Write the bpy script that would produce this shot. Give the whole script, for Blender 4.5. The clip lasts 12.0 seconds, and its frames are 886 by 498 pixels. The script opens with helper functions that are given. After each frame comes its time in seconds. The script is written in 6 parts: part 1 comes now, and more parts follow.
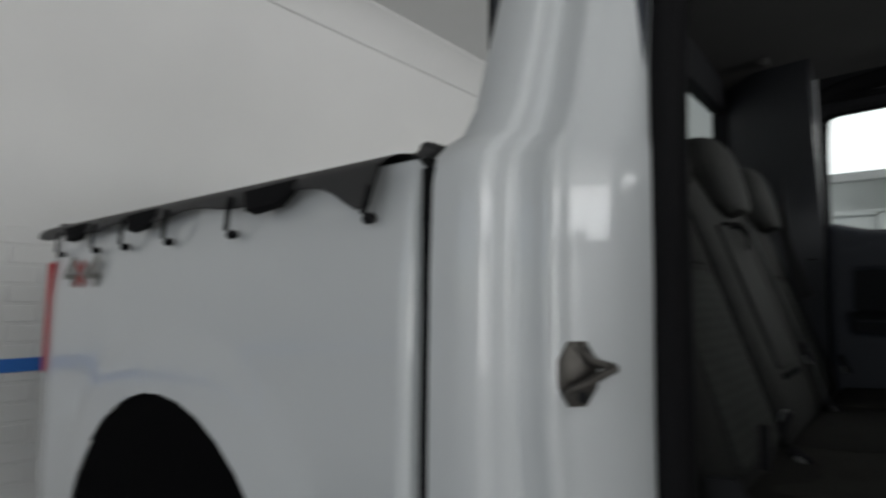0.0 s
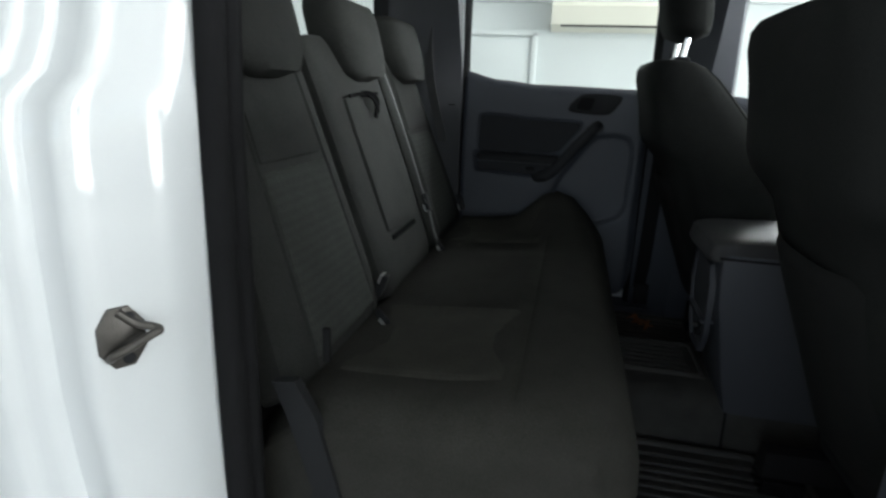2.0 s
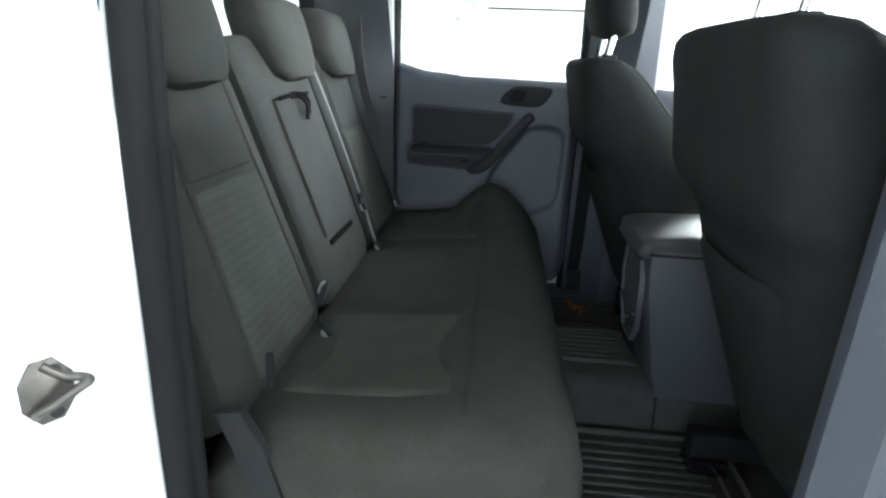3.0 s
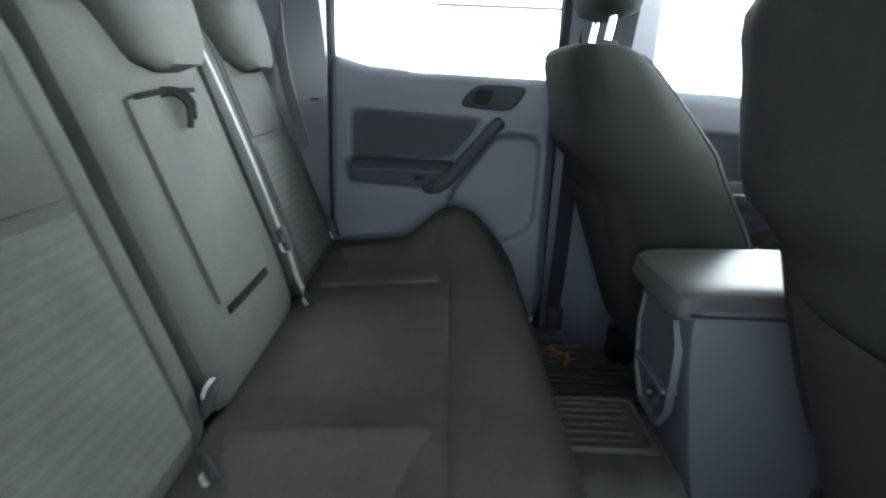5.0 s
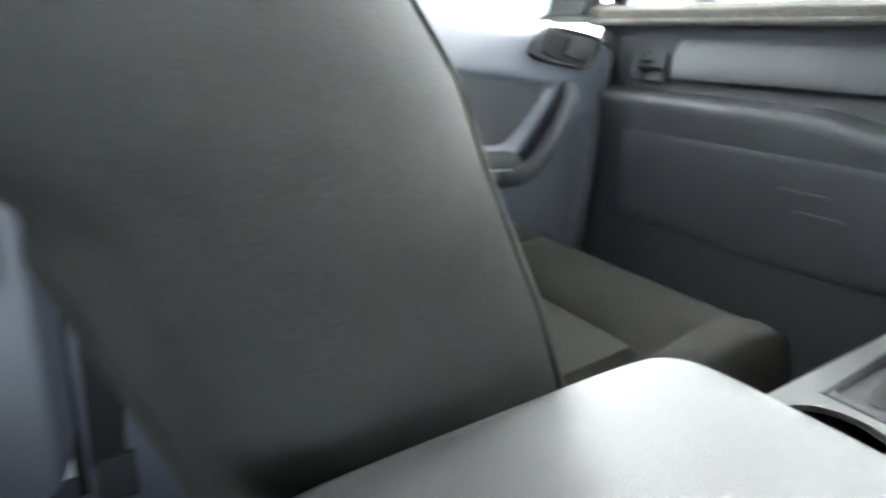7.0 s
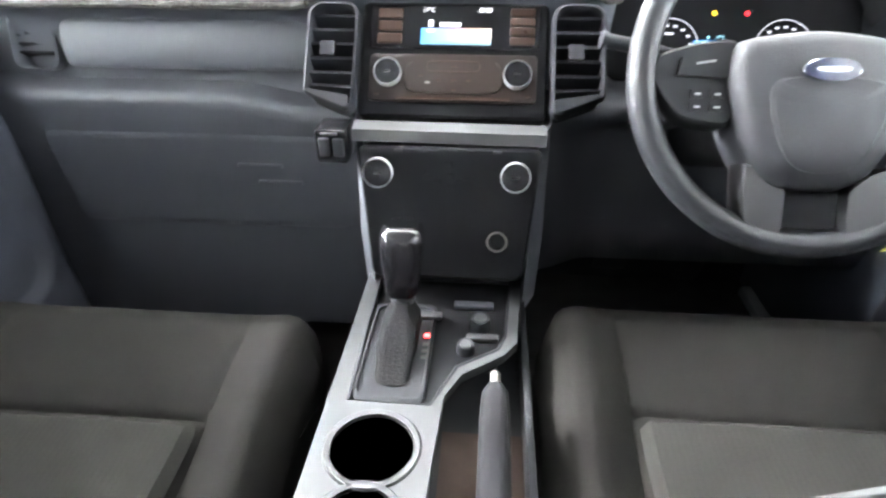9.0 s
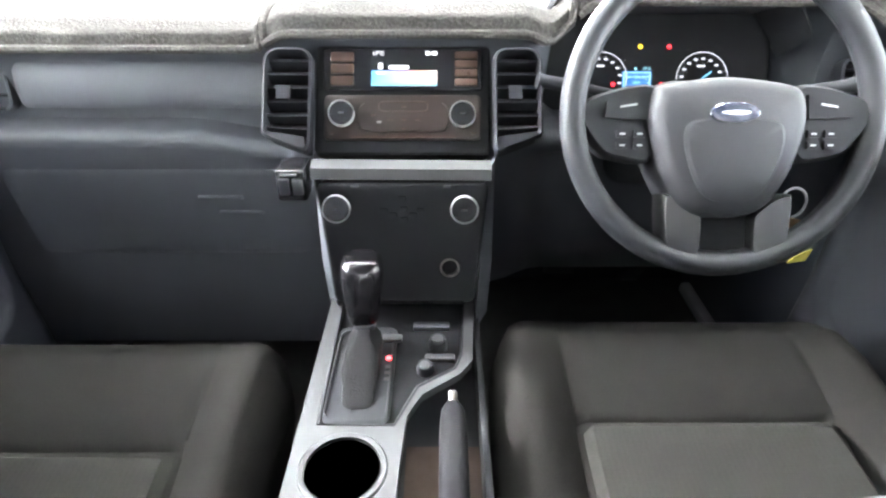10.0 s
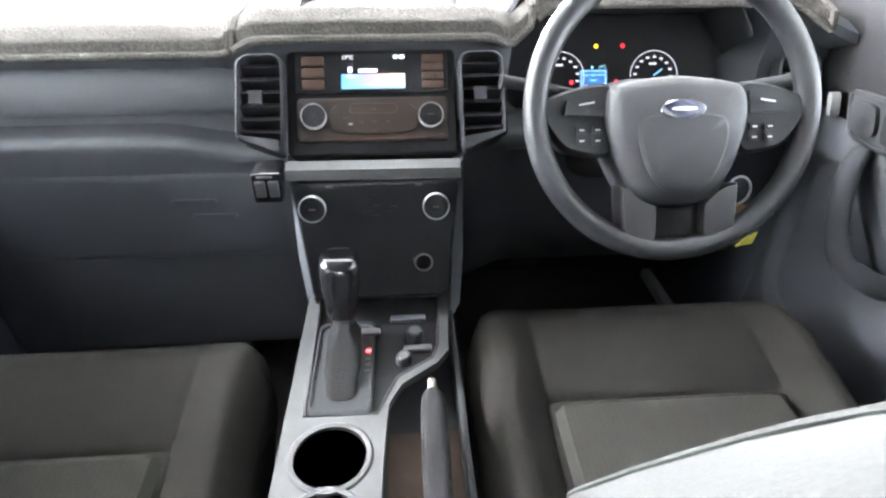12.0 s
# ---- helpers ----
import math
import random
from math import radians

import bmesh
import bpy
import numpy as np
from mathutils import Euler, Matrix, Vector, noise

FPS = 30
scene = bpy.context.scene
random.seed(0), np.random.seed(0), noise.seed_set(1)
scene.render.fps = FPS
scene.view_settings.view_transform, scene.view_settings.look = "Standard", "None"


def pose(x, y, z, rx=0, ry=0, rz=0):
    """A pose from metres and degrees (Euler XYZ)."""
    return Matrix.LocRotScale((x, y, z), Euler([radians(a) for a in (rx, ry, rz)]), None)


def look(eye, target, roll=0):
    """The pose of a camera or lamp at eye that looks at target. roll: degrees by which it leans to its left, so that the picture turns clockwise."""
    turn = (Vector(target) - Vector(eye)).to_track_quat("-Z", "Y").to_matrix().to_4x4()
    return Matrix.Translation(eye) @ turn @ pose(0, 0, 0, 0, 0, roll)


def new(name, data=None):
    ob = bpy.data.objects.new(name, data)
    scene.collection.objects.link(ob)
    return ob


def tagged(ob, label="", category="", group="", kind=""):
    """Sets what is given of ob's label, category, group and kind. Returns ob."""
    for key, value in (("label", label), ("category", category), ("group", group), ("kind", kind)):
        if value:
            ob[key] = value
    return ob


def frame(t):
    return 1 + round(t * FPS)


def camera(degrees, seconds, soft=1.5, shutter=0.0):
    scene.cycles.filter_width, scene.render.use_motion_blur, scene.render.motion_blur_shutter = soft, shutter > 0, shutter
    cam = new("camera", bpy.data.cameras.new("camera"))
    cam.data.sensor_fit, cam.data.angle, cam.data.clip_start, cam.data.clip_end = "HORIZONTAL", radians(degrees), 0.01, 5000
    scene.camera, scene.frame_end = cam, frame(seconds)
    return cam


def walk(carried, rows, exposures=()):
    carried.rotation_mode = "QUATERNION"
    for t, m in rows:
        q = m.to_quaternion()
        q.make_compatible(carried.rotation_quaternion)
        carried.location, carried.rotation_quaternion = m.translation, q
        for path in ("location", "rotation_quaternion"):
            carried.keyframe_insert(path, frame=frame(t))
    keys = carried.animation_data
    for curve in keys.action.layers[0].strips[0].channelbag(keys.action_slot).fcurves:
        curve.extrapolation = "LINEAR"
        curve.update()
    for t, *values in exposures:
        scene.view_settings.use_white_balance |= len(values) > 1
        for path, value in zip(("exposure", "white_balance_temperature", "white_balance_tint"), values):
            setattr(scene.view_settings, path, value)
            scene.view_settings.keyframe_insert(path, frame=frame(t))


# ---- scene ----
cam = camera(76.2, 12.0, 2.3, 0.5)
PATH = [
    (0, (1.398, 0.392, 1.19), (-0.123, -0.895, 1.359), 0.7),
    (0.3, (1.381, 0.438, 1.193), (-0.308, -0.623, 1.351), 0.6),
    (0.5, (1.372, 0.464, 1.207), (-0.384, -0.492, 1.275), 0.5),
    (1, (1.352, 0.503, 1.321), (-0.511, -0.207, 1.158), 1.5),
    (1.5, (1.315, 0.529, 1.345), (-0.573, -0.042, 1.011), 1.9),
    (2, (1.305, 0.558, 1.382), (-0.573, 0.15, 0.827), 2.2),
    (2.5, (1.293, 0.546, 1.414), (-0.59, 0.288, 0.79), 2.3),
    (3, (1.288, 0.539, 1.436), (-0.605, 0.369, 0.813), 2.3),
    (3.2, (1.287, 0.534, 1.436), (-0.61, 0.396, 0.819), 2.3),
    (4.8, (0.963, 0.498, 1.393), (-0.947, 0.491, 0.8), 2.4),
    (5, (0.89, 0.499, 1.399), (-1.02, 0.5, 0.805), 2.3),
    (5.5, (0.628, 0.573, 1.384), (-1.281, 0.598, 0.788), 2.3),
    (6, (0.376, 0.636, 1.331), (-1.519, 0.848, 0.726), 2.8),
    (6.5, (0.214, 0.733, 1.316), (-1.616, 1.240, 0.687), 3.0),
    (7, (0.065, 0.829, 1.279), (-1.482, 1.924, 0.640), 4.6),
    (7.5, (0.030, 0.883, 1.293), (-1.058, 2.383, 0.539), 4.1),
    (7.7, (0.027, 0.898, 1.316), (-0.864, 2.492, 0.499), 2.8),
    (9.3, (0.044, 0.932, 1.500), (-0.031, 2.630, 0.447), 0.0),
    (9.5, (0.043, 0.924, 1.513), (-0.004, 2.621, 0.457), 0.1),
    (10, (0.049, 0.909, 1.541), (0.054, 2.602, 0.476), 0.1),
    (10.5, (0.055, 0.903, 1.548), (0.095, 2.594, 0.481), 0.0),
    (11, (0.057, 0.897, 1.559), (0.134, 2.580, 0.480), 0.1),
    (11.5, (0.050, 0.893, 1.556), (0.156, 2.575, 0.479), 0.1),
    (12, (0.039, 0.880, 1.558), (0.162, 2.560, 0.481), 0.2),
]
walk(cam, [(t, look(eye, target, roll)) for t, eye, target, roll in PATH],
     [(0.0, -0.65, 6700, 12), (0.5, -0.68, 6700, 11), (1.0, -0.05, 6650, 11), (1.5, 0.1, 6600, 11), (2.0, 0.75, 6500, 8), (2.5, 1.8, 6350, 6), (3.2, 2.5, 6300, 6), (4.8, 3.05, 6150, 6), (5.5, 3.35, 6200, 5), (6.0, 3.95, 6200, 4),
      (6.5, 4.35, 6400, 6), (7.0, 4.62, 6600, 8), (7.7, 4.48, 6600, 11), (9.3, 5.12, 6550, 15), (12.0, 4.82, 6550, 15)])

# ==== place ====
# ---- world and light ----
world = bpy.data.worlds.new("sky")
scene.world = world
world.use_nodes = True
wn = world.node_tree.nodes
sky = wn.new("ShaderNodeTexSky")
sky.sky_type, sky.sun_disc = "NISHITA", False
sky.sun_elevation, sky.sun_rotation = radians(48), radians(-40)
wn["Background"].inputs[1].default_value = 0.13
world.node_tree.links.new(sky.outputs[0], wn["Background"].inputs[0])

sun = new("sun", bpy.data.lights.new("sun", "SUN"))
sun.data.energy, sun.data.angle, sun.data.color = 2.2, radians(3), (1.0, 0.96, 0.9)
sun.matrix_world = look((-20, 24, 35), (0, 0, 0))


def area(name, at, to, sx, sy, watts, colour=(1, 1, 1)):
    lamp = new(name, bpy.data.lights.new(name, "AREA"))
    lamp.data.shape, lamp.data.size, lamp.data.size_y = "RECTANGLE", sx, sy
    lamp.data.energy, lamp.data.color = watts, colour
    lamp.matrix_world = look(at, to)
    return lamp


# daylight in the openings of the hall
area("doorway_daylight", (0.2, 7.4, 1.75), (0.1, 0, 1.2), 4.8, 2.9, 430, (0.95, 0.98, 1.0))
area("window_daylight", (-3.26, 2.15, 2.47), (0, 1.5, 1.0), 0.8, 4.7, 140, (0.95, 0.98, 1.0))
area("side_daylight", (5.16, 0.3, 1.45), (0, 0.3, 1.2), 3.9, 2.5, 20, (0.96, 0.98, 1.0))


# ---- materials ----
def shader(name, colour, rough=0.6, metal=0.0, spread=0.12, scale=6.0, grain=0.0, grain_scale=300.0, fine=0.08, coat=0.0, spec=0.5, sheen=0.0):
    m = bpy.data.materials.new(name)
    m.use_nodes = True
    n, ln = m.node_tree.nodes, m.node_tree.links
    b = n["Principled BSDF"]
    tc = n.new("ShaderNodeTexCoord")
    big, small = n.new("ShaderNodeTexNoise"), n.new("ShaderNodeTexNoise")
    big.inputs["Scale"].default_value, big.inputs["Detail"].default_value = scale, 5
    small.inputs["Scale"].default_value, small.inputs["Detail"].default_value = grain_scale, 2
    ln.new(tc.outputs["Object"], big.inputs["Vector"])
    ln.new(tc.outputs["Object"], small.inputs["Vector"])
    mix = n.new("ShaderNodeMix")
    mix.data_type = "RGBA"
    mix.inputs[6].default_value = (*[c * (1 - spread) for c in colour], 1)
    mix.inputs[7].default_value = (*[min(1, c * (1 + spread)) for c in colour], 1)
    ln.new(big.outputs[0], mix.inputs[0])
    mix2 = n.new("ShaderNodeMix")
    mix2.data_type, mix2.blend_type = "RGBA", "MULTIPLY"
    mix2.inputs[0].default_value = 1
    ramp = n.new("ShaderNodeMapRange")
    ramp.inputs[3].default_value, ramp.inputs[4].default_value = 1 - fine, 1 + fine
    ln.new(small.outputs[0], ramp.inputs[0])
    ln.new(mix.outputs[2], mix2.inputs[6])
    ln.new(ramp.outputs[0], mix2.inputs[7])
    ln.new(mix2.outputs[2], b.inputs["Base Color"])
    rr = n.new("ShaderNodeMapRange")
    rr.inputs[3].default_value, rr.inputs[4].default_value = max(0.02, rough - 0.08), min(1, rough + 0.08)
    ln.new(big.outputs[0], rr.inputs[0])
    ln.new(rr.outputs[0], b.inputs["Roughness"])
    b.inputs["Metallic"].default_value = metal
    b.inputs["Specular IOR Level"].default_value = spec
    b.inputs["Coat Weight"].default_value = coat
    b.inputs["Coat Roughness"].default_value = 0.05
    b.inputs["Sheen Weight"].default_value = sheen
    if grain:
        bump = n.new("ShaderNodeBump")
        bump.inputs["Strength"].default_value, bump.inputs["Distance"].default_value = grain, 0.002
        ln.new(small.outputs[0], bump.inputs["Height"])
        ln.new(bump.outputs[0], b.inputs["Normal"])
    return m


def ribbed(name, colour, axis, pitch, depth=0.5):
    """Woven seat cloth with fine cross ribs every pitch metres."""
    m = shader(name, colour, 0.95, spread=0.28, scale=18, grain=0.2, grain_scale=520, fine=0.5, spec=0.1)
    n, ln = m.node_tree.nodes, m.node_tree.links
    b = n["Principled BSDF"]
    tc = n.new("ShaderNodeTexCoord")
    wave = n.new("ShaderNodeTexWave")
    wave.bands_direction = axis
    wave.inputs["Scale"].default_value = 0.314 / pitch
    wave.inputs["Distortion"].default_value, wave.inputs["Detail"].default_value = 3.0, 4
    wave.inputs["Detail Scale"].default_value = 8
    ln.new(tc.outputs["Object"], wave.inputs["Vector"])
    bump = n.new("ShaderNodeBump")
    bump.inputs["Strength"].default_value, bump.inputs["Distance"].default_value = depth, 0.003
    ln.new(wave.outputs["Fac"], bump.inputs["Height"])
    ln.new(bump.outputs[0], b.inputs["Normal"])
    old = b.inputs["Base Color"].links[0].from_socket
    mul = n.new("ShaderNodeMix")
    mul.data_type, mul.blend_type = "RGBA", "MULTIPLY"
    mul.inputs[0].default_value = 1
    mr = n.new("ShaderNodeMapRange")
    mr.inputs[3].default_value, mr.inputs[4].default_value = 0.92, 1.05
    ln.new(wave.outputs["Fac"], mr.inputs[0])
    ln.new(old, mul.inputs[6])
    ln.new(mr.outputs[0], mul.inputs[7])
    ln.new(mul.outputs[2], b.inputs["Base Color"])
    return m


def glow(name, colour, strength):
    m = bpy.data.materials.new(name)
    m.use_nodes = True
    b = m.node_tree.nodes["Principled BSDF"]
    b.inputs["Base Color"].default_value = (0.01, 0.01, 0.01, 1)
    b.inputs["Emission Color"].default_value = (*colour, 1)
    b.inputs["Emission Strength"].default_value = strength
    return m


def pane_material(name, tint, rough=0.0):
    m = bpy.data.materials.new(name)
    m.use_nodes = True
    b = m.node_tree.nodes["Principled BSDF"]
    b.inputs["Base Color"].default_value = (*tint, 1)
    b.inputs["Roughness"].default_value = rough
    b.inputs["Transmission Weight"].default_value = 1
    b.inputs["IOR"].default_value = 1.0 + 0.02
    return m


WHITE_PAINT = shader("white_car_paint", (0.70, 0.73, 0.74), 0.34, spread=0.03, scale=3, coat=0.9, fine=0.01)
WHITE_PAINT.node_tree.nodes["Principled BSDF"].inputs["Coat Roughness"].default_value = 0.08
CLOTH = shader("charcoal_seat_cloth", (0.034, 0.0352, 0.0338), 0.95, spread=0.28, scale=14, grain=0.14, grain_scale=520, fine=0.5, spec=0.08)
CLOTH_RIB = ribbed("ribbed_seat_cloth", (0.048, 0.051, 0.048), "Z", 0.015, 0.07)
# front cushions: brownish seat cloth darkened, dimmer light put into the colour
SHADED_CUSHION = shader("shaded_brown_cushion_cloth", (0.0112, 0.0107, 0.0096), 0.95, spread=0.3, scale=14, grain=0.14, grain_scale=520, fine=0.5, spec=0.08)
BENCH = shader("grey_brown_bench_cloth", (0.036, 0.0355, 0.0318), 0.95, spread=0.3, scale=14, grain=0.14, grain_scale=520, fine=0.5, spec=0.08)
BENCH_RIB = ribbed("ribbed_bench_cloth", (0.047, 0.046, 0.040), "X", 0.007, 0.07)
# front backs and cushion panels: darker cloth copies standing in for dimmer light
SHADED_FRONT_CLOTH = shader("shaded_front_seat_cloth", (0.018, 0.0191, 0.0186), 0.95, spread=0.28, scale=14, grain=0.14, grain_scale=520, fine=0.5, spec=0.06)
SHADED_RIB_Y = ribbed("shaded_ribbed_cushion_cloth", (0.0145, 0.0142, 0.0124), "X", 0.007, 0.05)
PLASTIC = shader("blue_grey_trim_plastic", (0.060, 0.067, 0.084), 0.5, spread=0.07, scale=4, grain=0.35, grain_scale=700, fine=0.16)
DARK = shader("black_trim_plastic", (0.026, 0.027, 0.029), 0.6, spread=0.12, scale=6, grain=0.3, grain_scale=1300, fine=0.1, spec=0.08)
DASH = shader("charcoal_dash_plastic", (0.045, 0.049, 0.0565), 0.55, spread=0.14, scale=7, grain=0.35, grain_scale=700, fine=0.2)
GLOSS = shader("gloss_black_panel", (0.008, 0.008, 0.009), 0.18, spread=0.1, fine=0.02)
RUBBER = shader("black_rubber", (0.013, 0.013, 0.014), 0.85, spread=0.15, scale=12, spec=0.08)
MATRUB = shader("rubber_floor_mat", (0.04, 0.039, 0.037), 0.5, spread=0.3, scale=14, grain=0.4, grain_scale=400, fine=0.2)
CARPET = shader("grey_floor_carpet", (0.055, 0.055, 0.053), 1.0, spread=0.3, scale=25, grain=1.0, grain_scale=900, fine=0.5, spec=0.05)
LINER = shader("grey_headliner_felt", (0.12, 0.12, 0.118), 1.0, spread=0.05, scale=12, grain=0.5, grain_scale=900, fine=0.12, spec=0.05)
CHROME = shader("bright_chrome", (0.75, 0.76, 0.78), 0.14, metal=1.0, spread=0.05, fine=0.02)
SILVER = shader("satin_silver_trim", (0.028, 0.029, 0.030), 0.52, metal=0.15, spread=0.05, grain=0.1, grain_scale=1500)
STEEL = shader("dull_steel", (0.105, 0.098, 0.090), 0.4, metal=0.7, spread=0.3, scale=60, grain=0.3, grain_scale=500)
VINYL = shader("black_tonneau_vinyl", (0.03, 0.03, 0.031), 0.6, spread=0.2, scale=20, grain=0.5, grain_scale=700)
LEATHER = shader("wheel_rim_leather", (0.018, 0.019, 0.0212), 0.36, spread=0.12, scale=10, grain=0.25, grain_scale=1200, spec=0.3)
INSERT = shader("dark_insert_cloth", (0.030, 0.032, 0.036), 0.75, spread=0.15, scale=12, grain=0.4, grain_scale=1200, fine=0.2, spec=0.25)
# near-black for painted shade in arch and armrest gap, and for black straps
SHADE_AND_STRAP_BLACK = shader("shade_and_strap_black", (0.004, 0.004, 0.0045), 0.9, spread=0.3, scale=9, spec=0.03)
VENTGREY = shader("vent_frame_plastic", (0.013, 0.0135, 0.016), 0.7, spread=0.08, grain=0.3, grain_scale=1300, spec=0.12)
SPOKE = shader("dark_satin_spoke", (0.034, 0.034, 0.035), 0.33, metal=0.6, spread=0.08, grain=0.1, grain_scale=1500)
RING = shader("bright_knob_ring", (0.32, 0.325, 0.33), 0.35, metal=0.35, spread=0.05)
BELT = shader("grey_seat_belt_webbing", (0.09, 0.092, 0.095), 0.8, spread=0.1, scale=30, grain=0.6, grain_scale=1200, fine=0.2)
DASHMAT = shader("grey_dash_mat_carpet", (0.052, 0.049, 0.0455), 1.0, spread=0.3, scale=22, grain=1.0, grain_scale=260, fine=0.75, spec=0.05)
WALL = shader("white_wall_paint", (0.74, 0.74, 0.73), 0.7, spread=0.04, scale=2.5, grain=0.15, grain_scale=120, fine=0.02)
WALL_COOL = shader("pale_wall_paint", (0.66, 0.70, 0.70), 0.7, spread=0.04, scale=2, fine=0.02)
CEIL = shader("white_ceiling_board", (0.72, 0.72, 0.71), 0.8, spread=0.03, scale=2)
BLUE = shader("blue_wall_stripe", (0.02, 0.16, 0.55), 0.5, spread=0.06)
CONCRETE = shader("grey_concrete", (0.30, 0.30, 0.29), 0.75, spread=0.2, scale=3, grain=0.4, grain_scale=90, fine=0.15)
ASPHALT = shader("asphalt", (0.06, 0.06, 0.06), 0.9, spread=0.3, scale=2, grain=0.6, grain_scale=120)
REDLENS = shader("red_tail_lens", (0.50, 0.008, 0.018), 0.3, spread=0.05, spec=0.25)
GREYDECAL = shader("grey_decal", (0.22, 0.22, 0.20), 0.5)
REDDECAL = shader("red_decal", (0.42, 0.10, 0.09), 0.5)
ALU = shader("white_aluminium_frame", (0.62, 0.64, 0.65), 0.45, spread=0.04)
CREAM = shader("cream_plastic", (0.70, 0.69, 0.60), 0.4, spread=0.03)
GLASS = pane_material("clear_glass", (0.93, 0.96, 0.95))


# ---- mesh tools ----
origins = {}
FWD = 0.07  # the front block (dashboard, console, front doors, windscreen) stands this much ahead of its own coordinates


def ahead(bm):
    bmesh.ops.translate(bm, verts=bm.verts, vec=(0, FWD, 0))
    return bm


def thing(name, at, label="", category="", group="", kind="", shift=0.0):
    ob = new(name)
    ob.location = Vector(at) + Vector((0, shift, 0))
    ob.empty_display_size = 0.05
    origins[ob.name] = Vector(at)
    return tagged(ob, label, category, group, kind)


def finish(bm, name, material, angle=38):
    bmesh.ops.recalc_face_normals(bm, faces=bm.faces)
    me = bpy.data.meshes.new(name)
    bm.to_mesh(me)
    bm.free()
    me.materials.append(material)
    me.shade_smooth()
    me.set_sharp_from_angle(angle=radians(angle))
    return me


def part(name, bm, material, parent, label="", angle=38):
    o = origins[parent.name]
    bmesh.ops.translate(bm, verts=bm.verts, vec=-o)
    ob = new(name, finish(bm, name, material, angle))
    ob.parent = parent
    origins[ob.name] = o
    return tagged(ob, label)


def solid(name, bm, material, label="", category="", kind="", group="", angle=38):
    """A thing or a piece of the setting that is a single mesh, with its origin at its base."""
    vs = [v.co for v in bm.verts]
    o = Vector((sum(v.x for v in vs) / len(vs), sum(v.y for v in vs) / len(vs), min(v.z for v in vs)))
    bmesh.ops.translate(bm, verts=bm.verts, vec=-o)
    ob = new(name, finish(bm, name, material, angle))
    ob.location = o
    origins[ob.name] = o
    return tagged(ob, label, category, group, kind)


def box(x0, x1, y0, y1, z0, z1, bevel=0.0, seg=2, bm=None):
    own = bmesh.new()
    bmesh.ops.create_cube(own, size=1)
    for v in own.verts:
        v.co = Vector((x0 + (v.co.x + 0.5) * (x1 - x0), y0 + (v.co.y + 0.5) * (y1 - y0), z0 + (v.co.z + 0.5) * (z1 - z0)))
    if bevel:
        bmesh.ops.bevel(own, geom=own.edges[:], offset=bevel, segments=seg, affect="EDGES", profile=0.6)
    return joined(bm, own)


def joined(bm, own):
    if bm is None:
        return own
    me = bpy.data.meshes.new("tmp")
    own.to_mesh(me)
    own.free()
    bm.from_mesh(me)
    bpy.data.meshes.remove(me)
    return bm


def loft(rings, closed=True, cap=True, bm=None):
    own = bmesh.new()
    vs = [[own.verts.new(p) for p in r] for r in rings]
    n = len(rings[0])
    for a, b in zip(vs, vs[1:]):
        for i in range(n if closed else n - 1):
            j = (i + 1) % n
            own.faces.new((a[i], a[j], b[j], b[i]))
    if cap and closed:
        own.faces.new(vs[0][::-1])
        own.faces.new(vs[-1])
    return joined(bm, own)


def prism(outline, axis, a, b, bevel=0.0, seg=2, bm=None):
    """A plane outline pushed along an axis from a to b; the outline gives the other two coordinates in order."""
    def put(p, v):
        q = list(p)
        q.insert("xyz".index(axis), v)
        return Vector(q)
    own = loft([[put(p, a) for p in outline], [put(p, b) for p in outline]])
    if bevel:
        es = [e for e in own.edges if len(e.link_faces) == 2 and e.calc_face_angle(0) > 0.6]
        bmesh.ops.bevel(own, geom=es, offset=bevel, segments=seg, affect="EDGES", profile=0.6)
    return joined(bm, own)


def rounded(w, h, r, n=5, cx=0.0, cy=0.0):
    pts = []
    for qx, qy, s in ((1, 1, 0), (-1, 1, 90), (-1, -1, 180), (1, -1, 270)):
        for k in range(n + 1):
            a = radians(s + 90 * k / n)
            pts.append((cx + qx * (w / 2 - r) + r * math.cos(a), cy + qy * (h / 2 - r) + r * math.sin(a)))
    return pts


def tube(path, radius, n=10, closed=False, flat=1.0, bm=None):
    path = [Vector(p) for p in path]
    rad = radius if isinstance(radius, (list, tuple)) else [radius] * len(path)
    rings, up = [], None
    for i, p in enumerate(path):
        a = path[(i - 1) % len(path)] if closed or i else p
        b = path[(i + 1) % len(path)] if closed or i < len(path) - 1 else p
        d = (b - a).normalized()
        if up is None:
            up = d.orthogonal().normalized()
        up = (up - d * up.dot(d)).normalized()
        side = d.cross(up)
        rings.append([p + rad[i] * (math.cos(t) * up + flat * math.sin(t) * side) for t in (2 * math.pi * k / n for k in range(n))])
    if closed:
        return loft(rings + [rings[0]], cap=False, bm=bm)
    return loft(rings, bm=bm)


def ribbon(path, width_dir, width, thick, bm=None):
    """A strap: a flat band along a path."""
    path = [Vector(p) for p in path]
    rings = []
    for i, p in enumerate(path):
        d = (path[min(i + 1, len(path) - 1)] - path[max(i - 1, 0)]).normalized()
        w = Vector(width_dir)
        w = (w - d * w.dot(d)).normalized()
        nrm = d.cross(w)
        rings.append([p + w * sx * width / 2 + nrm * sy * thick / 2 for sx, sy in ((-1, -1), (1, -1), (1, 1), (-1, 1))])
    return loft(rings, bm=bm)


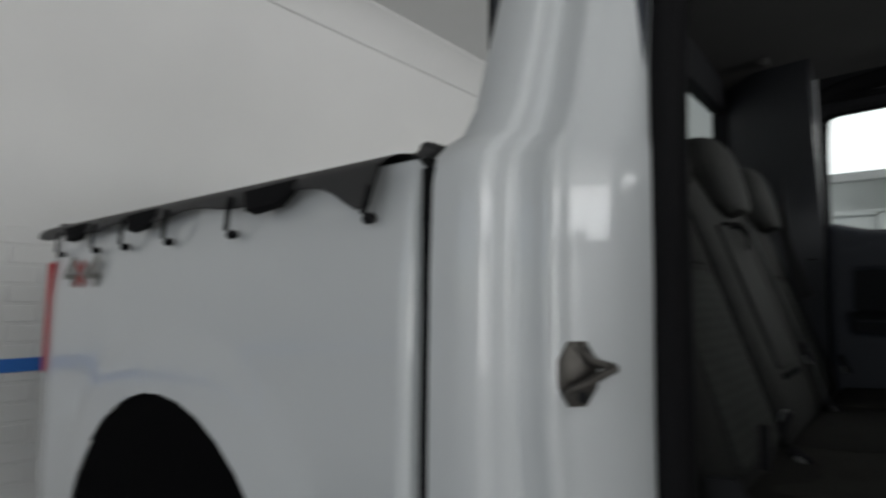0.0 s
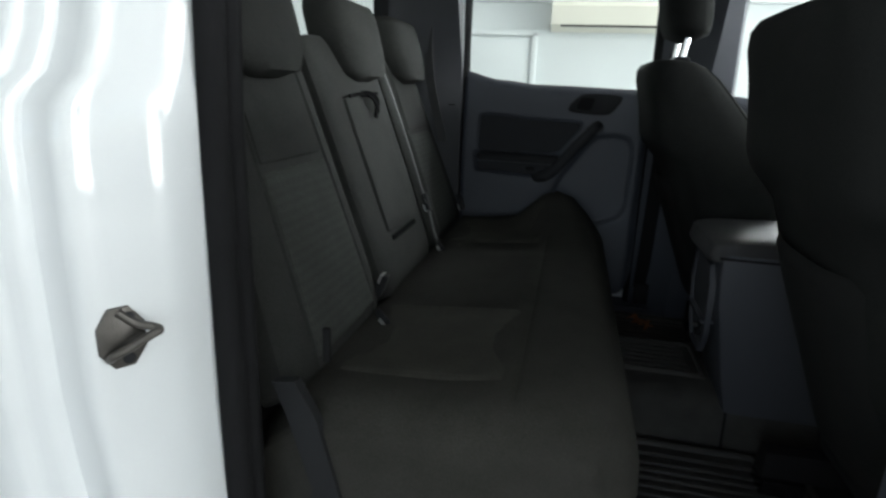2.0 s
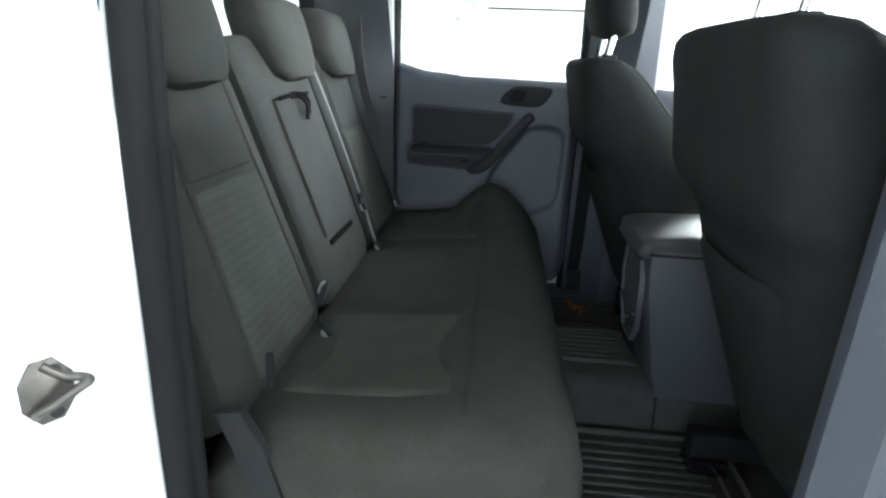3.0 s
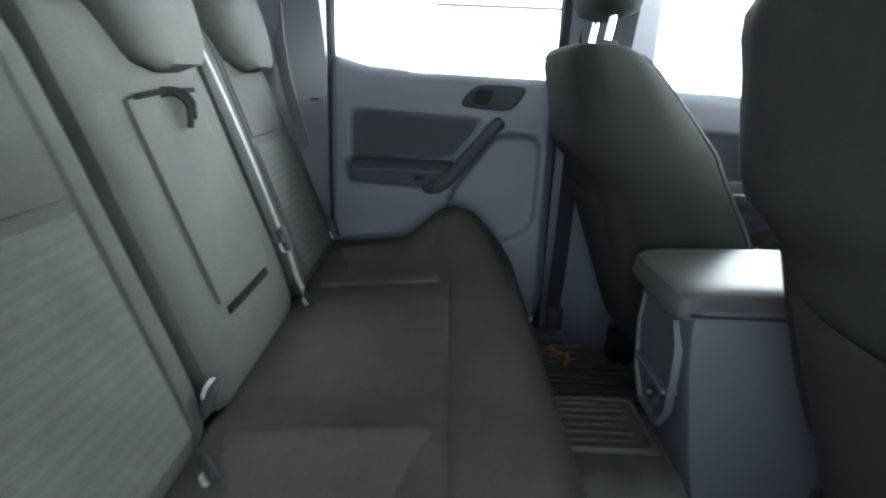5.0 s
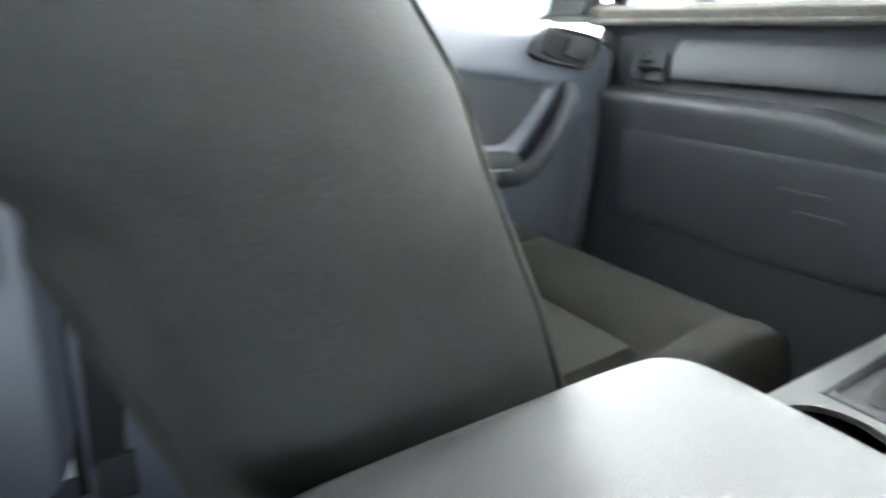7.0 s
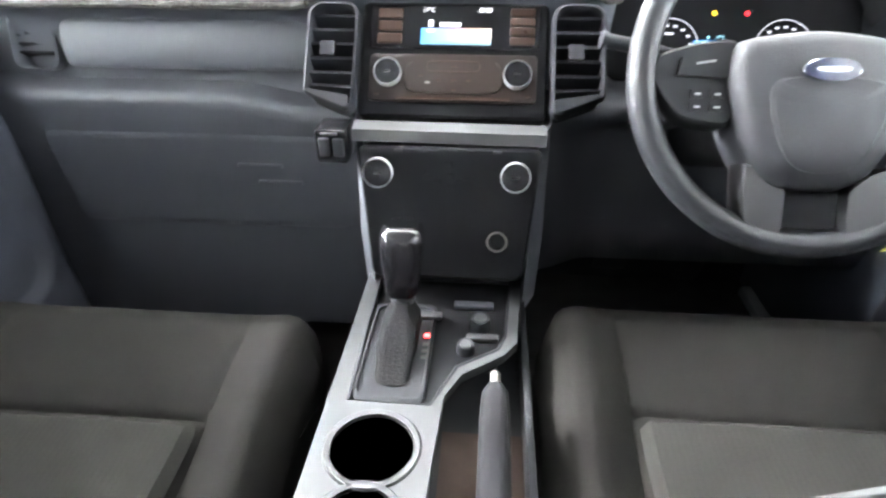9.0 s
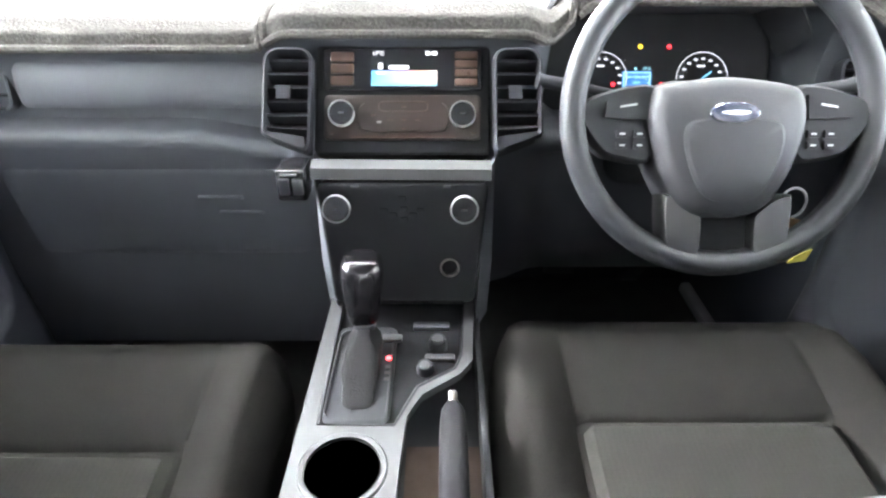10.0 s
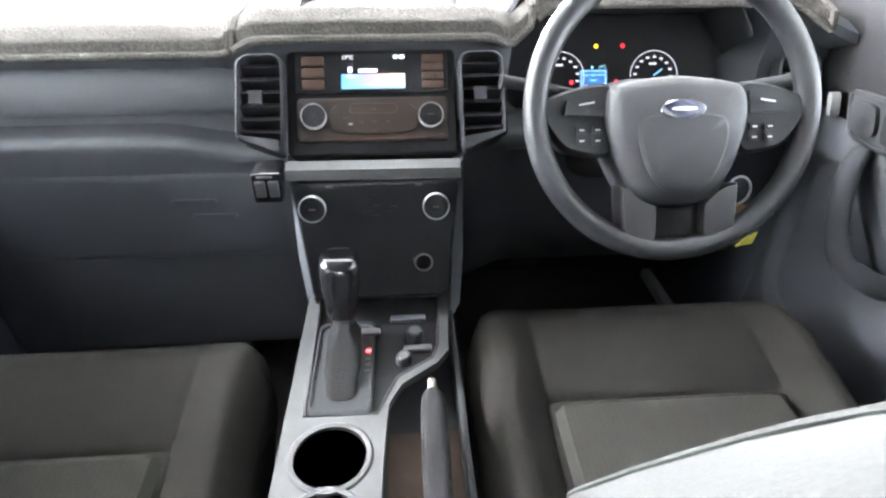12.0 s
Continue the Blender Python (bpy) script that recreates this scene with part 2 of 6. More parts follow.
def curve(pts, n=8):
    """Points along a smooth line through the given ones."""
    pts = [Vector(p) for p in pts]
    out = []
    for i in range(len(pts) - 1):
        p0, p1, p2, p3 = pts[max(i - 1, 0)], pts[i], pts[i + 1], pts[min(i + 2, len(pts) - 1)]
        for k in range(n):
            t = k / n
            out.append(0.5 * ((2 * p1) + (p2 - p0) * t + (2 * p0 - 5 * p1 + 4 * p2 - p3) * t * t + (3 * p1 - p0 - 3 * p2 + p3) * t ** 3))
    return out + [pts[-1]]


def lathe(profile, at, axis, n=24, bm=None):
    """A turned shape: (radius, height along the axis) rows."""
    axis = Vector(axis).normalized()
    u = axis.orthogonal().normalized()
    v = axis.cross(u)
    at = Vector(at)
    rings = [[at + axis * h + r * (math.cos(t) * u + math.sin(t) * v) for t in (2 * math.pi * k / n for k in range(n))] for r, h in profile]
    return loft(rings, bm=bm)


def pad(place, thick, nu=28, nv=28, soft=7.0, corner=0.06, grooves=(), crown=0.0, base=0.0, bm=None):
    """A stuffed pad. place(u, v, w) gives the point for -1..1 across and along, w metres over its base.
    grooves: (axis, where, width, depth) stitched lines sunk into its face; crown: extra height in its middle."""
    def steps(n):
        return [math.sin(math.pi / 2 * (2 * i / n - 1)) * 0.55 + 0.45 * (2 * i / n - 1) for i in range(n + 1)]
    own = bmesh.new()
    us, vs = steps(nu), steps(nv)
    for axis, where, width, depth in grooves:
        for k in (-1, 0, 1):
            (us if axis == "u" else vs).append(where + k * width)
    us, vs = sorted(set(us)), sorted(set(vs))
    top, bot = [], []
    for u in us:
        rt, rb = [], []
        for v in vs:
            e = (max(0, 1 - abs(u) ** soft) ** (1 / soft)) * (max(0, 1 - abs(v) ** soft) ** (1 / soft))
            uu, vv = u * (1 - corner * abs(v) ** 8), v * (1 - corner * abs(u) ** 8)
            w = thick * e + crown * (1 - u * u) * (1 - v * v)
            for axis, where, width, depth in grooves:
                d = abs((u if axis == "u" else v) - where) / width
                if d < 0.99:
                    w -= depth * (1 - d)
            rt.append(own.verts.new(place(uu, vv, base + max(w, 0))))
            rb.append(own.verts.new(place(uu, vv, base - 0.3 * thick * e)))
        top.append(rt)
        bot.append(rb)
    for i in range(len(us) - 1):
        for j in range(len(vs) - 1):
            own.faces.new((top[i][j], top[i + 1][j], top[i + 1][j + 1], top[i][j + 1]))
            own.faces.new((bot[i][j], bot[i][j + 1], bot[i + 1][j + 1], bot[i + 1][j]))
    bmesh.ops.remove_doubles(own, verts=own.verts, dist=1e-5)
    return joined(bm, own)


def mirror_x(bm):
    for v in bm.verts:
        v.co.x = -v.co.x
    return bm


def smooth_outline(pts, times=2, keep=0.8):
    """Round off a plane outline by cutting its corners."""
    for _ in range(times):
        out = []
        for (ax, ay), (bx, by) in zip(pts, pts[1:] + pts[:1]):
            out += [(keep * ax + (1 - keep) * bx, keep * ay + (1 - keep) * by), ((1 - keep) * ax + keep * bx, (1 - keep) * ay + keep * by)]
        pts, keep = out, 0.75
    return pts


# ---- hall ----
# white overcast sky far behind the window
solid("backdrop", box(-30.2, -30, -40, 40, -2, 30), glow("overcast_sky", (0.93, 0.97, 1.0), 2.2), "pale overcast sky beyond the window", "sky", "structure")
GX0, GX1, GY0, GY1, GH = -3.3, 5.2, -2.65, 7.5, 3.28
ground = box(-300, 300, -300, 300, -0.4, -0.012)
solid("ground", ground, ASPHALT, "dark asphalt ground outside the hall", "ground", "structure")
solid("floor", box(GX0, GX1, GY0, GY1, -0.2, 0.0), CONCRETE, "grey concrete hall floor", "floor", "structure")
wall_back = solid("wall_back", box(GX0 - 0.2, GX1 + 0.2, GY0 - 0.2, GY0, 0, GH), WALL, "white painted brick wall with a blue stripe", "wall", "structure")
bm = box(GX1, GX1 + 0.2, GY0, -1.7, 0, GH)
box(GX1, GX1 + 0.2, 2.3, GY1, 0, GH, bm=bm)
box(GX1, GX1 + 0.2, -1.7, 2.3, 2.75, GH, bm=bm)
solid("wall_right", bm, WALL, "plain white painted wall round a side opening", "wall", "structure")
bm = box(GX0 - 0.2, GX0, GY0, GY1, 0, 2.03)
box(GX0 - 0.2, GX0, GY0, -0.30, 2.03, GH, bm=bm)
box(GX0 - 0.2, GX0, 4.6, GY1, 2.03, GH, bm=bm)
box(GX0 - 0.2, GX0, -0.30, 4.6, 2.9, GH, bm=bm)
solid("wall_left", bm, WALL_COOL, "pale painted wall with a high window band", "wall", "structure")
bm = box(GX0, -2.4, GY1, GY1 + 0.2, 0, GH)
box(3.6, GX1, GY1, GY1 + 0.2, 0, GH, bm=bm)
box(-2.4, 3.6, GY1, GY1 + 0.2, 3.0, GH, bm=bm)
solid("wall_front", bm, WALL, "white wall round a wide open doorway", "wall", "structure")
solid("ceiling", box(GX0 - 0.2, GX1 + 0.2, GY0 - 0.2, GY1 + 0.2, GH, GH + 0.15), CEIL, "flat white ceiling board", "ceiling", "structure")
solid("trim", prism([(GY0, GH - 0.26), (GY0 + 0.018, GH - 0.26), (GY0 + 0.025, GH - 0.235), (GY0 + 0.04, GH - 0.17), (GY0 + 0.08, GH - 0.10), (GY0 + 0.14, GH - 0.03), (GY0 + 0.16, GH - 0.02), (GY0 + 0.16, GH), (GY0, GH)], "x", GX0, GX1), CEIL,
      "white cove cornice under the ceiling", "cornice", "structure")
bm = box(GX0, GX1, GY0 - 0.01, GY0 + 0.011, 0.841, 0.900)
stripe = solid("wall_stripe", bm, BLUE, "blue painted stripe along the wall", "stripe", "structure")

# ---- pickup body ----
truck = thing("pickup_truck", (0, 0, 0), "white double cab pickup truck with a black tonneau cover", "pickup truck")


def arch_side(side):
    """The cargo bed's flank with its round wheel opening."""
    bm = bmesh.new()
    cy, cz, r = -0.66, 0.56, 0.45
    cols = [-1.47, -1.44, -1.38, -1.3, -1.24] + [cy + r * math.cos(radians(a)) for a in range(180, -1, -9)] + [-0.19, -0.15, -0.12, -0.08, -0.069, -0.064, -0.060, -0.057]
    grid = []
    for y in cols:
        low = 0.55
        if abs(y - cy) < r:
            low = cz + math.sqrt(max(0, r * r - (y - cy) ** 2))
        col = []
        for k in range(15):
            z = low + (1.335 - low) * k / 14
            x = 0.925 - 0.02 * max(0, (z - 1.15) / 0.19) ** 2 - 0.05 * max(0, (0.75 - z) / 0.3) ** 2
            d = math.hypot(y - cy, z - cz) - r
            if d < 0.12:
                x += 0.012 * (1 - d / 0.12) ** 0.5 * (1 if d > 0 else 1)
            x -= 0.12 * max(0, (-1.36 - y) / 0.12) ** 2 + 0.028 * max(0, (y + 0.071) / 0.014) ** 2
            col.append(bm.verts.new((side * x, y, z)))
        top = [(0.915, 1.352), (0.895, 1.36), (0.80, 1.362), (0.80, 1.30)]
        for x, z in top:
            x -= 0.12 * max(0, (-1.36 - y) / 0.12) ** 2
            col.append(bm.verts.new((side * x, y, z)))
        inner = [(0.80, 0.90)]
        for x, z in inner:
            col.append(bm.verts.new((side * x, y, max(z, low))))
        grid.append(col)
    for a, b in zip(grid, grid[1:]):
        for i in range(len(a) - 1):
            bm.faces.new((a[i], b[i], b[i + 1], a[i + 1]))
    bmesh.ops.remove_doubles(bm, verts=bm.verts, dist=1e-4)
    return bm


part("bed_side", arch_side(1), WHITE_PAINT, truck, "", 50)
part("bed_side", arch_side(-1), WHITE_PAINT, truck, "", 50)
part("bed_front_wall", box(-0.80, 0.80, -0.115, -0.075, 0.80, 1.34, 0.008), WHITE_PAINT, truck)
part("bed_floor", box(-0.80, 0.80, -1.44, -0.08, 0.78, 0.84, 0.01), DARK, truck, "black bed liner floor")
part("tailgate", box(-0.70, 0.70, -1.50, -1.44, 0.80, 1.34, 0.015), WHITE_PAINT, truck)
# liner colour carries the deep shade of the wheel arch
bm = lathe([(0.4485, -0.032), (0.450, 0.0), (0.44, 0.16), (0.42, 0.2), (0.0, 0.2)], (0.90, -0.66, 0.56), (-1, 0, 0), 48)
part("wheel_arch_liner", bm, SHADE_AND_STRAP_BLACK, truck, "black plastic wheel arch liner, coloured near-black for the shade inside")
bm = prism([(0.70, -1.52), (0.86, -1.50), (0.90, -1.42), (0.885, -1.30), (0.86, -1.26), (0.70, -1.26)], "z", 0.56, 0.74, 0.015)
part("rear_bumper", bm, WHITE_PAINT, truck)


def wheel(at):
    hub = part("wheel", lathe([(0.0, -0.09), (0.16, -0.09), (0.22, -0.06), (0.235, -0.10), (0.235, 0.11), (0.2, 0.115), (0.19, 0.08), (0.07, 0.05), (0.06, 0.085), (0.0, 0.085)], at, (1, 0, 0), 40), SILVER, truck)
    part("tyre", lathe([(0.235, -0.10), (0.31, -0.125), (0.355, -0.12), (0.37, -0.1), (0.372, 0.1), (0.355, 0.12), (0.31, 0.125), (0.235, 0.11)], at, (1, 0, 0), 48), RUBBER, hub, "black ribbed tyre")


wheel((0.74, -0.66, 0.372))
wheel((-0.74, -0.66, 0.372))

# tail lamp: a tall lens wrapped round the corner of the bed
ring = lambda y, x, z0, z1, t: [(x, y, z0), (x + t, y, z0 + 0.01), (x + t, y, z1 - 0.01), (x, y, z1)]
bm = loft([ring(-1.475, 0.80, 0.98, 1.26, 0.012), ring(-1.47, 0.855, 0.975, 1.265, 0.014), ring(-1.44, 0.895, 0.97, 1.27, 0.016), ring(-1.40, 0.908, 0.97, 1.275, 0.016), ring(-1.37, 0.912, 0.98, 1.272, 0.012)])
part("tail_lamp", bm, REDLENS, truck, "tall red tail lamp lens")

# tonneau cover: a taut skin with a turned-down, sagging edge
bm = bmesh.new()
cover = []
ys = [-1.46 + 1.355 * k / 60 for k in range(61)]
for y in ys:
    sag = 0.5 + 0.5 * math.sin((y + 0.13) * 2 * math.pi / 0.31 + 1.4)
    hem = 1.340 - 0.012 * sag - (0.030 * math.exp(-((y + 0.14) / 0.05) ** 2))
    if y > -0.12:
        hem = 1.352
    row = []
    for s in (-1, 1):
        half = [(0.0, 1.385), (0.45, 1.383), (0.80, 1.378), (0.87, 1.376), (0.90, 1.370), (0.921, 1.360), (0.931, 1.350), (0.934, hem), (0.930, hem - 0.002)]
        pts = [(s * x, y, z) for x, z in half]
        row += pts[::-1] if s < 0 else pts[1:]
    cover.append([bm.verts.new(p) for p in row])
for a, b in zip(cover, cover[1:]):
    for i in range(len(a) - 1):
        bm.faces.new((a[i], b[i], b[i + 1], a[i + 1]))
part("tonneau_cover", bm, VINYL, truck, "black vinyl tonneau cover with a turned-down hem", 60)
for y in (-0.075, -1.462):
    bm = tube(curve([(-0.90, y, 1.362), (-0.45, y, 1.375), (0.45, y, 1.375), (0.84, y, 1.372), (0.875, y, 1.366), (0.892, y, 1.352)]), 0.014, 10)
    part("tonneau_bow", bm, VINYL, truck, "rolled black edge of the tonneau")

for y, top in ((-0.129, 1.325), (-0.455, 1.345), (-0.681, 1.345), (-0.883, 1.345), (-1.05, 1.345), (-1.29, 1.34)):
    bm = tube(curve([(0.936, y + 0.012, top), (0.938, y + 0.008, top - 0.02), (0.936, y, 1.292)]), [0.0042] * 16 + [0.005], 8)
    strap = part("tie_loop", bm, RUBBER, truck, "black elastic tie loop")
    bm = lathe([(0.0, -0.004), (0.006, -0.004), (0.0078, 0.004), (0.007, 0.009), (0.004, 0.012), (0.0, 0.013)], (0.922, y, 1.287), (1, 0, -0.2), 16)
    part("hook_button", bm, RUBBER, strap, "black hook button")
for y0 in (-0.385, -0.83, -1.2):
    w = 0.105
    bm = loft([[(0.926, y0, 1.312), (0.945, y0, 1.316), (0.948, y0, 1.345), (0.926, y0, 1.35)],
               [(0.926, y0 + w * 0.7, 1.318), (0.942, y0 + w * 0.7, 1.322), (0.945, y0 + w * 0.7, 1.348), (0.926, y0 + w * 0.7, 1.352)],
               [(0.926, y0 + w, 1.338), (0.934, y0 + w, 1.34), (0.936, y0 + w, 1.352), (0.926, y0 + w, 1.355)]])
    part("rail_bracket", bm, RUBBER, truck, "black moulded rail bracket")

# 4x4 decal on the bed side
def strokes(lines, material, name, x=0.9275, thick=0.0022):
    bm = bmesh.new()
    for (y0, z0), (y1, z1), w in lines:
        d = Vector((0, y1 - y0, z1 - z0)).normalized()
        s = Vector((0, -d.z, d.y)) * w / 2
        a, b = Vector((x, y0, z0)), Vector((x, y1, z1))
        o = Vector((thick, 0, 0))
        loft([[a - s, a + s, a + s + o, a - s + o], [b - s, b + s, b + s + o, b - s + o]], bm=bm)
    part(name, bm, material, truck, "4x4 lettering decal")


four = lambda y: [((y, 1.228), (y + 0.082, 1.228), 0.012), ((y + 0.004, 1.23), (y + 0.055, 1.27), 0.014), ((y + 0.062, 1.203), (y + 0.062, 1.276), 0.016)]
strokes(four(-1.245), GREYDECAL, "decal_digit")
strokes(four(-1.09), GREYDECAL, "decal_digit")
strokes([((-1.16, 1.206), (-1.105, 1.262), 0.015), ((-1.16, 1.262), (-1.105, 1.206), 0.015)], REDDECAL, "decal_letter", 0.9285)

# ---- cab shell ----
# added dark strip that paints the shade of the body gap
part("body_gap_shade", box(0.79, 0.903, -0.062, -0.045, 0.56, 1.345, 0.003), RUBBER, truck, "black strip standing in for the shade between cab and bed")
# rear pillar of the open door: (x, y) profile from the body gap in to the door seal, at several heights
prof = [(0.80, -0.046), (0.885, -0.045), (0.908, -0.041), (0.918, -0.033), (0.916, 0.0), (0.912, 0.026), (0.907, 0.031), (0.898, 0.033), (0.892, 0.037), (0.888, 0.046), (0.881, 0.050), (0.870, 0.053), (0.865, 0.063), (0.866, 0.077),
        (0.866, 0.087), (0.860, 0.094), (0.849, 0.097), (0.838, 0.1045), (0.80, 0.129), (0.748, 0.163), (0.736, 0.163), (0.730, 0.14), (0.730, -0.02)]
heights = [(0.56, 0.0, 0.0, 1.0), (0.68, -0.002, 0.0, 1.0), (0.80, -0.004, 0.0, 1.0), (0.88, -0.003, 0.0, 1.0), (0.96, -0.001, 0.0, 1.0), (1.05, 0.0, 0.0, 1.0), (1.22, 0.0, 0.0, 1.0), (1.32, -0.006, 0.0, 1.0), (1.352, -0.012, 0.0, 0.98), (1.368, -0.020, 0.003, 0.93), (1.382, -0.032, 0.008, 0.86),
           (1.42, -0.045, 0.012, 0.8), (1.50, -0.072, 0.014, 0.75), (1.62, -0.112, 0.02, 0.7), (1.72, -0.150, 0.03, 0.65), (1.88, -0.20, 0.035, 0.6)]


def pillar(side):
    rings = []
    for z, dx, dy, k in heights:
        r = []
        for i, (x, y) in enumerate(prof):
            low = max(0, (0.98 - z) / 0.4)
            bulge = 0.0
            if 13 <= i <= 17:
                bulge = 0.035 * low ** 1.5
            yy = 0.163 + (y - 0.163) * (0.55 + 0.45 * k) if y > -0.03 else y + dy * 1.6
            yy += 0.034 * min(1.6, max(0, (1.06 - z) / 0.24) ** 1.4) * math.exp(-((y - 0.085) / 0.055) ** 2)
            r.append((side * (0.74 + (x - 0.74) * k + dx * (0.45 if i < 19 else 0.5)), yy - bulge * 0.2 + dy * 0.3, z - bulge))
        rings.append(r)
    return loft(rings)


part("rear_pillar", pillar(1), WHITE_PAINT, truck, "", 46)
part("rear_pillar", pillar(-1), WHITE_PAINT, truck, "", 46)

seal = curve([(0.744, 0.173, 0.66), (0.745, 0.173, 0.95), (0.741, 0.171, 1.2), (0.735, 0.168, 1.36), (0.718, 0.168, 1.55), (0.688, 0.18, 1.76), (0.668, 0.23, 1.835), (0.652, 0.5, 1.86), (0.655, 0.80, 1.865)], 8)
part("door_seal", tube(seal, 0.013, 10, flat=1.3), RUBBER, truck, "black rubber door seal")
part("door_seal", tube([Vector((-p.x - 0.002, p.y - 0.008, p.z)) for p in seal], 0.02, 10, flat=1.6), RUBBER, truck, "black rubber door seal")
seal2 = [p + Vector((-0.028, 0.004, 0)) for p in seal]
part("door_seal", tube(seal2, 0.015, 10), RUBBER, truck, "black trim edge inside the seal")

# striker on the pillar
cs = Vector((0.836, 0.1055, 1.110))
jn = Vector((0.53, 0.85, 0)).normalized()
jt = Vector((-jn.y, jn.x, 0))
ring_pts = [cs + jn * d + (jt * math.cos(a) * 0.026 + Vector((0, 0, 1)) * math.sin(a) * 0.037) * s for d, s in ((0.0, 1.0), (0.004, 1.0), (0.006, 0.9)) for a in (radians(22.5 + 45 * k) for k in range(8))]
bm = loft([ring_pts[0:8], ring_pts[8:16], ring_pts[16:24]])
striker = part("striker_plate", bm, STEEL, truck, "dull steel door striker plate")
loop = curve([cs - jt * 0.014 + Vector((0, 0, -0.022)) + jn * 0.004, cs - jt * 0.012 + Vector((0, 0, -0.014)) + jn * 0.014, cs + jt * 0.002 + Vector((0, 0, -0.008)) + jn * 0.018,
              cs + jt * 0.022 + Vector((0, 0, 0.004)) + jn * 0.025, cs + jt * 0.032 + Vector((0, 0, 0.007)) + jn * 0.023, cs + jt * 0.028 + Vector((0, 0, 0.009)) + jn * 0.015, cs + jt * 0.014 + Vector((0, 0, 0.014)) + jn * 0.008, cs - jt * 0.002 + Vector((0, 0, 0.030)) + jn * 0.004], 5)
part("striker_loop", tube(loop, 0.0048, 10), STEEL, striker, "worn steel loop")
for dz in (-0.024, 0.022):
    part("screw", lathe([(0, 0), (0.0065, 0), (0.0065, 0.002), (0.004, 0.003), (0, 0.0025)], cs + jn * 0.005 + Vector((0, 0, dz)) + jt * (0.004 if dz < 0 else 0.008), jn, 12), DARK, striker)

# roof skin, headliner, cab back and its window
roof = lambda z, o: [[(x, y, z - 0.065 * (abs(x) / 0.7) ** 4 - 0.03 * max(0, (y - 1.2)) ** 2 - o) for x in [-0.70 + 1.4 * i / 16 for i in range(17)]] for y in (-0.16, -0.08, 0.1, 0.4, 0.8, 1.1, 1.3, 1.37)]
def sheet(rows, thick):
    bm = bmesh.new()
    up = [[bm.verts.new(p) for p in r] for r in rows]
    dn = [[bm.verts.new((p[0], p[1], p[2] - thick)) for p in r] for r in rows]
    for g, flip in ((up, 0), (dn, 1)):
        for a, b in zip(g, g[1:]):
            for i in range(len(a) - 1):
                q = (a[i], a[i + 1], b[i + 1], b[i])
                bm.faces.new(q[::-1] if flip else q)
    n, m = len(rows), len(rows[0])
    rim = [(0, j) for j in range(m)] + [(i, m - 1) for i in range(1, n)] + [(n - 1, j) for j in range(m - 2, -1, -1)] + [(i, 0) for i in range(n - 2, 0, -1)]
    for a, b in zip(rim, rim[1:] + rim[:1]):
        bm.faces.new((up[a[0]][a[1]], dn[a[0]][a[1]], dn[b[0]][b[1]], up[b[0]][b[1]]))
    return bm


part("roof", sheet(roof(1.975, 0), 0.02), WHITE_PAINT, truck)
part("headliner", sheet(roof(1.935, 0), 0.015), LINER, truck, "grey felt headliner")
# back panel of the cab with a wide window
bm = box(-0.76, 0.76, -0.125, -0.075, 0.60, 1.42, 0.01)
part("cab_back", bm, DARK, truck, "dark trim of the cab's back wall")
for s in (-1, 1):
    part("cab_back_side", box(s * 0.60, s * 0.69, -0.12, -0.07, 1.42, 1.92, 0.006), DARK, truck, "dark trim beside the rear window")
part("cab_back_header", box(-0.60, 0.60, -0.12, -0.072, 1.81, 1.94, 0.006), DARK, truck, "dark trim over the rear window")
pane = part("rear_window_pane", box(-0.60, 0.60, -0.104, -0.099, 1.42, 1.81), GLASS, truck, "clear rear window glass")
pane.visible_shadow = False
part("rear_window_bar", box(0.10, 0.112, -0.10, -0.088, 1.42, 1.81, 0.003), DARK, truck, "thin black rear window divider")
# rear quarter trims inside, floor, tunnel, sills, door pillars
for s in (-1, 1):
    tilt_in = lambda z: min(0.19, 0.55 * max(0, z - 1.41)) if s < 0 else 0.0
    tr = loft([[(s * x, y, z) for x, y in ((0.74, -0.07), (0.74, 0.165 if s < 0 else 0.15), (0.705 - tilt_in(z), 0.168 if s < 0 else 0.152), (0.62 - 0.06 * max(0, z - 1.35) - 0.3 * tilt_in(z), 0.02), (0.60, -0.07))] for z in (0.62, 1.0, 1.3, 1.42, 1.5, 1.65, 1.80, 1.925)])
    # left trim takes darker dash plastic, shade of that corner put into colour
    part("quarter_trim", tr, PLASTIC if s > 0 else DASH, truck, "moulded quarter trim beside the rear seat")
part("cab_floor", box(-0.75, 0.75, -0.08, 2.2 + FWD, 0.56, 0.62, 0.004), CARPET, truck, "grey carpeted cab floor")
bm = loft([[(x, y, z) for x, z in ((-0.208, 0.61), (-0.202, 0.66), (-0.188, 0.715), (-0.165, 0.738), (-0.12, 0.742), (0.05, 0.742), (0.078, 0.735), (0.092, 0.715), (0.099, 0.66), (0.102, 0.61))] for y in (0.55, 0.6, 1.2, 1.7, 2.0)])
part("floor_tunnel", bm, CARPET, truck, "carpeted transmission tunnel", 60)
part("carpet_joint", tube([(0.103, 0.945, 0.63), (0.100, 0.945, 0.66), (0.093, 0.945, 0.716), (0.079, 0.945, 0.737), (0.05, 0.945, 0.7435), (-0.02, 0.945, 0.7435)], 0.003, 6), RUBBER, truck, "dark joint in the carpet")
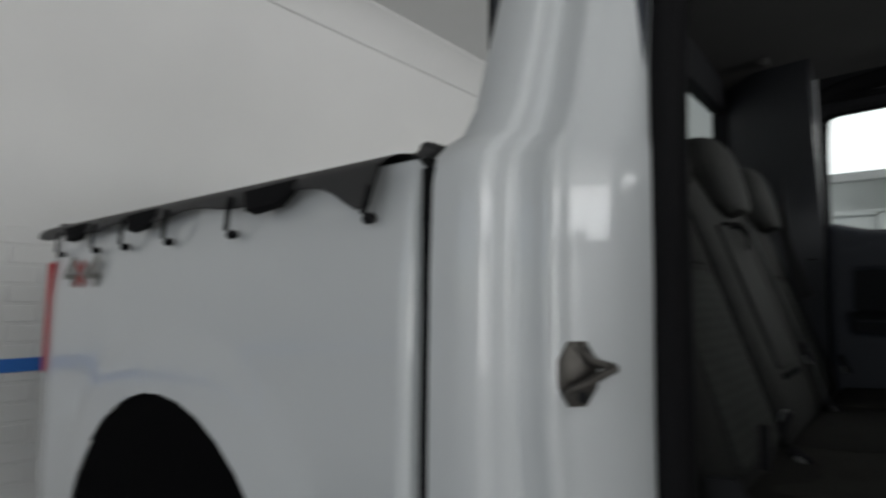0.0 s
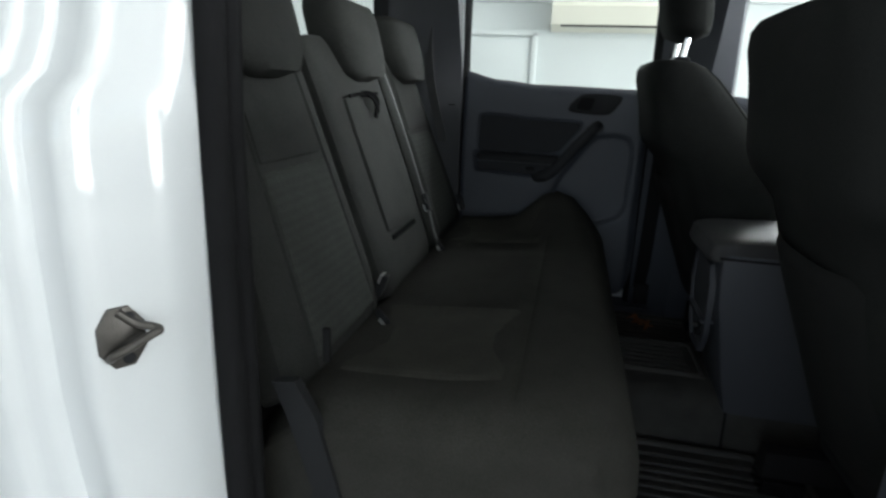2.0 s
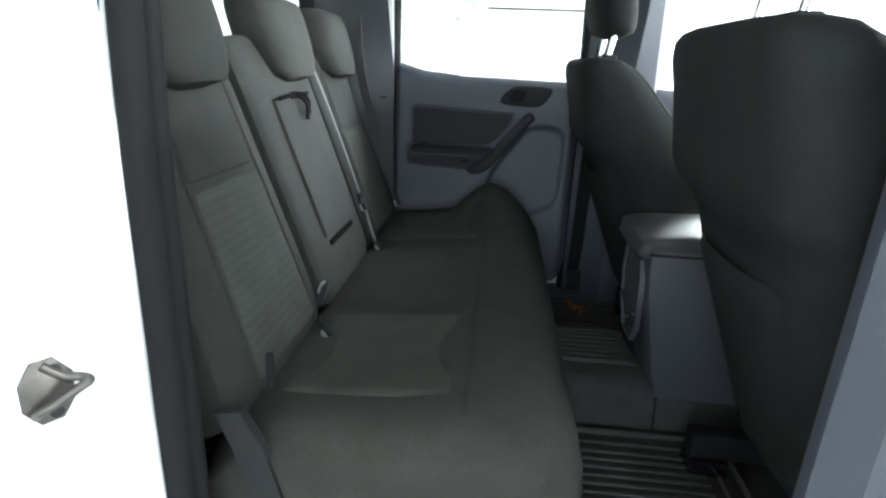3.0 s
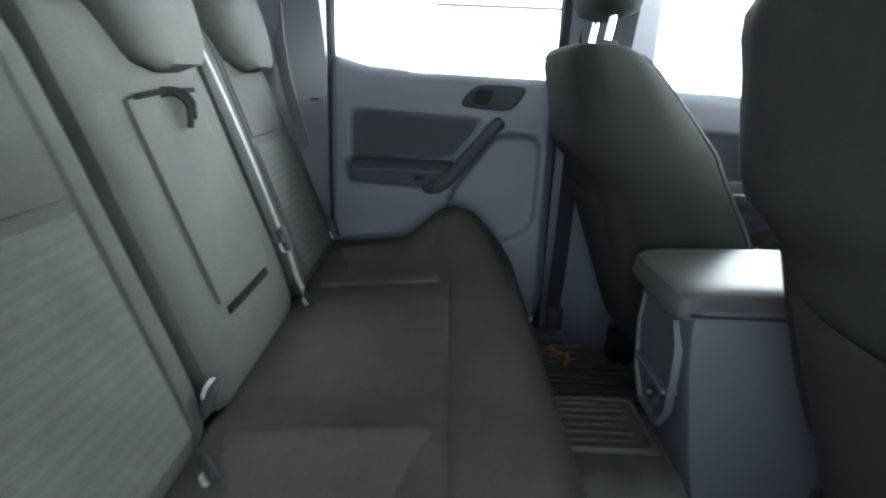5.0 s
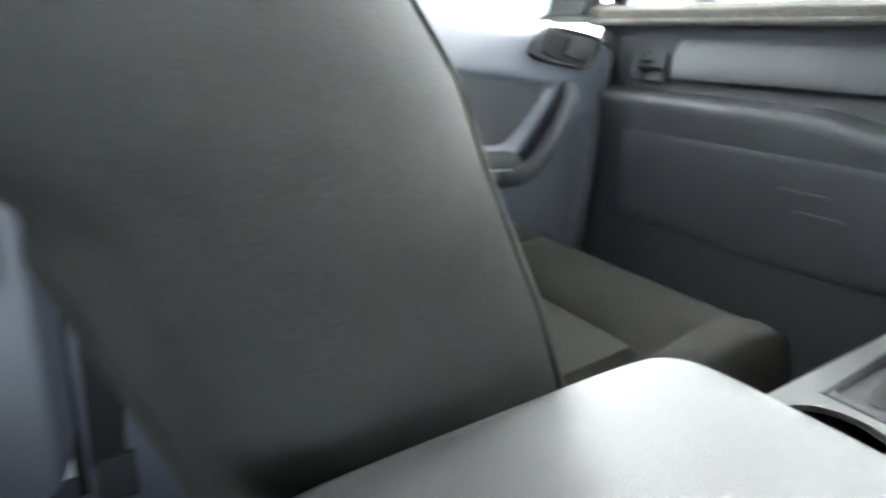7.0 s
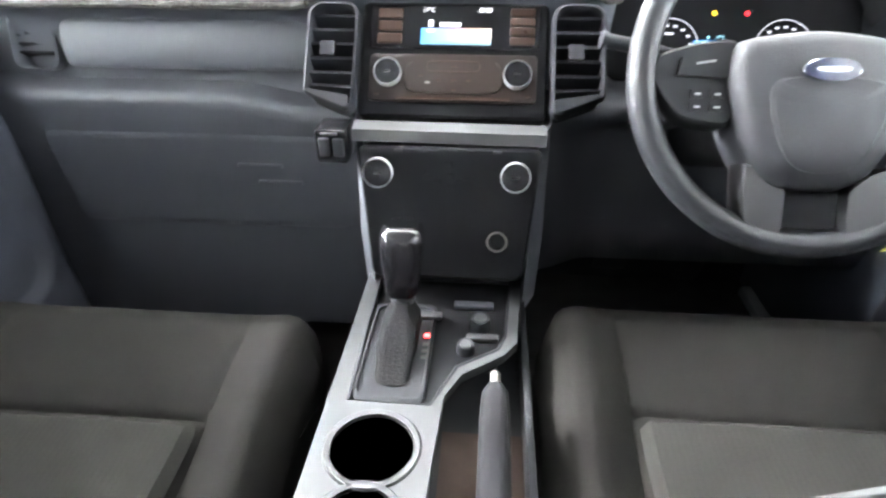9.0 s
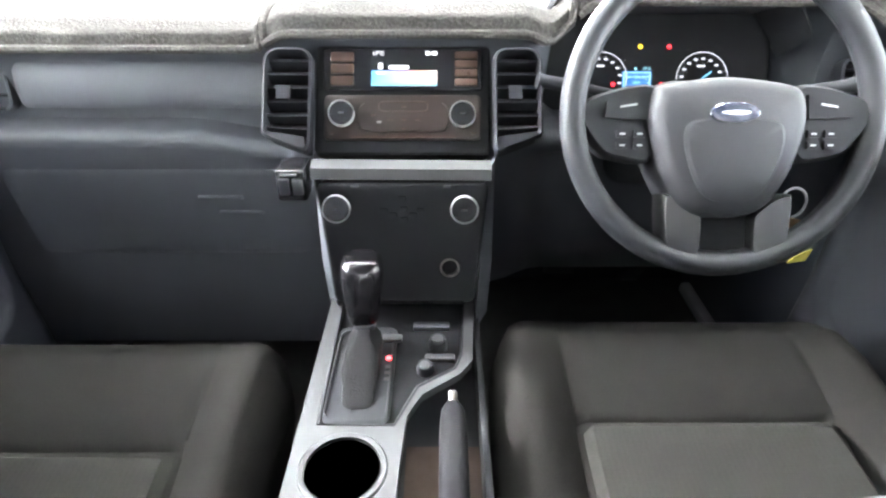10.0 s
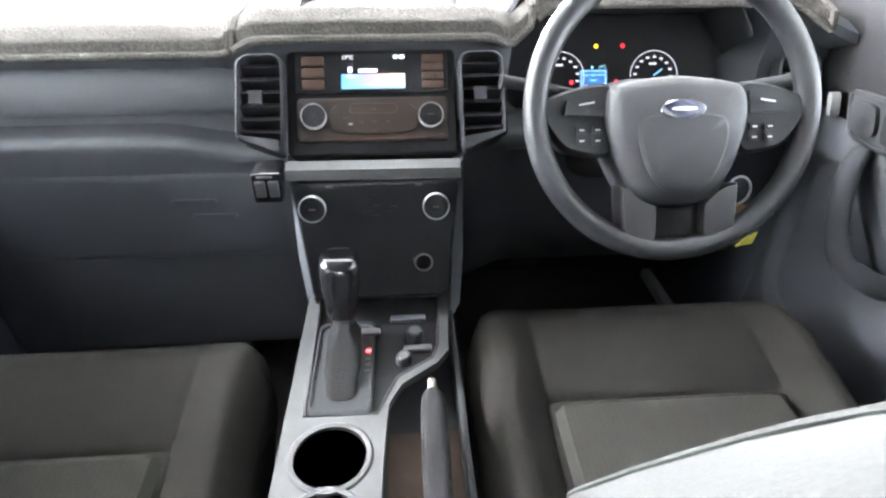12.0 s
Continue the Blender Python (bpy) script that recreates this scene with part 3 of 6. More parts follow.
def bp_right():
    return loft([[(x + dx, y + dy, z) for x, y in ((0.64, 0.95), (0.70, 0.905), (0.735, 0.895), (0.78, 0.92), (0.80, 0.99), (0.70, 1.06), (0.65, 1.05))]
                 for z, dx, dy in ((0.56, 0.01, 0.0), (0.75, 0.0, 0.0), (0.95, 0, 0.01), (1.2, 0, 0.012), (1.42, -0.01, 0.02), (1.6, -0.04, 0.03), (1.87, -0.08, 0.04))])


for s in (-1, 1):
    part("door_sill", box(s * 0.70, s * 0.86, 0.1, 2.1 + FWD, 0.52, 0.645, 0.012), PLASTIC if s < 0 else WHITE_PAINT, truck, "plastic door sill plate")
    bp = loft([[(s * (x + dx), y + dy * k, z) for x, y, k in ((0.64, 0.93, 1), (0.69, 0.875, 1), (0.712, 0.835, 0.4), (0.735, 0.812, 0), (0.80, 0.812, 0), (0.80, 0.99, 0), (0.70, 1.06, -1), (0.65, 1.04, -1))]
               for z, dx, dy in ((0.56, 0.01, 0.0), (0.75, 0.0, 0.0), (0.95, 0, 0.01), (1.2, 0, 0.012), (1.42, -0.01, 0.02), (1.6, -0.04, 0.03), (1.87, -0.08, 0.04))])
    if s < 0:
        part("door_seal", box(-0.795, -0.742, 0.797, 0.838, 0.60, 1.415, 0.004), RUBBER, truck, "black rubber door seal")
    part("door_pillar", bp if s < 0 else bp_right(), PLASTIC, truck, "blue-grey plastic middle pillar trim")
    if s < 0:
        part("roof_side_trim", prism([(0.13, 1.80), (0.16, 1.785), (1.30, 1.785), (1.52, 1.77), (1.50, 1.90), (1.2, 1.935), (0.1, 1.935)], "x", -0.745, -0.685, 0.008), LINER, truck, "grey trim over the side windows")
    rail = tube([(s * 0.69, -0.1, 1.86), (s * 0.675, 0.3, 1.875), (s * 0.675, 0.8, 1.885), (s * 0.675, 1.2, 1.865), (s * 0.69, 1.5 + FWD, 1.78)], 0.04, 12)
    part("roof_rail", rail, DARK if s < 0 else WHITE_PAINT, truck)

# ---- rear bench ----
bench = thing("rear_bench_seat", (0, 0.4, 0.62), "dark charcoal cloth rear bench seat with ribbed centre panels", "rear seat")
# cushion: profile in (y, z) swept across, rounded at its ends
def bench_hump(x, y):
    """The raised end of the cushion over the wheel housing."""
    if abs(y - 0.525) > 0.145:
        return 0.0
    return 0.088 * math.exp(-((x + 0.60) / 0.17) ** 2) * max(0, math.cos((y - 0.525) * math.pi / 0.29)) ** 1.5


def bench_ring(x):
    e = max(0, (abs(x) - 0.60) / 0.065)
    d = 0.045 * min(1, e) ** 2.5
    dip = 0.014 * math.exp(-((abs(x) - 0.22) / 0.03) ** 2)
    hollow = 0.012 * math.exp(-((abs(x) - 0.40) / 0.11) ** 2)
    pts = [(0.16, 0.70 + d), (0.16, 0.90 - d), (0.21, 0.945 - d - dip), (0.30, 0.952 - d - dip - hollow), (0.40, 0.958 - d - dip - hollow), (0.44, 0.963 - d - dip - 0.8 * hollow), (0.48, 0.968 - d - dip - 0.5 * hollow), (0.505, 0.969 - d - dip), (0.515, 0.964 - d - dip),
           (0.525, 0.971 - d - dip), (0.58, 0.974 - d - dip), (0.63, 0.966 - d), (0.665 - d, 0.945 - d), (0.688 - d, 0.91 - d), (0.692 - d, 0.86), (0.678 - d, 0.78), (0.64 - d, 0.71 + d), (0.60 - d, 0.68 + d)]
    return [(x, y, z + (bench_hump(x, y) if z > 0.88 else 0)) for y, z in pts]


xs = [-0.665, -0.66, -0.65, -0.635, -0.615, -0.59] + [-0.55 + 0.05 * i for i in range(23)] + [0.59, 0.615, 0.635, 0.65, 0.66, 0.665]
part("seat_cushion", loft([bench_ring(x) for x in xs]), BENCH, bench, "", 60)


def cushion_panel(x0, x1, y0, y1):
    def place(u, v, w):
        x, y = (x0 + x1) / 2 + u * (x1 - x0) / 2, (y0 + y1) / 2 + v * (y1 - y0) / 2
        hollow = 0.012 * math.exp(-((abs(x) - 0.40) / 0.11) ** 2)
        z = 0.9425 + (y - 0.21) * 0.085 - hollow + bench_hump(x, y)
        return Vector((x, y, z + w))
    return pad(place, 0.006, 20, 16, 9, 0.02)


for s in (-1, 1):
    part("cushion_panel", cushion_panel(min(s * 0.26, s * 0.56), max(s * 0.26, s * 0.56), 0.225, 0.498), BENCH_RIB, bench, "ribbed grey cloth cushion panel")


def back_place(x0, x1, z0, z1, taper=0.0):
    """The leaning seat back: u across, v up, w forwards."""
    lean = Vector((0, -0.34, 0.94)).normalized()
    nrm = Vector((0, 0.94, 0.34)).normalized()
    def place(u, v, w):
        k = (v + 1) / 2
        x = (x0 + x1) / 2 + u * (x1 - x0) / 2
        x -= taper * k * max(0, u if taper > 0 else -u)
        p = Vector((x, 0.155, z0)) + lean * (k * (z1 - z0) / lean.z)
        return p + nrm * w
    return place


for s in (-1, 1):
    a, b = sorted((s * 0.225, s * 0.655))
    pl = back_place(a, b, 0.90, 1.465, s * 0.10)
    u_in, u_out = (-0.72, 0.55) if s > 0 else (-0.55, 0.72)
    bk = part("seat_back", pad(pl, 0.062, 36, 36, 7, 0.05, [("u", u_in, 0.03, 0.006), ("u", u_out, 0.03, 0.006)], 0.0), CLOTH, bench)
    # stitched ribbed panel between the bolsters, and the plain upper panel above its cross seam
    def panel(u0, u1, v0, v1, h, pl=pl):
        return lambda u, v, w: pl((u0 + u1) / 2 + u * (u1 - u0) / 2, ((v0 + v1) / 2 + v * (v1 - v0) / 2 + 1) * 0.894 - 1, h + w)
    part("back_panel", pad(panel(u_in + 0.03, u_out - 0.03, -0.86, 0.28, 0.058), 0.008, 20, 24, 10, 0.01), CLOTH_RIB, bk, "ribbed grey cloth back panel")
    part("upper_panel", pad(panel(u_in + 0.03, u_out - 0.03, 0.30, 0.93, 0.056), 0.010, 16, 14, 9, 0.02), CLOTH, bk)
pl = back_place(-0.195, 0.215, 0.90, 1.465)
full, low = pl, lambda u, v, w: full(u, (v + 1) * 0.894 - 1, w)
mid = part("centre_back", pad(pl, 0.068, 28, 36, 7, 0.05), CLOTH, bench)
pl = low
sub = lambda u, v, w: pl(0.0 + u * 0.56, 0.11 + v * 0.60, 0.060 + w)
arm = part("fold_down_armrest", pad(sub, 0.016, 22, 28, 10, 0.03), CLOTH, mid, "fold-down cloth armrest panel")
# black pad stands in for the shaded gap below the armrest
slot = lambda u, v, w: pl(-0.02 + u * 0.50, -0.535 + v * 0.028, 0.060 + w)
part("armrest_slot", pad(slot, 0.012, 10, 6, 6, 0.02), SHADE_AND_STRAP_BLACK, mid, "black strip painted as the shaded gap under the armrest")
pull = [pl(0.10, 0.70, 0.080), pl(0.0, 0.69, 0.088), pl(-0.10, 0.66, 0.092), pl(-0.18, 0.60, 0.092), pl(-0.24, 0.54, 0.084)]
part("pull_strap", ribbon(curve(pull, 5), (0, 0, 1), 0.015, 0.003), SHADE_AND_STRAP_BLACK, arm, "black fabric pull strap")
part("pull_strap", ribbon(curve([pl(-0.02, 0.69, 0.086), pl(-0.06, 0.6, 0.096), pl(-0.04, 0.48, 0.086)], 5), (1, 0, 0), 0.018, 0.003), SHADE_AND_STRAP_BLACK, arm, "black fabric pull strap")
part("pull_strap", ribbon(curve([pl(0.46, 0.685, 0.080), pl(0.1, 0.70, 0.083), pl(-0.44, 0.70, 0.080)], 5), (0, 0, 1), 0.008, 0.003), SHADE_AND_STRAP_BLACK, arm, "black fabric pull strap")


def headrest(x, owner, y0=-0.015, z0=1.384, w=0.125, h=0.185, shape=1.0):
    """A stuffed head restraint with a flat, slightly leaning face."""
    rings = []
    for k in range(15):
        t = k / 14
        z = z0 + h * t
        prof = (1 - abs(2 * t - 1) ** 4.2) ** (1 / 4.2)
        hw = w * (0.70 + 0.3 * min(1, t * 2.2) ** 0.7) * (0.45 + 0.55 * prof)
        d = 0.062 * (0.35 + 0.65 * prof)
        yc = y0 + 0.055 - 0.05 * t
        ring = []
        for a in range(28):
            c, s = math.cos(2 * math.pi * a / 28), math.sin(2 * math.pi * a / 28)
            px, py = abs(c) ** 0.55 * (1 if c > 0 else -1), abs(s) ** 0.6 * (1 if s > 0 else -1)
            ring.append((x + hw * px, yc + d * py, z))
        rings.append(ring)
    hr = part("head_restraint", loft(rings), CLOTH, owner, "", 60)
    for dx in (-0.055, 0.055):
        part("post", tube([(x + dx, y0 + 0.045, z0 + 0.03), (x + dx, y0 + 0.05, z0 - 0.06)], 0.0065, 10), CHROME, hr, "chrome post")
    return hr


headrest(0.42, bench)
headrest(-0.035, bench)
headrest(-0.42, bench)
# belts and buckles
part("seat_belt", ribbon(curve([(-0.198, 0.045, 1.425), (-0.204, 0.078, 1.34), (-0.207, 0.122, 1.22), (-0.201, 0.166, 1.10), (-0.195, 0.182, 1.065)], 6), (1, 0.15, 0.2), 0.032, 0.0025), BELT, bench, "grey lap and shoulder belt")
part("seat_belt", ribbon(curve([(-0.194, 0.188, 1.05), (-0.190, 0.205, 0.99), (-0.184, 0.224, 0.950)], 5), (1, 0.1, 0.1), 0.03, 0.003), BELT, bench, "grey belt webbing")


def buckle(at, d, name="buckle"):
    at, d = Vector(at), Vector(d).normalized()
    side = d.cross(Vector((0, 1, 0.3))).normalized()
    nrm = d.cross(side)
    o = at
    pl2 = lambda u, v, w: o + side * u * 0.014 + d * v * 0.026 + nrm * w
    b = part(name, pad(pl2, 0.012, 8, 10, 5, 0.05, base=0.002), DARK, bench, "black belt buckle")
    q = lambda u, v, w: o + side * u * 0.013 + d * (0.014 + v * 0.011) + nrm * (0.011 + w)
    part("release_tongue", pad(q, 0.006, 6, 6, 5, 0.05), RING, b, "bright metal belt tongue")


buckle((-0.195, 0.186, 1.072), (0.1, 0.35, -0.9))
buckle((-0.178, 0.232, 0.952), (0.6, 0.4, -0.15))
buckle((0.235, 0.203, 0.972), (0, 0.35, 0.9))
buckle((0.335, 0.240, 0.945), (0.6, 0.5, -0.1))
buckle((-0.44, 0.235, 1.03), (0.1, 0.35, -0.9))
part("side_bracket", prism([(0.20, 0.70), (0.295, 0.70), (0.285, 0.80), (0.250, 0.93), (0.220, 0.985), (0.185, 0.98), (0.205, 0.93), (0.242, 0.81)], "x", 0.655, 0.672, 0.006), DARK, bench, "dark plastic seat side cover")
part("seat_side_latch", box(0.60, 0.61, 0.232, 0.244, 0.985, 1.04, 0.004), RUBBER, bench, "black release slot")


# ---- front seats ----
ease01 = lambda t: min(1, max(0, t)) ** 2 * (3 - 2 * min(1, max(0, t)))
BACK_PANEL = shader("dark_back_panel_vinyl", (0.014, 0.0145, 0.0145), 0.8, spread=0.2, scale=12, grain=0.2, grain_scale=500, fine=0.2, spec=0.15)


def front_seat(name, cx, dy, lift, label, tall=0.0, cush=(0.0, 0.0, 0.0), wide=1.0, wing=0.0):
    """cx: middle; dy: how far its rails are pushed forward; lift: how far its back stands further forward."""
    seat = thing(name, (cx, 1.2 + dy, 0.62), label, "car seat", "front seats")
    lean = Vector((0, -0.36, 0.93)).normalized()
    rings = []
    rows = [(0.915, 0.20, 0.03, 0.12), (0.922, 0.225, 0.055, 0.15), (0.94, 0.238, 0.076, 0.165), (0.97, 0.244, 0.086, 0.17), (1.02, 0.25, 0.09, 0.17), (1.12, 0.255, 0.09, 0.15), (1.16, 0.255, 0.088, 0.137), (1.18, 0.255, 0.087, 0.131), (1.2, 0.255, 0.085, 0.125), (1.22, 0.254, 0.082, 0.12), (1.245, 0.253, 0.078, 0.115), (1.27, 0.252, 0.075, 0.11), (1.33, 0.245, 0.062, 0.10), (1.38, 0.23, 0.055, 0.092), (1.42, 0.226, 0.05, 0.08), (1.445, 0.214, 0.042, 0.065), (1.458, 0.196, 0.03, 0.045), (1.464, 0.165, 0.015, 0.02)]
    N = 48
    grow = lambda z: z + tall * max(0, z - 1.0) / 0.46
    for z, hw, back, fr in rows:
        hw *= wide
        k = z - 1.0
        yc = 0.905 - 0.36 * k + dy + lift
        up = ease01((z - 1.19) / 0.07)
        step = 0.036 * up
        ring = []
        for a in range(N):
            c, s = math.cos(2 * math.pi * a / N), math.sin(2 * math.pi * a / N)
            px = abs(c) ** (0.65 if s > 0 else 0.5) * (1 if c > 0 else -1)
            py = abs(s) ** (0.65 if s > 0 else 0.5) * (1 if s > 0 else -1)
            x = hw * px - (wing * px * px * ease01((s + 0.5) / 0.5) * ease01((z - 1.15) / 0.12) if px < 0 else 0)
            if s >= 0:
                hollow = 0.5 * max(0, 1 - (abs(px) / 0.8) ** 4)
                y = (fr + (0.085 * min(1, (1.47 - z) / 0.2) if cx < 0 else 0.03 * min(1, max(0, (1.42 - z) / 0.2)))) * py * (1 - hollow * (0.75 if z < 1.25 else 0.35))
            else:
                y = (back + step) * py
                x -= (1 if px > 0 else -1) * 0.042 * (1 - up) * min(1, -2.5 * s) * min(1, abs(px) * 2)
            ring.append((cx + x, yc + y, grow(z)))
        rings.append(ring)
    bk = part("backrest", loft(rings), SHADED_FRONT_CLOTH, seat, "", 60)
    for side in (-1, 1):
        edge = [(r[5] if side > 0 else r[N // 2 - 5]) for r in rings[2:-2]]
        part("piping", tube(curve(edge, 2), 0.002, 6), SHADED_FRONT_CLOTH, bk, "stitched cloth edge piping")
    # hard shell let into the lower back, and the ribbed front panel
    pl = lambda u, v, w: Vector((cx, 0.905 + dy + lift, 1.0)) + Vector((1, 0, 0)) * u * 0.20 * wide + lean * (0.025 + v * 0.182) - Vector((0, 0.93, 0.36)) * (0.0835 + w - 0.062 * abs(u) ** 3.2)
    part("back_shell", pad(lambda u, v, w: pl(-u, v, w), 0.011, 20, 14, 9, 0.03), BACK_PANEL, bk, "dark grey back panel with map pocket")
    fp = lambda u, v, w: Vector((cx, 0.905 + dy + lift, 1.0)) + Vector((1, 0, 0)) * u * 0.125 + lean * (0.16 + v * 0.2) + Vector((0, 0.93, 0.36)) * (0.085 + w)
    part("front_panel", pad(lambda u, v, w: fp(-u, v, w), 0.012, 14, 16, 9, 0.03), CLOTH_RIB, bk, "ribbed grey cloth front panel")
    part("lower_rim", tube([(cx + 0.215 * wide * u, 0.905 + 0.030 + dy + lift - 0.058 + 0.03 * abs(u) ** 4, 0.920) for u in (-1, -0.9, -0.7, -0.4, 0, 0.4, 0.7, 0.9, 1)], 0.011, 8), PLASTIC, bk, "blue-grey plastic lower rim")
    # cushion with raised side bolsters
    def ring_c(x):
        u = (x - cx) / 0.255
        e = max(0, (abs(u) - 0.86) / 0.14)
        d = 0.05 * e ** 2.5
        turn = 0.030 * max(0, (abs(u) - 0.72) / 0.28) ** 2.4
        bol = 0.024 * math.exp(-((abs(u) - 0.84) / 0.13) ** 2)
        seam = 0.006 * math.exp(-((abs(u) - 0.63) / 0.02) ** 2)
        fold = 0.011 if abs(u) < 0.62 else 0.0
        pts = [(1.03, 0.80 + d), (1.03, 0.90), (1.05, 0.935 - d + bol - seam), (1.12, 0.945 - d + bol - seam), (1.22, 0.962 - d + bol - seam), (1.262, 0.972 - d + bol - seam), (1.272, 0.977 - fold - d + bol - seam), (1.282, 0.978 - d + bol - seam),
               (1.34, 0.992 - d + bol * 0.8 - seam), (1.40 - turn * 0.5, 0.996 - d + bol * 0.5 - turn * 0.3), (1.44 - d - turn, 0.985 - d + bol * 0.2 - turn * 0.3), (1.466 - d - turn, 0.95 - d - turn * 0.3), (1.468 - d - turn, 0.90), (1.45 - d - turn, 0.84 + d), (1.40 - d - turn, 0.81 + d)]
        return [(x + cush[2], y + dy + cush[0] + FWD * min(1, max(0, (y - 0.98) / 0.1)), z + cush[1]) for y, z in pts]
    us = [-1, -0.99, -0.97, -0.94, -0.9, -0.86, -0.8, -0.74, -0.68, -0.645, -0.63, -0.615, -0.55, -0.4, -0.2, 0, 0.2, 0.4, 0.55, 0.615, 0.63, 0.645, 0.68, 0.74, 0.8, 0.86, 0.9, 0.94, 0.97, 0.99, 1]
    cu = part("seat_cushion", loft([ring_c(cx + 0.255 * u) for u in us]), SHADED_CUSHION, seat, "", 60)
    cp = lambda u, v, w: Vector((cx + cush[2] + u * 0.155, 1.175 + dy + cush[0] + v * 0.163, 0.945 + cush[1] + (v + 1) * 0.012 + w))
    part("cushion_panel", pad(cp, 0.012, 16, 14, 9, 0.02), SHADED_RIB_Y, cu, "ribbed grey cloth cushion panel")
    part("seat_base", box(cx - 0.225, cx + 0.225, 1.06 + dy, 1.40 + FWD + dy, 0.72, 0.83, 0.02), DARK, seat, "black plastic seat base")
    part("side_cover", prism([(1.06 + dy, 0.79), (1.36 + dy, 0.82), (1.38 + dy, 0.90), (1.14 + dy, 0.93), (1.06 + dy, 0.93)], "x", cx + 0.235 if cx > 0 else cx - 0.265, cx + 0.265 if cx > 0 else cx - 0.235, 0.012), PLASTIC, seat, "blue-grey plastic seat side cover")
    for s in (-1, 1):
        part("seat_rail", box(cx + s * 0.19 - 0.022, cx + s * 0.19 + 0.022, 0.985, 1.46, 0.66, 0.72, 0.006), RUBBER, seat, "black seat rail")
        for y in (1.025, 1.42):
            part("rail_foot", box(cx + s * 0.19 - 0.035, cx + s * 0.19 + 0.035, y - 0.04, y + 0.04, 0.62, 0.665, 0.008), GLOSS, seat, "gloss black rail foot")
    # tall chrome posts carry the head restraint
    hr_rings = []
    for k in range(15):
        t = k / 14
        z = 1.518 + tall + 0.19 * t
        prof = (1 - abs(2 * t - 1) ** 3.2) ** (1 / 3.2)
        hw, d, yc = 0.135 * (0.45 + 0.55 * prof), 0.058 * (0.3 + 0.7 * prof), 0.772 - 0.03 * t + dy + lift
        ring = []
        for a in range(28):
            c, s = math.cos(2 * math.pi * a / 28), math.sin(2 * math.pi * a / 28)
            ring.append((cx + hw * abs(c) ** 0.55 * (1 if c > 0 else -1), yc + d * abs(s) ** 0.6 * (1 if s > 0 else -1), z))
        hr_rings.append(ring)
    hr = part("head_restraint", loft(hr_rings), SHADED_FRONT_CLOTH, seat, "", 60)
    for dx in (-0.07, 0.07):
        part("post", tube([(cx + dx, 0.755 + dy + lift, 1.44 + tall), (cx + dx, 0.768 + dy + lift, 1.53 + tall)], 0.007, 12), CHROME, hr, "chrome post")
        part("post_collar", box(cx + dx - 0.027, cx + dx + 0.027, 0.738 + dy + lift, 0.776 + dy + lift, 1.452 + tall, 1.475 + tall, 0.005), DARK, hr, "black post collar")
    return seat


front_seat("front_passenger_seat", -0.40, -0.03, 0.085, "charcoal cloth front passenger seat beside the console", 0.0, (0.035, 0.015, -0.014))
front_seat("driver_seat", 0.405, 0.03, 0.12, "charcoal cloth driver seat behind the steering wheel", 0.040, (0.012, 0.024, -0.032), 1.03, 0.082)

# ---- doors ----
def ease(t):
    t = min(1, max(0, t))
    return t * t * (3 - 2 * t)


def inside(poly, y, z):
    """Signed distance to a polygon, positive within."""
    best, odd = 9.0, False
    for (ay, az), (by, bz) in zip(poly, poly[1:] + poly[:1]):
        dy, dz = by - ay, bz - az
        t = min(1, max(0, ((y - ay) * dy + (z - az) * dz) / (dy * dy + dz * dz)))
        best = min(best, math.hypot(y - ay - t * dy, z - az - t * dz))
        if (az > z) != (bz > z) and y < ay + (z - az) * dy / dz:
            odd = not odd
    return best if odd else -best


def along(line, y):
    for (a, za), (b, zb) in zip(line, line[1:]):
        if y <= b:
            return za + (zb - za) * ease((y - a) / (b - a)) if y > a else za
    return line[-1][1]


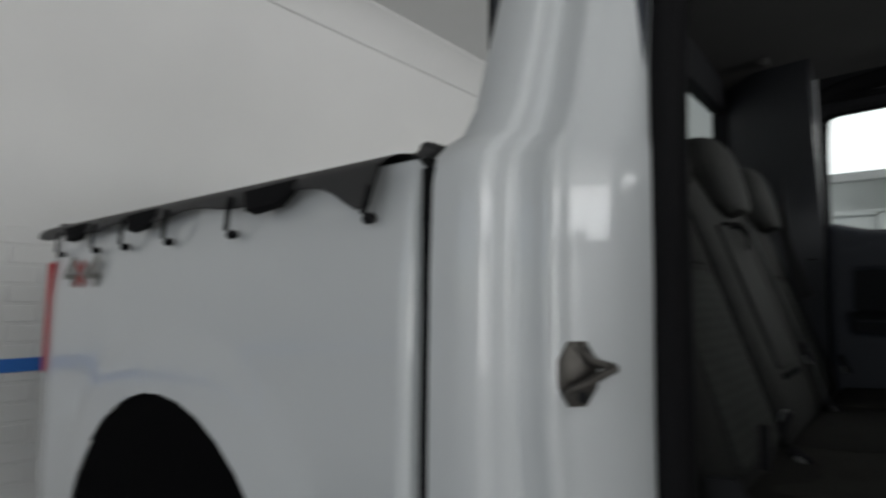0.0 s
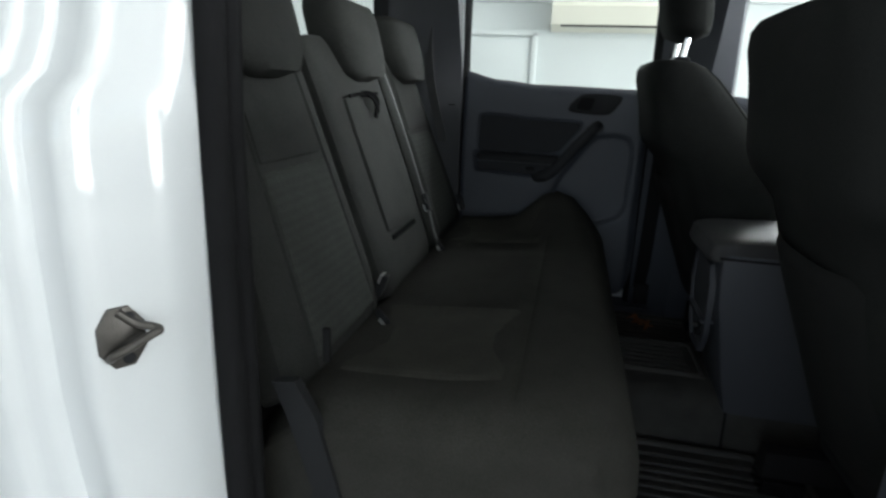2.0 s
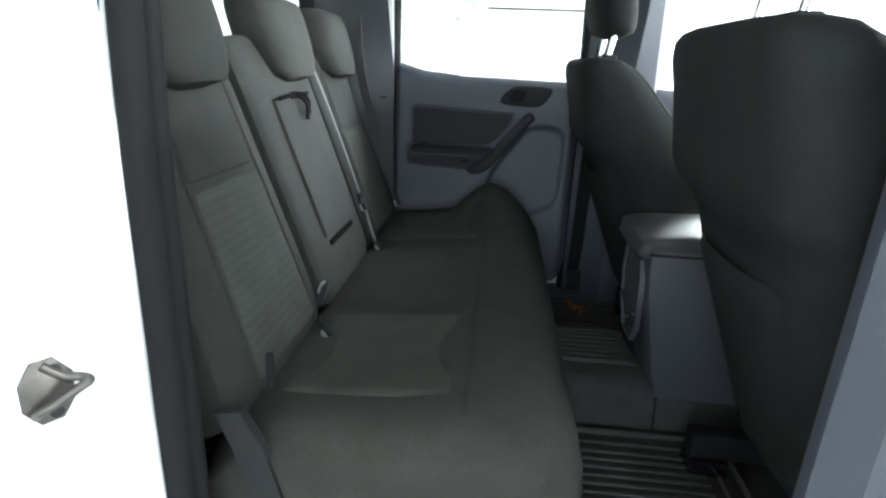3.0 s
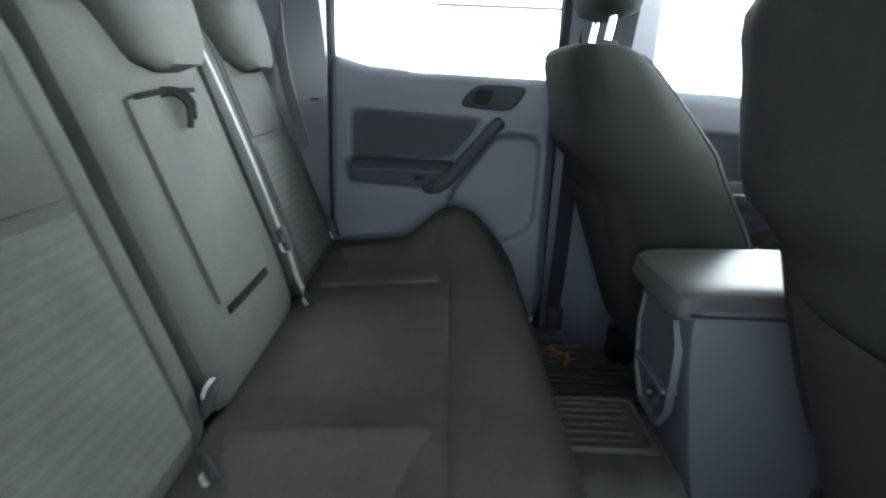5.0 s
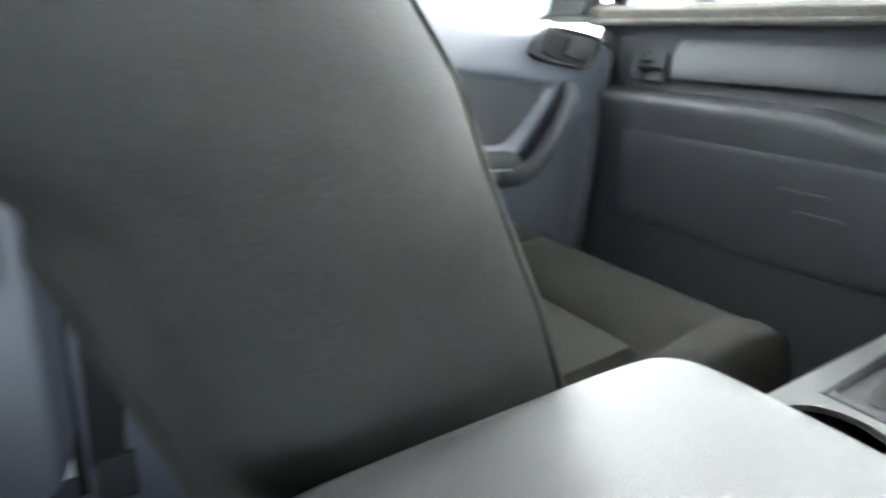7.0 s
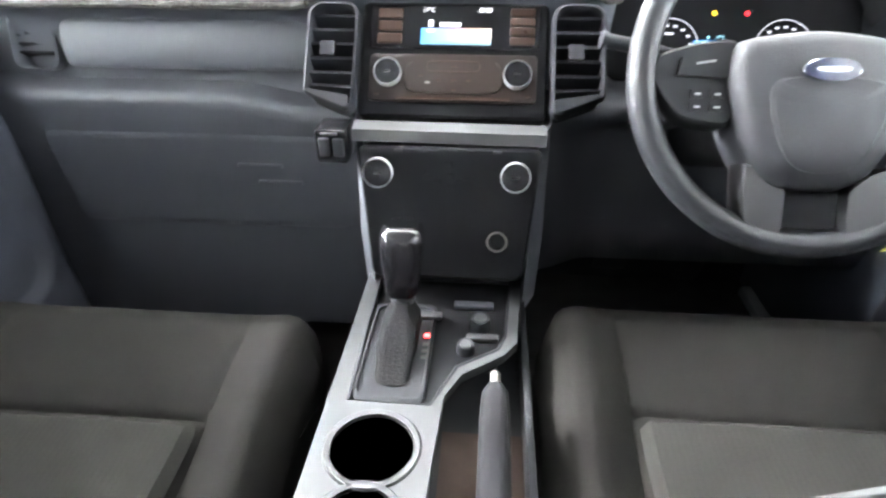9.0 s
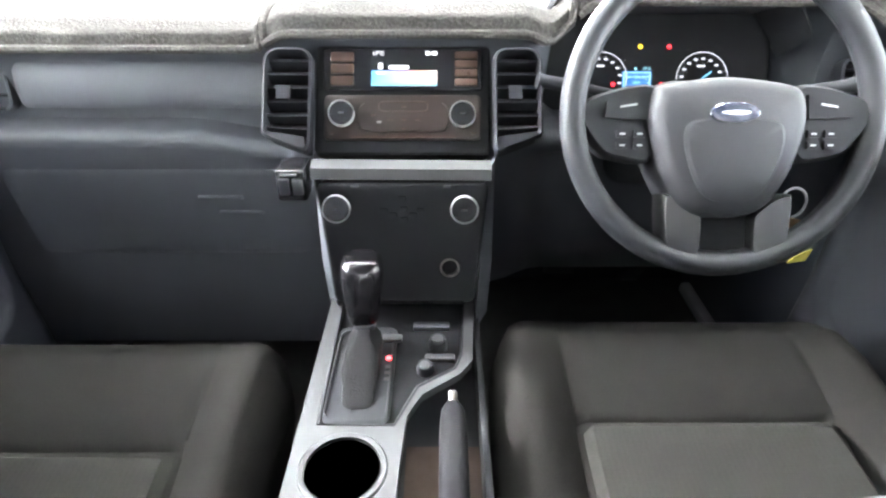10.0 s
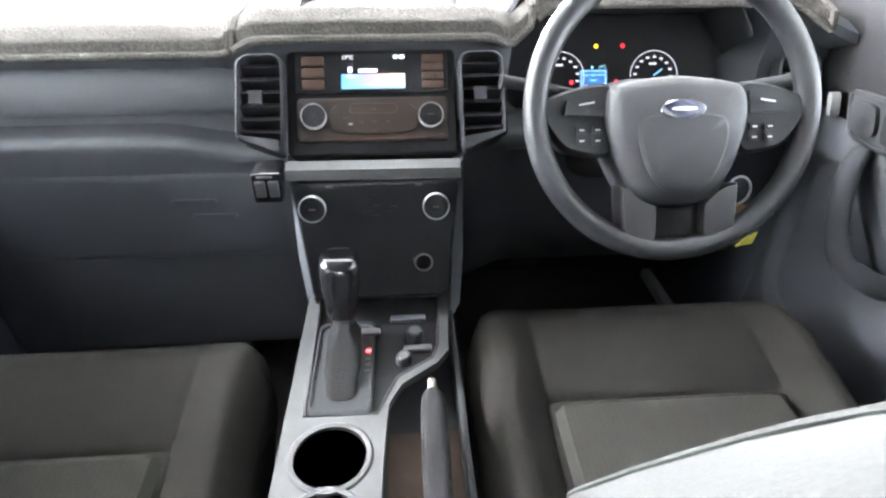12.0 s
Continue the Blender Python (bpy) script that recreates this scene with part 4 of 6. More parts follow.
def door(name, side, sill, y0, y1, bottom, insert, ledge, grab, bezel, recess, label, roof_z=1.80, flip=False):
    insert, bezel, recess = smooth_outline(insert, 2, 0.93), smooth_outline(bezel, 2, 0.86), smooth_outline(recess, 2, 0.88)
    d = thing(name, (side * 0.74, (y0 + y1) / 2, bottom), label, "car door", "car doors", shift=FWD if y0 > 0.9 else 0.0)
    base = 0.715
    def relief(y, z):
        h = 0.0
        h -= 0.016 * ease(inside(recess, y, z) / 0.010 + 0.3)
        h -= 0.014 * ease(inside(insert, y, z) / 0.008 + 0.3)
        arm = [(ledge[0] - 0.0, ledge[2] + 0.004), (ledge[1] - 0.01, ledge[2] + 0.004), (ledge[1] - 0.075, ledge[2] - 0.062), (ledge[0] + 0.01, ledge[2] - 0.05)]
        h += 0.030 * ease(inside(arm, y, z) / 0.022 + 0.45)
        e = min(y - y0, y1 - y, z - bottom)
        h -= 0.03 * (1 - ease(e / 0.03)) ** 1.5
        top = along(sill, y) - z
        h -= 0.022 * (1 - ease(top / 0.03)) ** 2
        h += 0.012 * ease((1.0 - z) / 0.2)
        return h
    bm = bmesh.new()
    ny, nz = 76, 84
    rows = []
    for i in range(ny + 1):
        y = y0 + (y1 - y0) * i / ny
        c = 0.0
        if y > y1 - 0.10:
            c = 0.10 - math.sqrt(max(0, 0.01 - (y - y1 + 0.10) ** 2))
        lo, hi = bottom + c, along(sill, y)
        col = []
        for k in range(nz + 1):
            z = lo + (hi - lo) * k / nz
            col.append(bm.verts.new((side * (base - relief(y, z)), y, z)))
        col.append(bm.verts.new((side * 0.775, y, hi - 0.004)))
        rows.append(col)
    for a, b in zip(rows, rows[1:]):
        for k in range(len(a) - 1):
            bm.faces.new((a[k], b[k], b[k + 1], a[k + 1]))
    # right card takes darker dash plastic to stand in for its shade
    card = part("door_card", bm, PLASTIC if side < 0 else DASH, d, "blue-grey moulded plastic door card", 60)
    # outer skin closes the door
    bm = prism([(y0 - 0.01, bottom - 0.03), (y1 + 0.01, bottom - 0.03)] + [(y, z) for y, z in reversed([(y, along(sill, y) - 0.01) for y in [y0 + (y1 - y0) * k / 10 for k in range(11)]])], "x", side * 0.79, side * 0.90, 0.01)
    part("door_skin", bm, WHITE_PAINT, d, "white painted outer door skin")
    part("door_core", box(side * 0.745, side * 0.79, y0 + 0.01, y1 - 0.01, bottom + 0.05, 1.28, 0.004), DARK, d)
    # dark insert, ledge, grab handle, bezel
    dent = [(y, z) for y, z in insert]
    bm = prism(dent, "x", side * 0.7285, side * 0.7245, 0.0015, 1)
    part("insert_panel", bm, INSERT, card, "dark grey door insert panel")
    bm = tube(curve([(side * 0.690, ledge[0] + 0.012, ledge[2]), (side * 0.684, (ledge[0] + ledge[1]) / 2, ledge[2] - 0.001), (side * 0.688, ledge[1] - 0.02, ledge[2] - 0.003)]), [0.004] + [0.011] * 15 + [0.006], 10, flat=1.7)
    part("armrest_ledge", bm, DARK, card, "black soft armrest ledge")
    part("ledge_line", tube(curve([(side * 0.679, ledge[0] + 0.02, ledge[2] - 0.013), (side * 0.673, (ledge[0] + ledge[1]) / 2, ledge[2] - 0.015), (side * 0.678, ledge[1] - 0.03, ledge[2] - 0.016)]), 0.0035, 8), RING if flip else DASH, card)
    if side < 0 and not flip:
        band = smooth_outline([(ledge[0] + 0.014, ledge[2] - 0.020), (ledge[1] - 0.050, ledge[2] - 0.020), (ledge[1] - 0.092, ledge[2] - 0.056), (ledge[0] + 0.022, ledge[2] - 0.048)], 1, 0.92)
        under = part("switch_band", prism(band, "x", side * 0.692, side * 0.682, 0.002), INSERT, card, "dark grey band under the armrest")
        part("window_switch", box(side * 0.684, side * 0.678, ledge[1] - 0.135, ledge[1] - 0.105, ledge[2] - 0.042, ledge[2] - 0.030, 0.002), RUBBER, under, "black window switch")
    (ga, gz), (gb, gw) = grab
    gp = curve([(side * 0.712, ga + 0.012, gz + 0.006), (side * 0.682, ga - 0.012, gz - 0.012), (side * 0.662, ga * 0.55 + gb * 0.45, gz * 0.55 + gw * 0.45), (side * 0.664, gb + 0.02, gw + 0.02), (side * 0.69, gb - 0.015, gw + 0.002), (side * 0.712, gb - 0.03, gw - 0.002)], 6)
    part("grab_handle", tube(gp, [0.012] + [0.0145] * 20 + [0.0165] * 9 + [0.015], 12, flat=1.25), INSERT, card, "dark grey diagonal grab handle")
    part("screw_cap", lathe([(0, 0), (0.004, 0), (0.003, 0.002), (0, 0.002)], (side * 0.676, ga - 0.008, gz - 0.002), (-side, 0, 0), 10), CHROME, card)
    bz = part("handle_bezel", prism(bezel, "x", side * 0.722, side * 0.704, 0.006), DARK, card, "black inner door handle bezel")
    cy, cz = sum(p[0] for p in bezel) / len(bezel), sum(p[1] for p in bezel) / len(bezel)
    part("bezel_lip", tube([(side * 0.7035, y, z) for y, z in bezel], 0.0035, 6, closed=True), DARK, bz)
    sh = lambda k, m: [(cy + (y - cy) * k + m, cz + (z - cz) * 0.66) for y, z in bezel]
    part("handle_cup", prism(sh(0.34, -0.030), "x", side * 0.708, side * 0.7005, 0.004), RUBBER, bz, "black handle cup")
    part("handle_lever", prism(sh(0.42, 0.026), "x", side * 0.71, side * 0.697, 0.005), DARK, bz, "black pull lever")
    # window frame and pane
    top = roof_z
    fr = [(y0 - 0.012, along(sill, y0) - 0.03), (y0 - 0.005, top - 0.05), (y0 + 0.03, top - 0.005), (y1 - 0.03, top + 0.015), (y1 - 0.004, top - 0.02), (y1 + 0.012, along(sill, y1) - 0.03)]
    lean = lambda z: side * (0.755 - 0.075 * max(0, (z - 1.38) / 0.42))
    bm = tube([(lean(z), y, z) for y, z in fr], 0.02, 8, flat=1.2)
    part("window_frame", bm, DARK, d, "black window frame")
    ya, yb, za, zb, r = y0 + 0.014, y1 - 0.014, top - 0.03, top - 0.012, 0.055
    rimline = [(ya, along(sill, ya) - 0.03), (ya, za - r)]
    rimline += [(ya + r * (1 - math.cos(a)), za - r + r * math.sin(a)) for a in (radians(15 * k) for k in range(1, 7))]
    rimline += [(yb - r * (1 - math.sin(a)), zb - r + r * math.cos(a)) for a in (radians(15 * k) for k in range(0, 7))]
    rimline += [(yb, along(sill, yb) - 0.03)]
    ym, zm = (y0 + y1) / 2, 1.55
    outer = [(y0 - 0.02 if y < ym else y1 + 0.02, z if z < za - r else top + 0.03) for y, z in rimline]
    bm = loft([[(lean(z) - side * 0.012, y, z), (lean(oz) - side * 0.012, oy, oz), (lean(oz) + side * 0.006, oy, oz), (lean(z) + side * 0.006, y, z)] for (y, z), (oy, oz) in zip(rimline, outer)])
    part("window_surround", bm, RUBBER, d, "black window surround with rounded corners")
    zs = along(sill, (y0 + y1) / 2)
    bm = loft([[(lean(z) + o, y, z) for y, z in ((y0, along(sill, y0) - 0.03), (y0, top - 0.03), (y1, top - 0.01), (y1, along(sill, y1) - 0.03))] for o in (0.0, 0.004)])
    pn = part("window_pane", bm, GLASS, d, "clear side window glass")
    pn.visible_shadow = False
    return d


door("rear_left_door", -1, [(0.15, 1.439), (0.305, 1.409), (0.433, 1.398), (0.81, 1.392)], 0.158, 0.806, 0.665,
     [(0.233, 1.285), (0.245, 1.292), (0.60, 1.278), (0.515, 1.168), (0.245, 1.158), (0.231, 1.165)], (0.222, 0.545, 1.152), ((0.633, 1.268), (0.475, 1.088)),
     [(0.527, 1.316), (0.575, 1.372), (0.715, 1.370), (0.672, 1.307)],
     [(0.63, 1.235), (0.70, 1.243), (0.745, 1.235), (0.765, 1.20), (0.762, 1.0), (0.74, 0.96), (0.66, 0.925), (0.52, 0.91), (0.50, 1.0), (0.52, 1.08)],
     "closed rear left door with blue-grey trim and dark insert", 1.79)
door("front_left_door", -1, [(0.90, 1.388), (1.15, 1.372), (1.45, 1.352), (1.70, 1.335)], 0.955, 1.70, 0.665,
     [(1.10, 1.262), (1.12, 1.268), (1.535, 1.250), (1.44, 1.135), (1.12, 1.128), (1.10, 1.135)], (1.09, 1.46, 1.120), ((1.553, 1.236), (1.435, 1.085)),
     [(1.448, 1.294), (1.485, 1.345), (1.63, 1.335), (1.60, 1.278)],
     [(1.55, 1.19), (1.62, 1.195), (1.655, 1.16), (1.65, 0.96), (1.62, 0.90), (1.12, 0.86), (1.11, 1.0), (1.36, 1.01)],
     "closed front left door with blue-grey trim and dark insert", 1.79, True)
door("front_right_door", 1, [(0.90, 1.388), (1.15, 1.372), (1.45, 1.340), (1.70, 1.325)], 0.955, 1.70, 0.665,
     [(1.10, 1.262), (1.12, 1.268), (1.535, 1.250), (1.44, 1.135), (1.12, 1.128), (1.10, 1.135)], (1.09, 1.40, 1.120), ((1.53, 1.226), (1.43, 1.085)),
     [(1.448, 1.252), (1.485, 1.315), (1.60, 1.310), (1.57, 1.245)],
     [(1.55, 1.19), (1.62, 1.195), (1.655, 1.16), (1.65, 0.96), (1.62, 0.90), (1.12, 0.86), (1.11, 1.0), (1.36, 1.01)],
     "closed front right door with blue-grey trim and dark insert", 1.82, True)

# window lock pull on the driver's door
right_door = bpy.data.objects["front_right_door"]
lock = part("lock_pull", loft([[(0.712 - o, y, z) for y, z in smooth_outline([(1.612, 1.262), (1.622, 1.262), (1.634, 1.294), (1.624, 1.294)], 1)] for o in (0, 0.012, 0.015)]), RING, right_door, "bright lock pull")
# windscreen, its pillars, bonnet and front wings close the cab
bm = loft([[(x, 1.52 + 0.05 * (1 - (x / 0.66) ** 2) + o, 1.80), (x * 1.12, 2.16 + 0.08 * (1 - (x / 0.66) ** 2) + o, 1.36)] for x in [-0.66 + 1.32 * i / 12 for i in range(13)] for o in (0,)], closed=False, cap=False)
ws = part("windscreen", ahead(bm), GLASS, truck, "clear windscreen glass")
ws.visible_shadow = False
part("roof_front", ahead(sheet([[(x, y, z - 0.05 * (abs(x) / 0.7) ** 4) for x in [-0.70 + 0.1 * i for i in range(15)]] for y, z in ((1.29, 1.94), (1.45, 1.90), (1.56, 1.82))], 0.03)), LINER, truck)
for s in (-1, 1):
    part("windscreen_pillar", ahead(tube([(s * 0.69, 1.48, 1.80), (s * 0.735, 1.86, 1.56), (s * 0.775, 2.16, 1.34)], [0.035, 0.04, 0.05], 10)), DASH, truck, "dark grey windscreen pillar trim")
    # right trim enlarged and blackened to stand in for the dim window corner
    part("corner_trim", ahead(prism([(1.66, 1.33), (1.72, 1.47), (1.90, 1.36), (1.92, 1.28), (1.70, 1.26)] if s < 0 else [(1.50, 1.30), (1.58, 1.60), (1.72, 1.62), (1.92, 1.45), (1.95, 1.28), (1.60, 1.26)], "x", s * 0.715, s * 0.75, 0.008)), DARK if s < 0 else RUBBER, truck, "black mirror corner trim")
    mir = part("door_mirror", ahead(pad(lambda u, v, w, s=s: Vector((s * (0.98 + 0.09 * u), 1.66 + w, 1.45 + 0.075 * v)), 0.09, 14, 12, 4, 0.1)), WHITE_PAINT, truck, "white door mirror housing")
    part("mirror_glass", ahead(pad(lambda u, v, w, s=s: Vector((s * (0.98 + 0.075 * u), 1.628 - w, 1.45 + 0.06 * v)), 0.004, 10, 10, 6, 0.1)), CHROME, mir, "mirror glass")
    part("mirror_arm", ahead(box(s * 0.80, s * 0.92, 1.66, 1.71, 1.38, 1.42, 0.01)), DARK, mir, "black mirror arm")
part("bonnet", ahead(sheet([[(x, y, z - 0.10 * (abs(x) / 0.9) ** 4) for x in [-0.88 + 0.11 * i for i in range(17)]] for y, z in ((2.12, 1.31), (2.5, 1.27), (3.0, 1.18), (3.25, 1.08))], 0.03)), WHITE_PAINT, truck)
part("firewall", ahead(box(-0.78, 0.78, 2.15, 2.22, 0.5, 1.33, 0.01)), DARK, truck)
for s in (-1, 1):
    part("front_wing", ahead(box(s * 0.80, s * 0.92, 1.72, 3.2, 0.6, 1.22, 0.03)), WHITE_PAINT, truck)
part("front_panel", ahead(box(-0.85, 0.85, 3.2, 3.32, 0.5, 1.1, 0.04)), WHITE_PAINT, truck)

# ---- dashboard ----
dash = thing("dashboard", (0, 1.8, 0.9), "dark grey moulded dashboard under a carpet cover", "dashboard", shift=FWD)


def dash_profile(x):
    k = ease((x - 0.17) / 0.10) * ease((0.72 - x) / 0.12)
    c = ease((x + 0.21) / 0.06) * ease((0.20 - x) / 0.04)
    up = 0.055 * k + 0.024 * c
    f = -0.02 * c + 0.035 * k
    low = 0.05 * ease((x - 0.14) / 0.1)
    edge = 0.03 * ease((abs(x) - 0.60) / 0.12)
    q = 0.075 * ease((x - 0.195) / 0.025) * ease((0.60 - x) / 0.025)
    g = 1 - ease((x + 0.16) / 0.06)
    dip = 0.018 * ease((x + 0.33) / 0.13) * (1 - ease((x - 0.05) / 0.1))
    pts = [(2.18, 1.28), (2.06, 1.372 + up * 0.3), (1.90, 1.398 + up * 0.6), (1.76, 1.400 + up), (1.67 + f, 1.390 + up), (1.637 + f, 1.378 + up), (1.634 + f, 1.364 + up), (1.655 + f + edge + q, 1.345 + up * 0.7), (1.664 + f + edge + q, 1.305 + up * 0.3),
           (1.672 + edge + f * 0.5 + q, 1.270), (1.668 + edge + f * 0.3, 1.254 - dip), (1.642 + edge, 1.247 - dip), (1.629 + edge, 1.241 - dip), (1.626 + edge, 1.231 - dip), (1.629 + edge, 1.218 - dip), (1.638 + edge + low, 1.19), (1.648 + edge + low, 1.12), (1.664 + edge + low, 1.02), (1.74 + low - 0.06 * g, 0.90 - 0.10 * g), (2.05 - 0.2 * g, 0.86 - 0.14 * g), (2.18, 0.88 - 0.15 * g)]
    return [(x, y, z) for y, z in pts]


bm = loft([dash_profile(x) for x in [-0.735 + 1.47 * i / 60 for i in range(61)]])
# the driver's instrument well is cut by leaving the gauges proud of a dark hood
part("dash_moulding", bm, DASH, dash, "", 50)
# carpet cover in three fitted pieces, each with a rolled hem
def cover_piece(x0, x1, nx):
    rows = []
    for i in range(nx + 1):
        x = x0 + (x1 - x0) * i / nx
        pr = dash_profile(x)[1:7]
        col = []
        for (ax, ay, az), (bx, by, bz) in zip(pr, pr[1:]):
            for t in (0, 0.25, 0.5, 0.75):
                y, z = ay + (by - ay) * t, az + (bz - az) * t
                wob = 0.003 * noise.noise(Vector((x * 9, y * 9, 3.0)))
                col.append((x, y - (0.006 if y < 1.68 else 0), z + 0.006 + wob))
        col.append((x, pr[-1][1] - 0.007, pr[-1][2] - 0.002))
        rows.append(col)
    bm = bmesh.new()
    g = [[bm.verts.new(p) for p in r] for r in rows]
    for a, b in zip(g, g[1:]):
        for k in range(len(a) - 1):
            bm.faces.new((a[k], b[k], b[k + 1], a[k + 1]))
    hem = [Vector(r[-1]) + Vector((0, -0.001, 0.001)) for r in rows]
    side0, side1 = [Vector(p) + Vector((0, 0, 0.001)) for p in rows[0]], [Vector(p) + Vector((0, 0, 0.001)) for p in rows[-1]]
    return bm, hem, side0, side1


mat_thing = thing("dash_cover", (0, 1.85, 1.38), "grey speckled carpet cover lying on the dashboard", "dash cover", shift=FWD)
for x0, x1, nx in ((-0.735, -0.194, 36), (-0.186, 0.225, 30), (0.233, 0.67, 28)):
    bm, hem, s0, s1 = cover_piece(x0, x1, nx)
    piece = part("carpet_piece", bm, DASHMAT, mat_thing, "", 60)
    for line in (hem, s0, s1):
        part("cover_hem", tube(line, 0.006, 8), DASHMAT, piece, "rolled stitched hem")
# open storage tray that shows through the middle of the cover
tray_top = part("top_tray", box(-0.046, 0.066, 1.660, 1.80, 1.40, 1.4215, 0.003), DARK, dash, "dark open storage tray on the dash top")
for s in (-1, 1):
    part("tray_rim", tube(curve([(0.01 + s * 0.108, 1.648, 1.414), (0.01 + s * 0.104, 1.67, 1.424), (0.01 + s * 0.085, 1.70, 1.425), (0.01 + s * 0.05, 1.715, 1.425)]), 0.004, 8), DARK, tray_top, "black tray rim")
# smooth face pad over the glovebox, and glovebox lid
face = lambda u, v, w: Vector((-0.376 + u * 0.189, 1.660 + 0.006 * v - w - 0.006 * (1 - v * v), 1.308 + v * 0.035))
part("face_pad", pad(face, 0.010, 20, 14, 5, 0.03), DASH, dash, "smooth grey dash face pad")
gl = lambda u, v, w: Vector((-0.40 + u * 0.235, 1.6515 - 0.0115 * v - w, 1.10 + v * 0.085))
lid = part("glovebox_lid", pad(gl, 0.003, 18, 14, 9, 0.03), DASH, dash, "dark grey glovebox lid")
for lx, lz in ((-0.302, 1.132), (-0.275, 1.103)):
    part("glovebox_latch", pad(lambda u, v, w: Vector((lx + u * 0.038, 1.6515 - 0.0115 * (lz - 1.10) / 0.085 - 0.001 - w, lz + v * 0.004)), 0.006, 10, 6, 5, 0.05), DASH, lid, "slim glovebox latch")


def vent(cx, label, w=0.026, y=1.555, z=1.322, h=0.056, tilt=0.62, frame=VENTGREY):
    """A tall air vent: frame, five slats and a thumb wheel, on the leaning face."""
    up = Vector((0, tilt, 0.80)).normalized()
    nrm = Vector((0, -0.80, tilt)).normalized()
    o = Vector((cx, y, z))
    lean_in = 1 if cx < 0 else -1
    foot = 0.020 if abs(cx) < 0.3 else 0.0

    def P(u, v, n):
        outer = max(0, (w - lean_in * u) / (2 * w))
        return o + Vector((u - lean_in * 0.004 * foot / 0.020 * outer * (1 - (v / h) ** 2), 0, 0)) + up * (v + foot * outer * max(0, -v / h) ** 3) + nrm * n
    vt = part("air_vent", loft([[P(u, v, n) for u, v in rounded(2 * w, 2 * h, 0.008)] for n in (-0.035, -0.030)]), RUBBER, dash, label)
    rings = [[P(u * k, v * q, n) for u, v in rounded(2 * w, 2 * h, 0.014)] for k, q, n in ((1.0, 1.0, -0.03), (1.0, 1.0, 0.0), (1.06, 1.03, 0.006), (1.16, 1.07, 0.004), (1.20, 1.08, -0.012))]
    part("vent_frame", loft(rings, cap=False), frame, vt, "satin grey vent frame")
    for k in range(6):
        v = -0.62 * h + 1.4 * h * k / 5
        part("vent_slat", loft([[P(-w * 0.96, v + a, n) for a, n in ((-0.002, -0.022), (0.004, -0.004), (0.007, -0.004), (0.001, -0.022))], [P(w * 0.96, v + a, n) for a, n in ((-0.002, -0.022), (0.004, -0.004), (0.007, -0.004), (0.001, -0.022))]]), VENTGREY, vt)
    part("vent_tab", loft([[P(u * 0.008 - 0.004, v * 0.009 + 0.012, n) for u, v in ((-1, -1), (1, -1), (1, 1), (-1, 1))] for n in (-0.004, 0.002)]), VENTGREY, vt, "vent adjuster tab")
    if foot:
        part("vent_foot", loft([[P(u, v, n) for u, v in ((-w, -1.0 * h), (w, -1.0 * h), (w * 0.9, -0.74 * h), (-w, -0.74 * h))] for n in (-0.01, 0.005)]), frame, vt)
    return vt


vent(-0.148, "tall centre air vent with black slats", h=0.065, y=1.551, z=1.316)
vent(0.146, "tall centre air vent with black slats", h=0.065, y=1.551, z=1.316)
vent(-0.612, "tall outer air vent with black slats", 0.03, 1.664, 1.312, 0.042, 0.2, DASH)
vent(0.665, "outer air vent beside the door", 0.03, 1.665, 1.30, 0.04, 0.3, DASH)

# centre stack: upper leaning panel, silver strip, lower panel
US, UN = Vector((0, 0.6, 0.8)), Vector((0, -0.8, 0.6))
UO = Vector((0, 1.56, 1.297))
LS, LN = Vector((0, 0.25, 0.97)).normalized(), Vector((0, -0.97, 0.25)).normalized()
LO = Vector((0, 1.485, 1.20))
up_p = lambda u, v, n=0.0: UO + Vector((u, 0, 0)) + US * v + UN * n
lo_p = lambda u, v, n=0.0: LO + Vector((u, 0, 0)) + LS * v + LN * n


def plate(p, u0, u1, v0, v1, n0, n1, r=0.004, bevel=0.0):
    out = rounded(u1 - u0, v1 - v0, r, 3, (u0 + u1) / 2, (v0 + v1) / 2)
    rings = [[p(u, v, n0) for u, v in out], [p(u, v, n1 - bevel) for u, v in out]]
    if bevel:
        cu, cv = (u0 + u1) / 2, (v0 + v1) / 2
        rings.append([p(cu + (u - cu) * (1 - 2 * bevel / (u1 - u0)), cv + (v - cv) * (1 - 2 * bevel / (v1 - v0)), n1) for u, v in out])
    return loft(rings)


PIANO = shader("satin_black_panel", (0.010, 0.0102, 0.011), 0.5, spread=0.15, scale=9, fine=0.05, spec=0.04)
stack = part("stack_panel", plate(up_p, -0.117, 0.113, -0.055, 0.092, -0.06, 0.0, 0.008, 0.003), PIANO, dash, "dark centre stack moulding")
part("stack_cheek", loft([[(-0.118, 1.52, 1.25), (-0.105, 1.50, 1.235), (-0.105, 1.60, 1.235), (-0.125, 1.62, 1.25)], [(-0.12, 1.51, 1.10), (-0.10, 1.47, 1.10), (-0.10, 1.62, 1.05), (-0.13, 1.66, 1.05)], [(-0.118, 1.52, 1.0), (-0.10, 1.50, 0.98), (-0.10, 1.66, 0.95), (-0.13, 1.68, 0.95)]]), DASH, stack, "grey stack side")
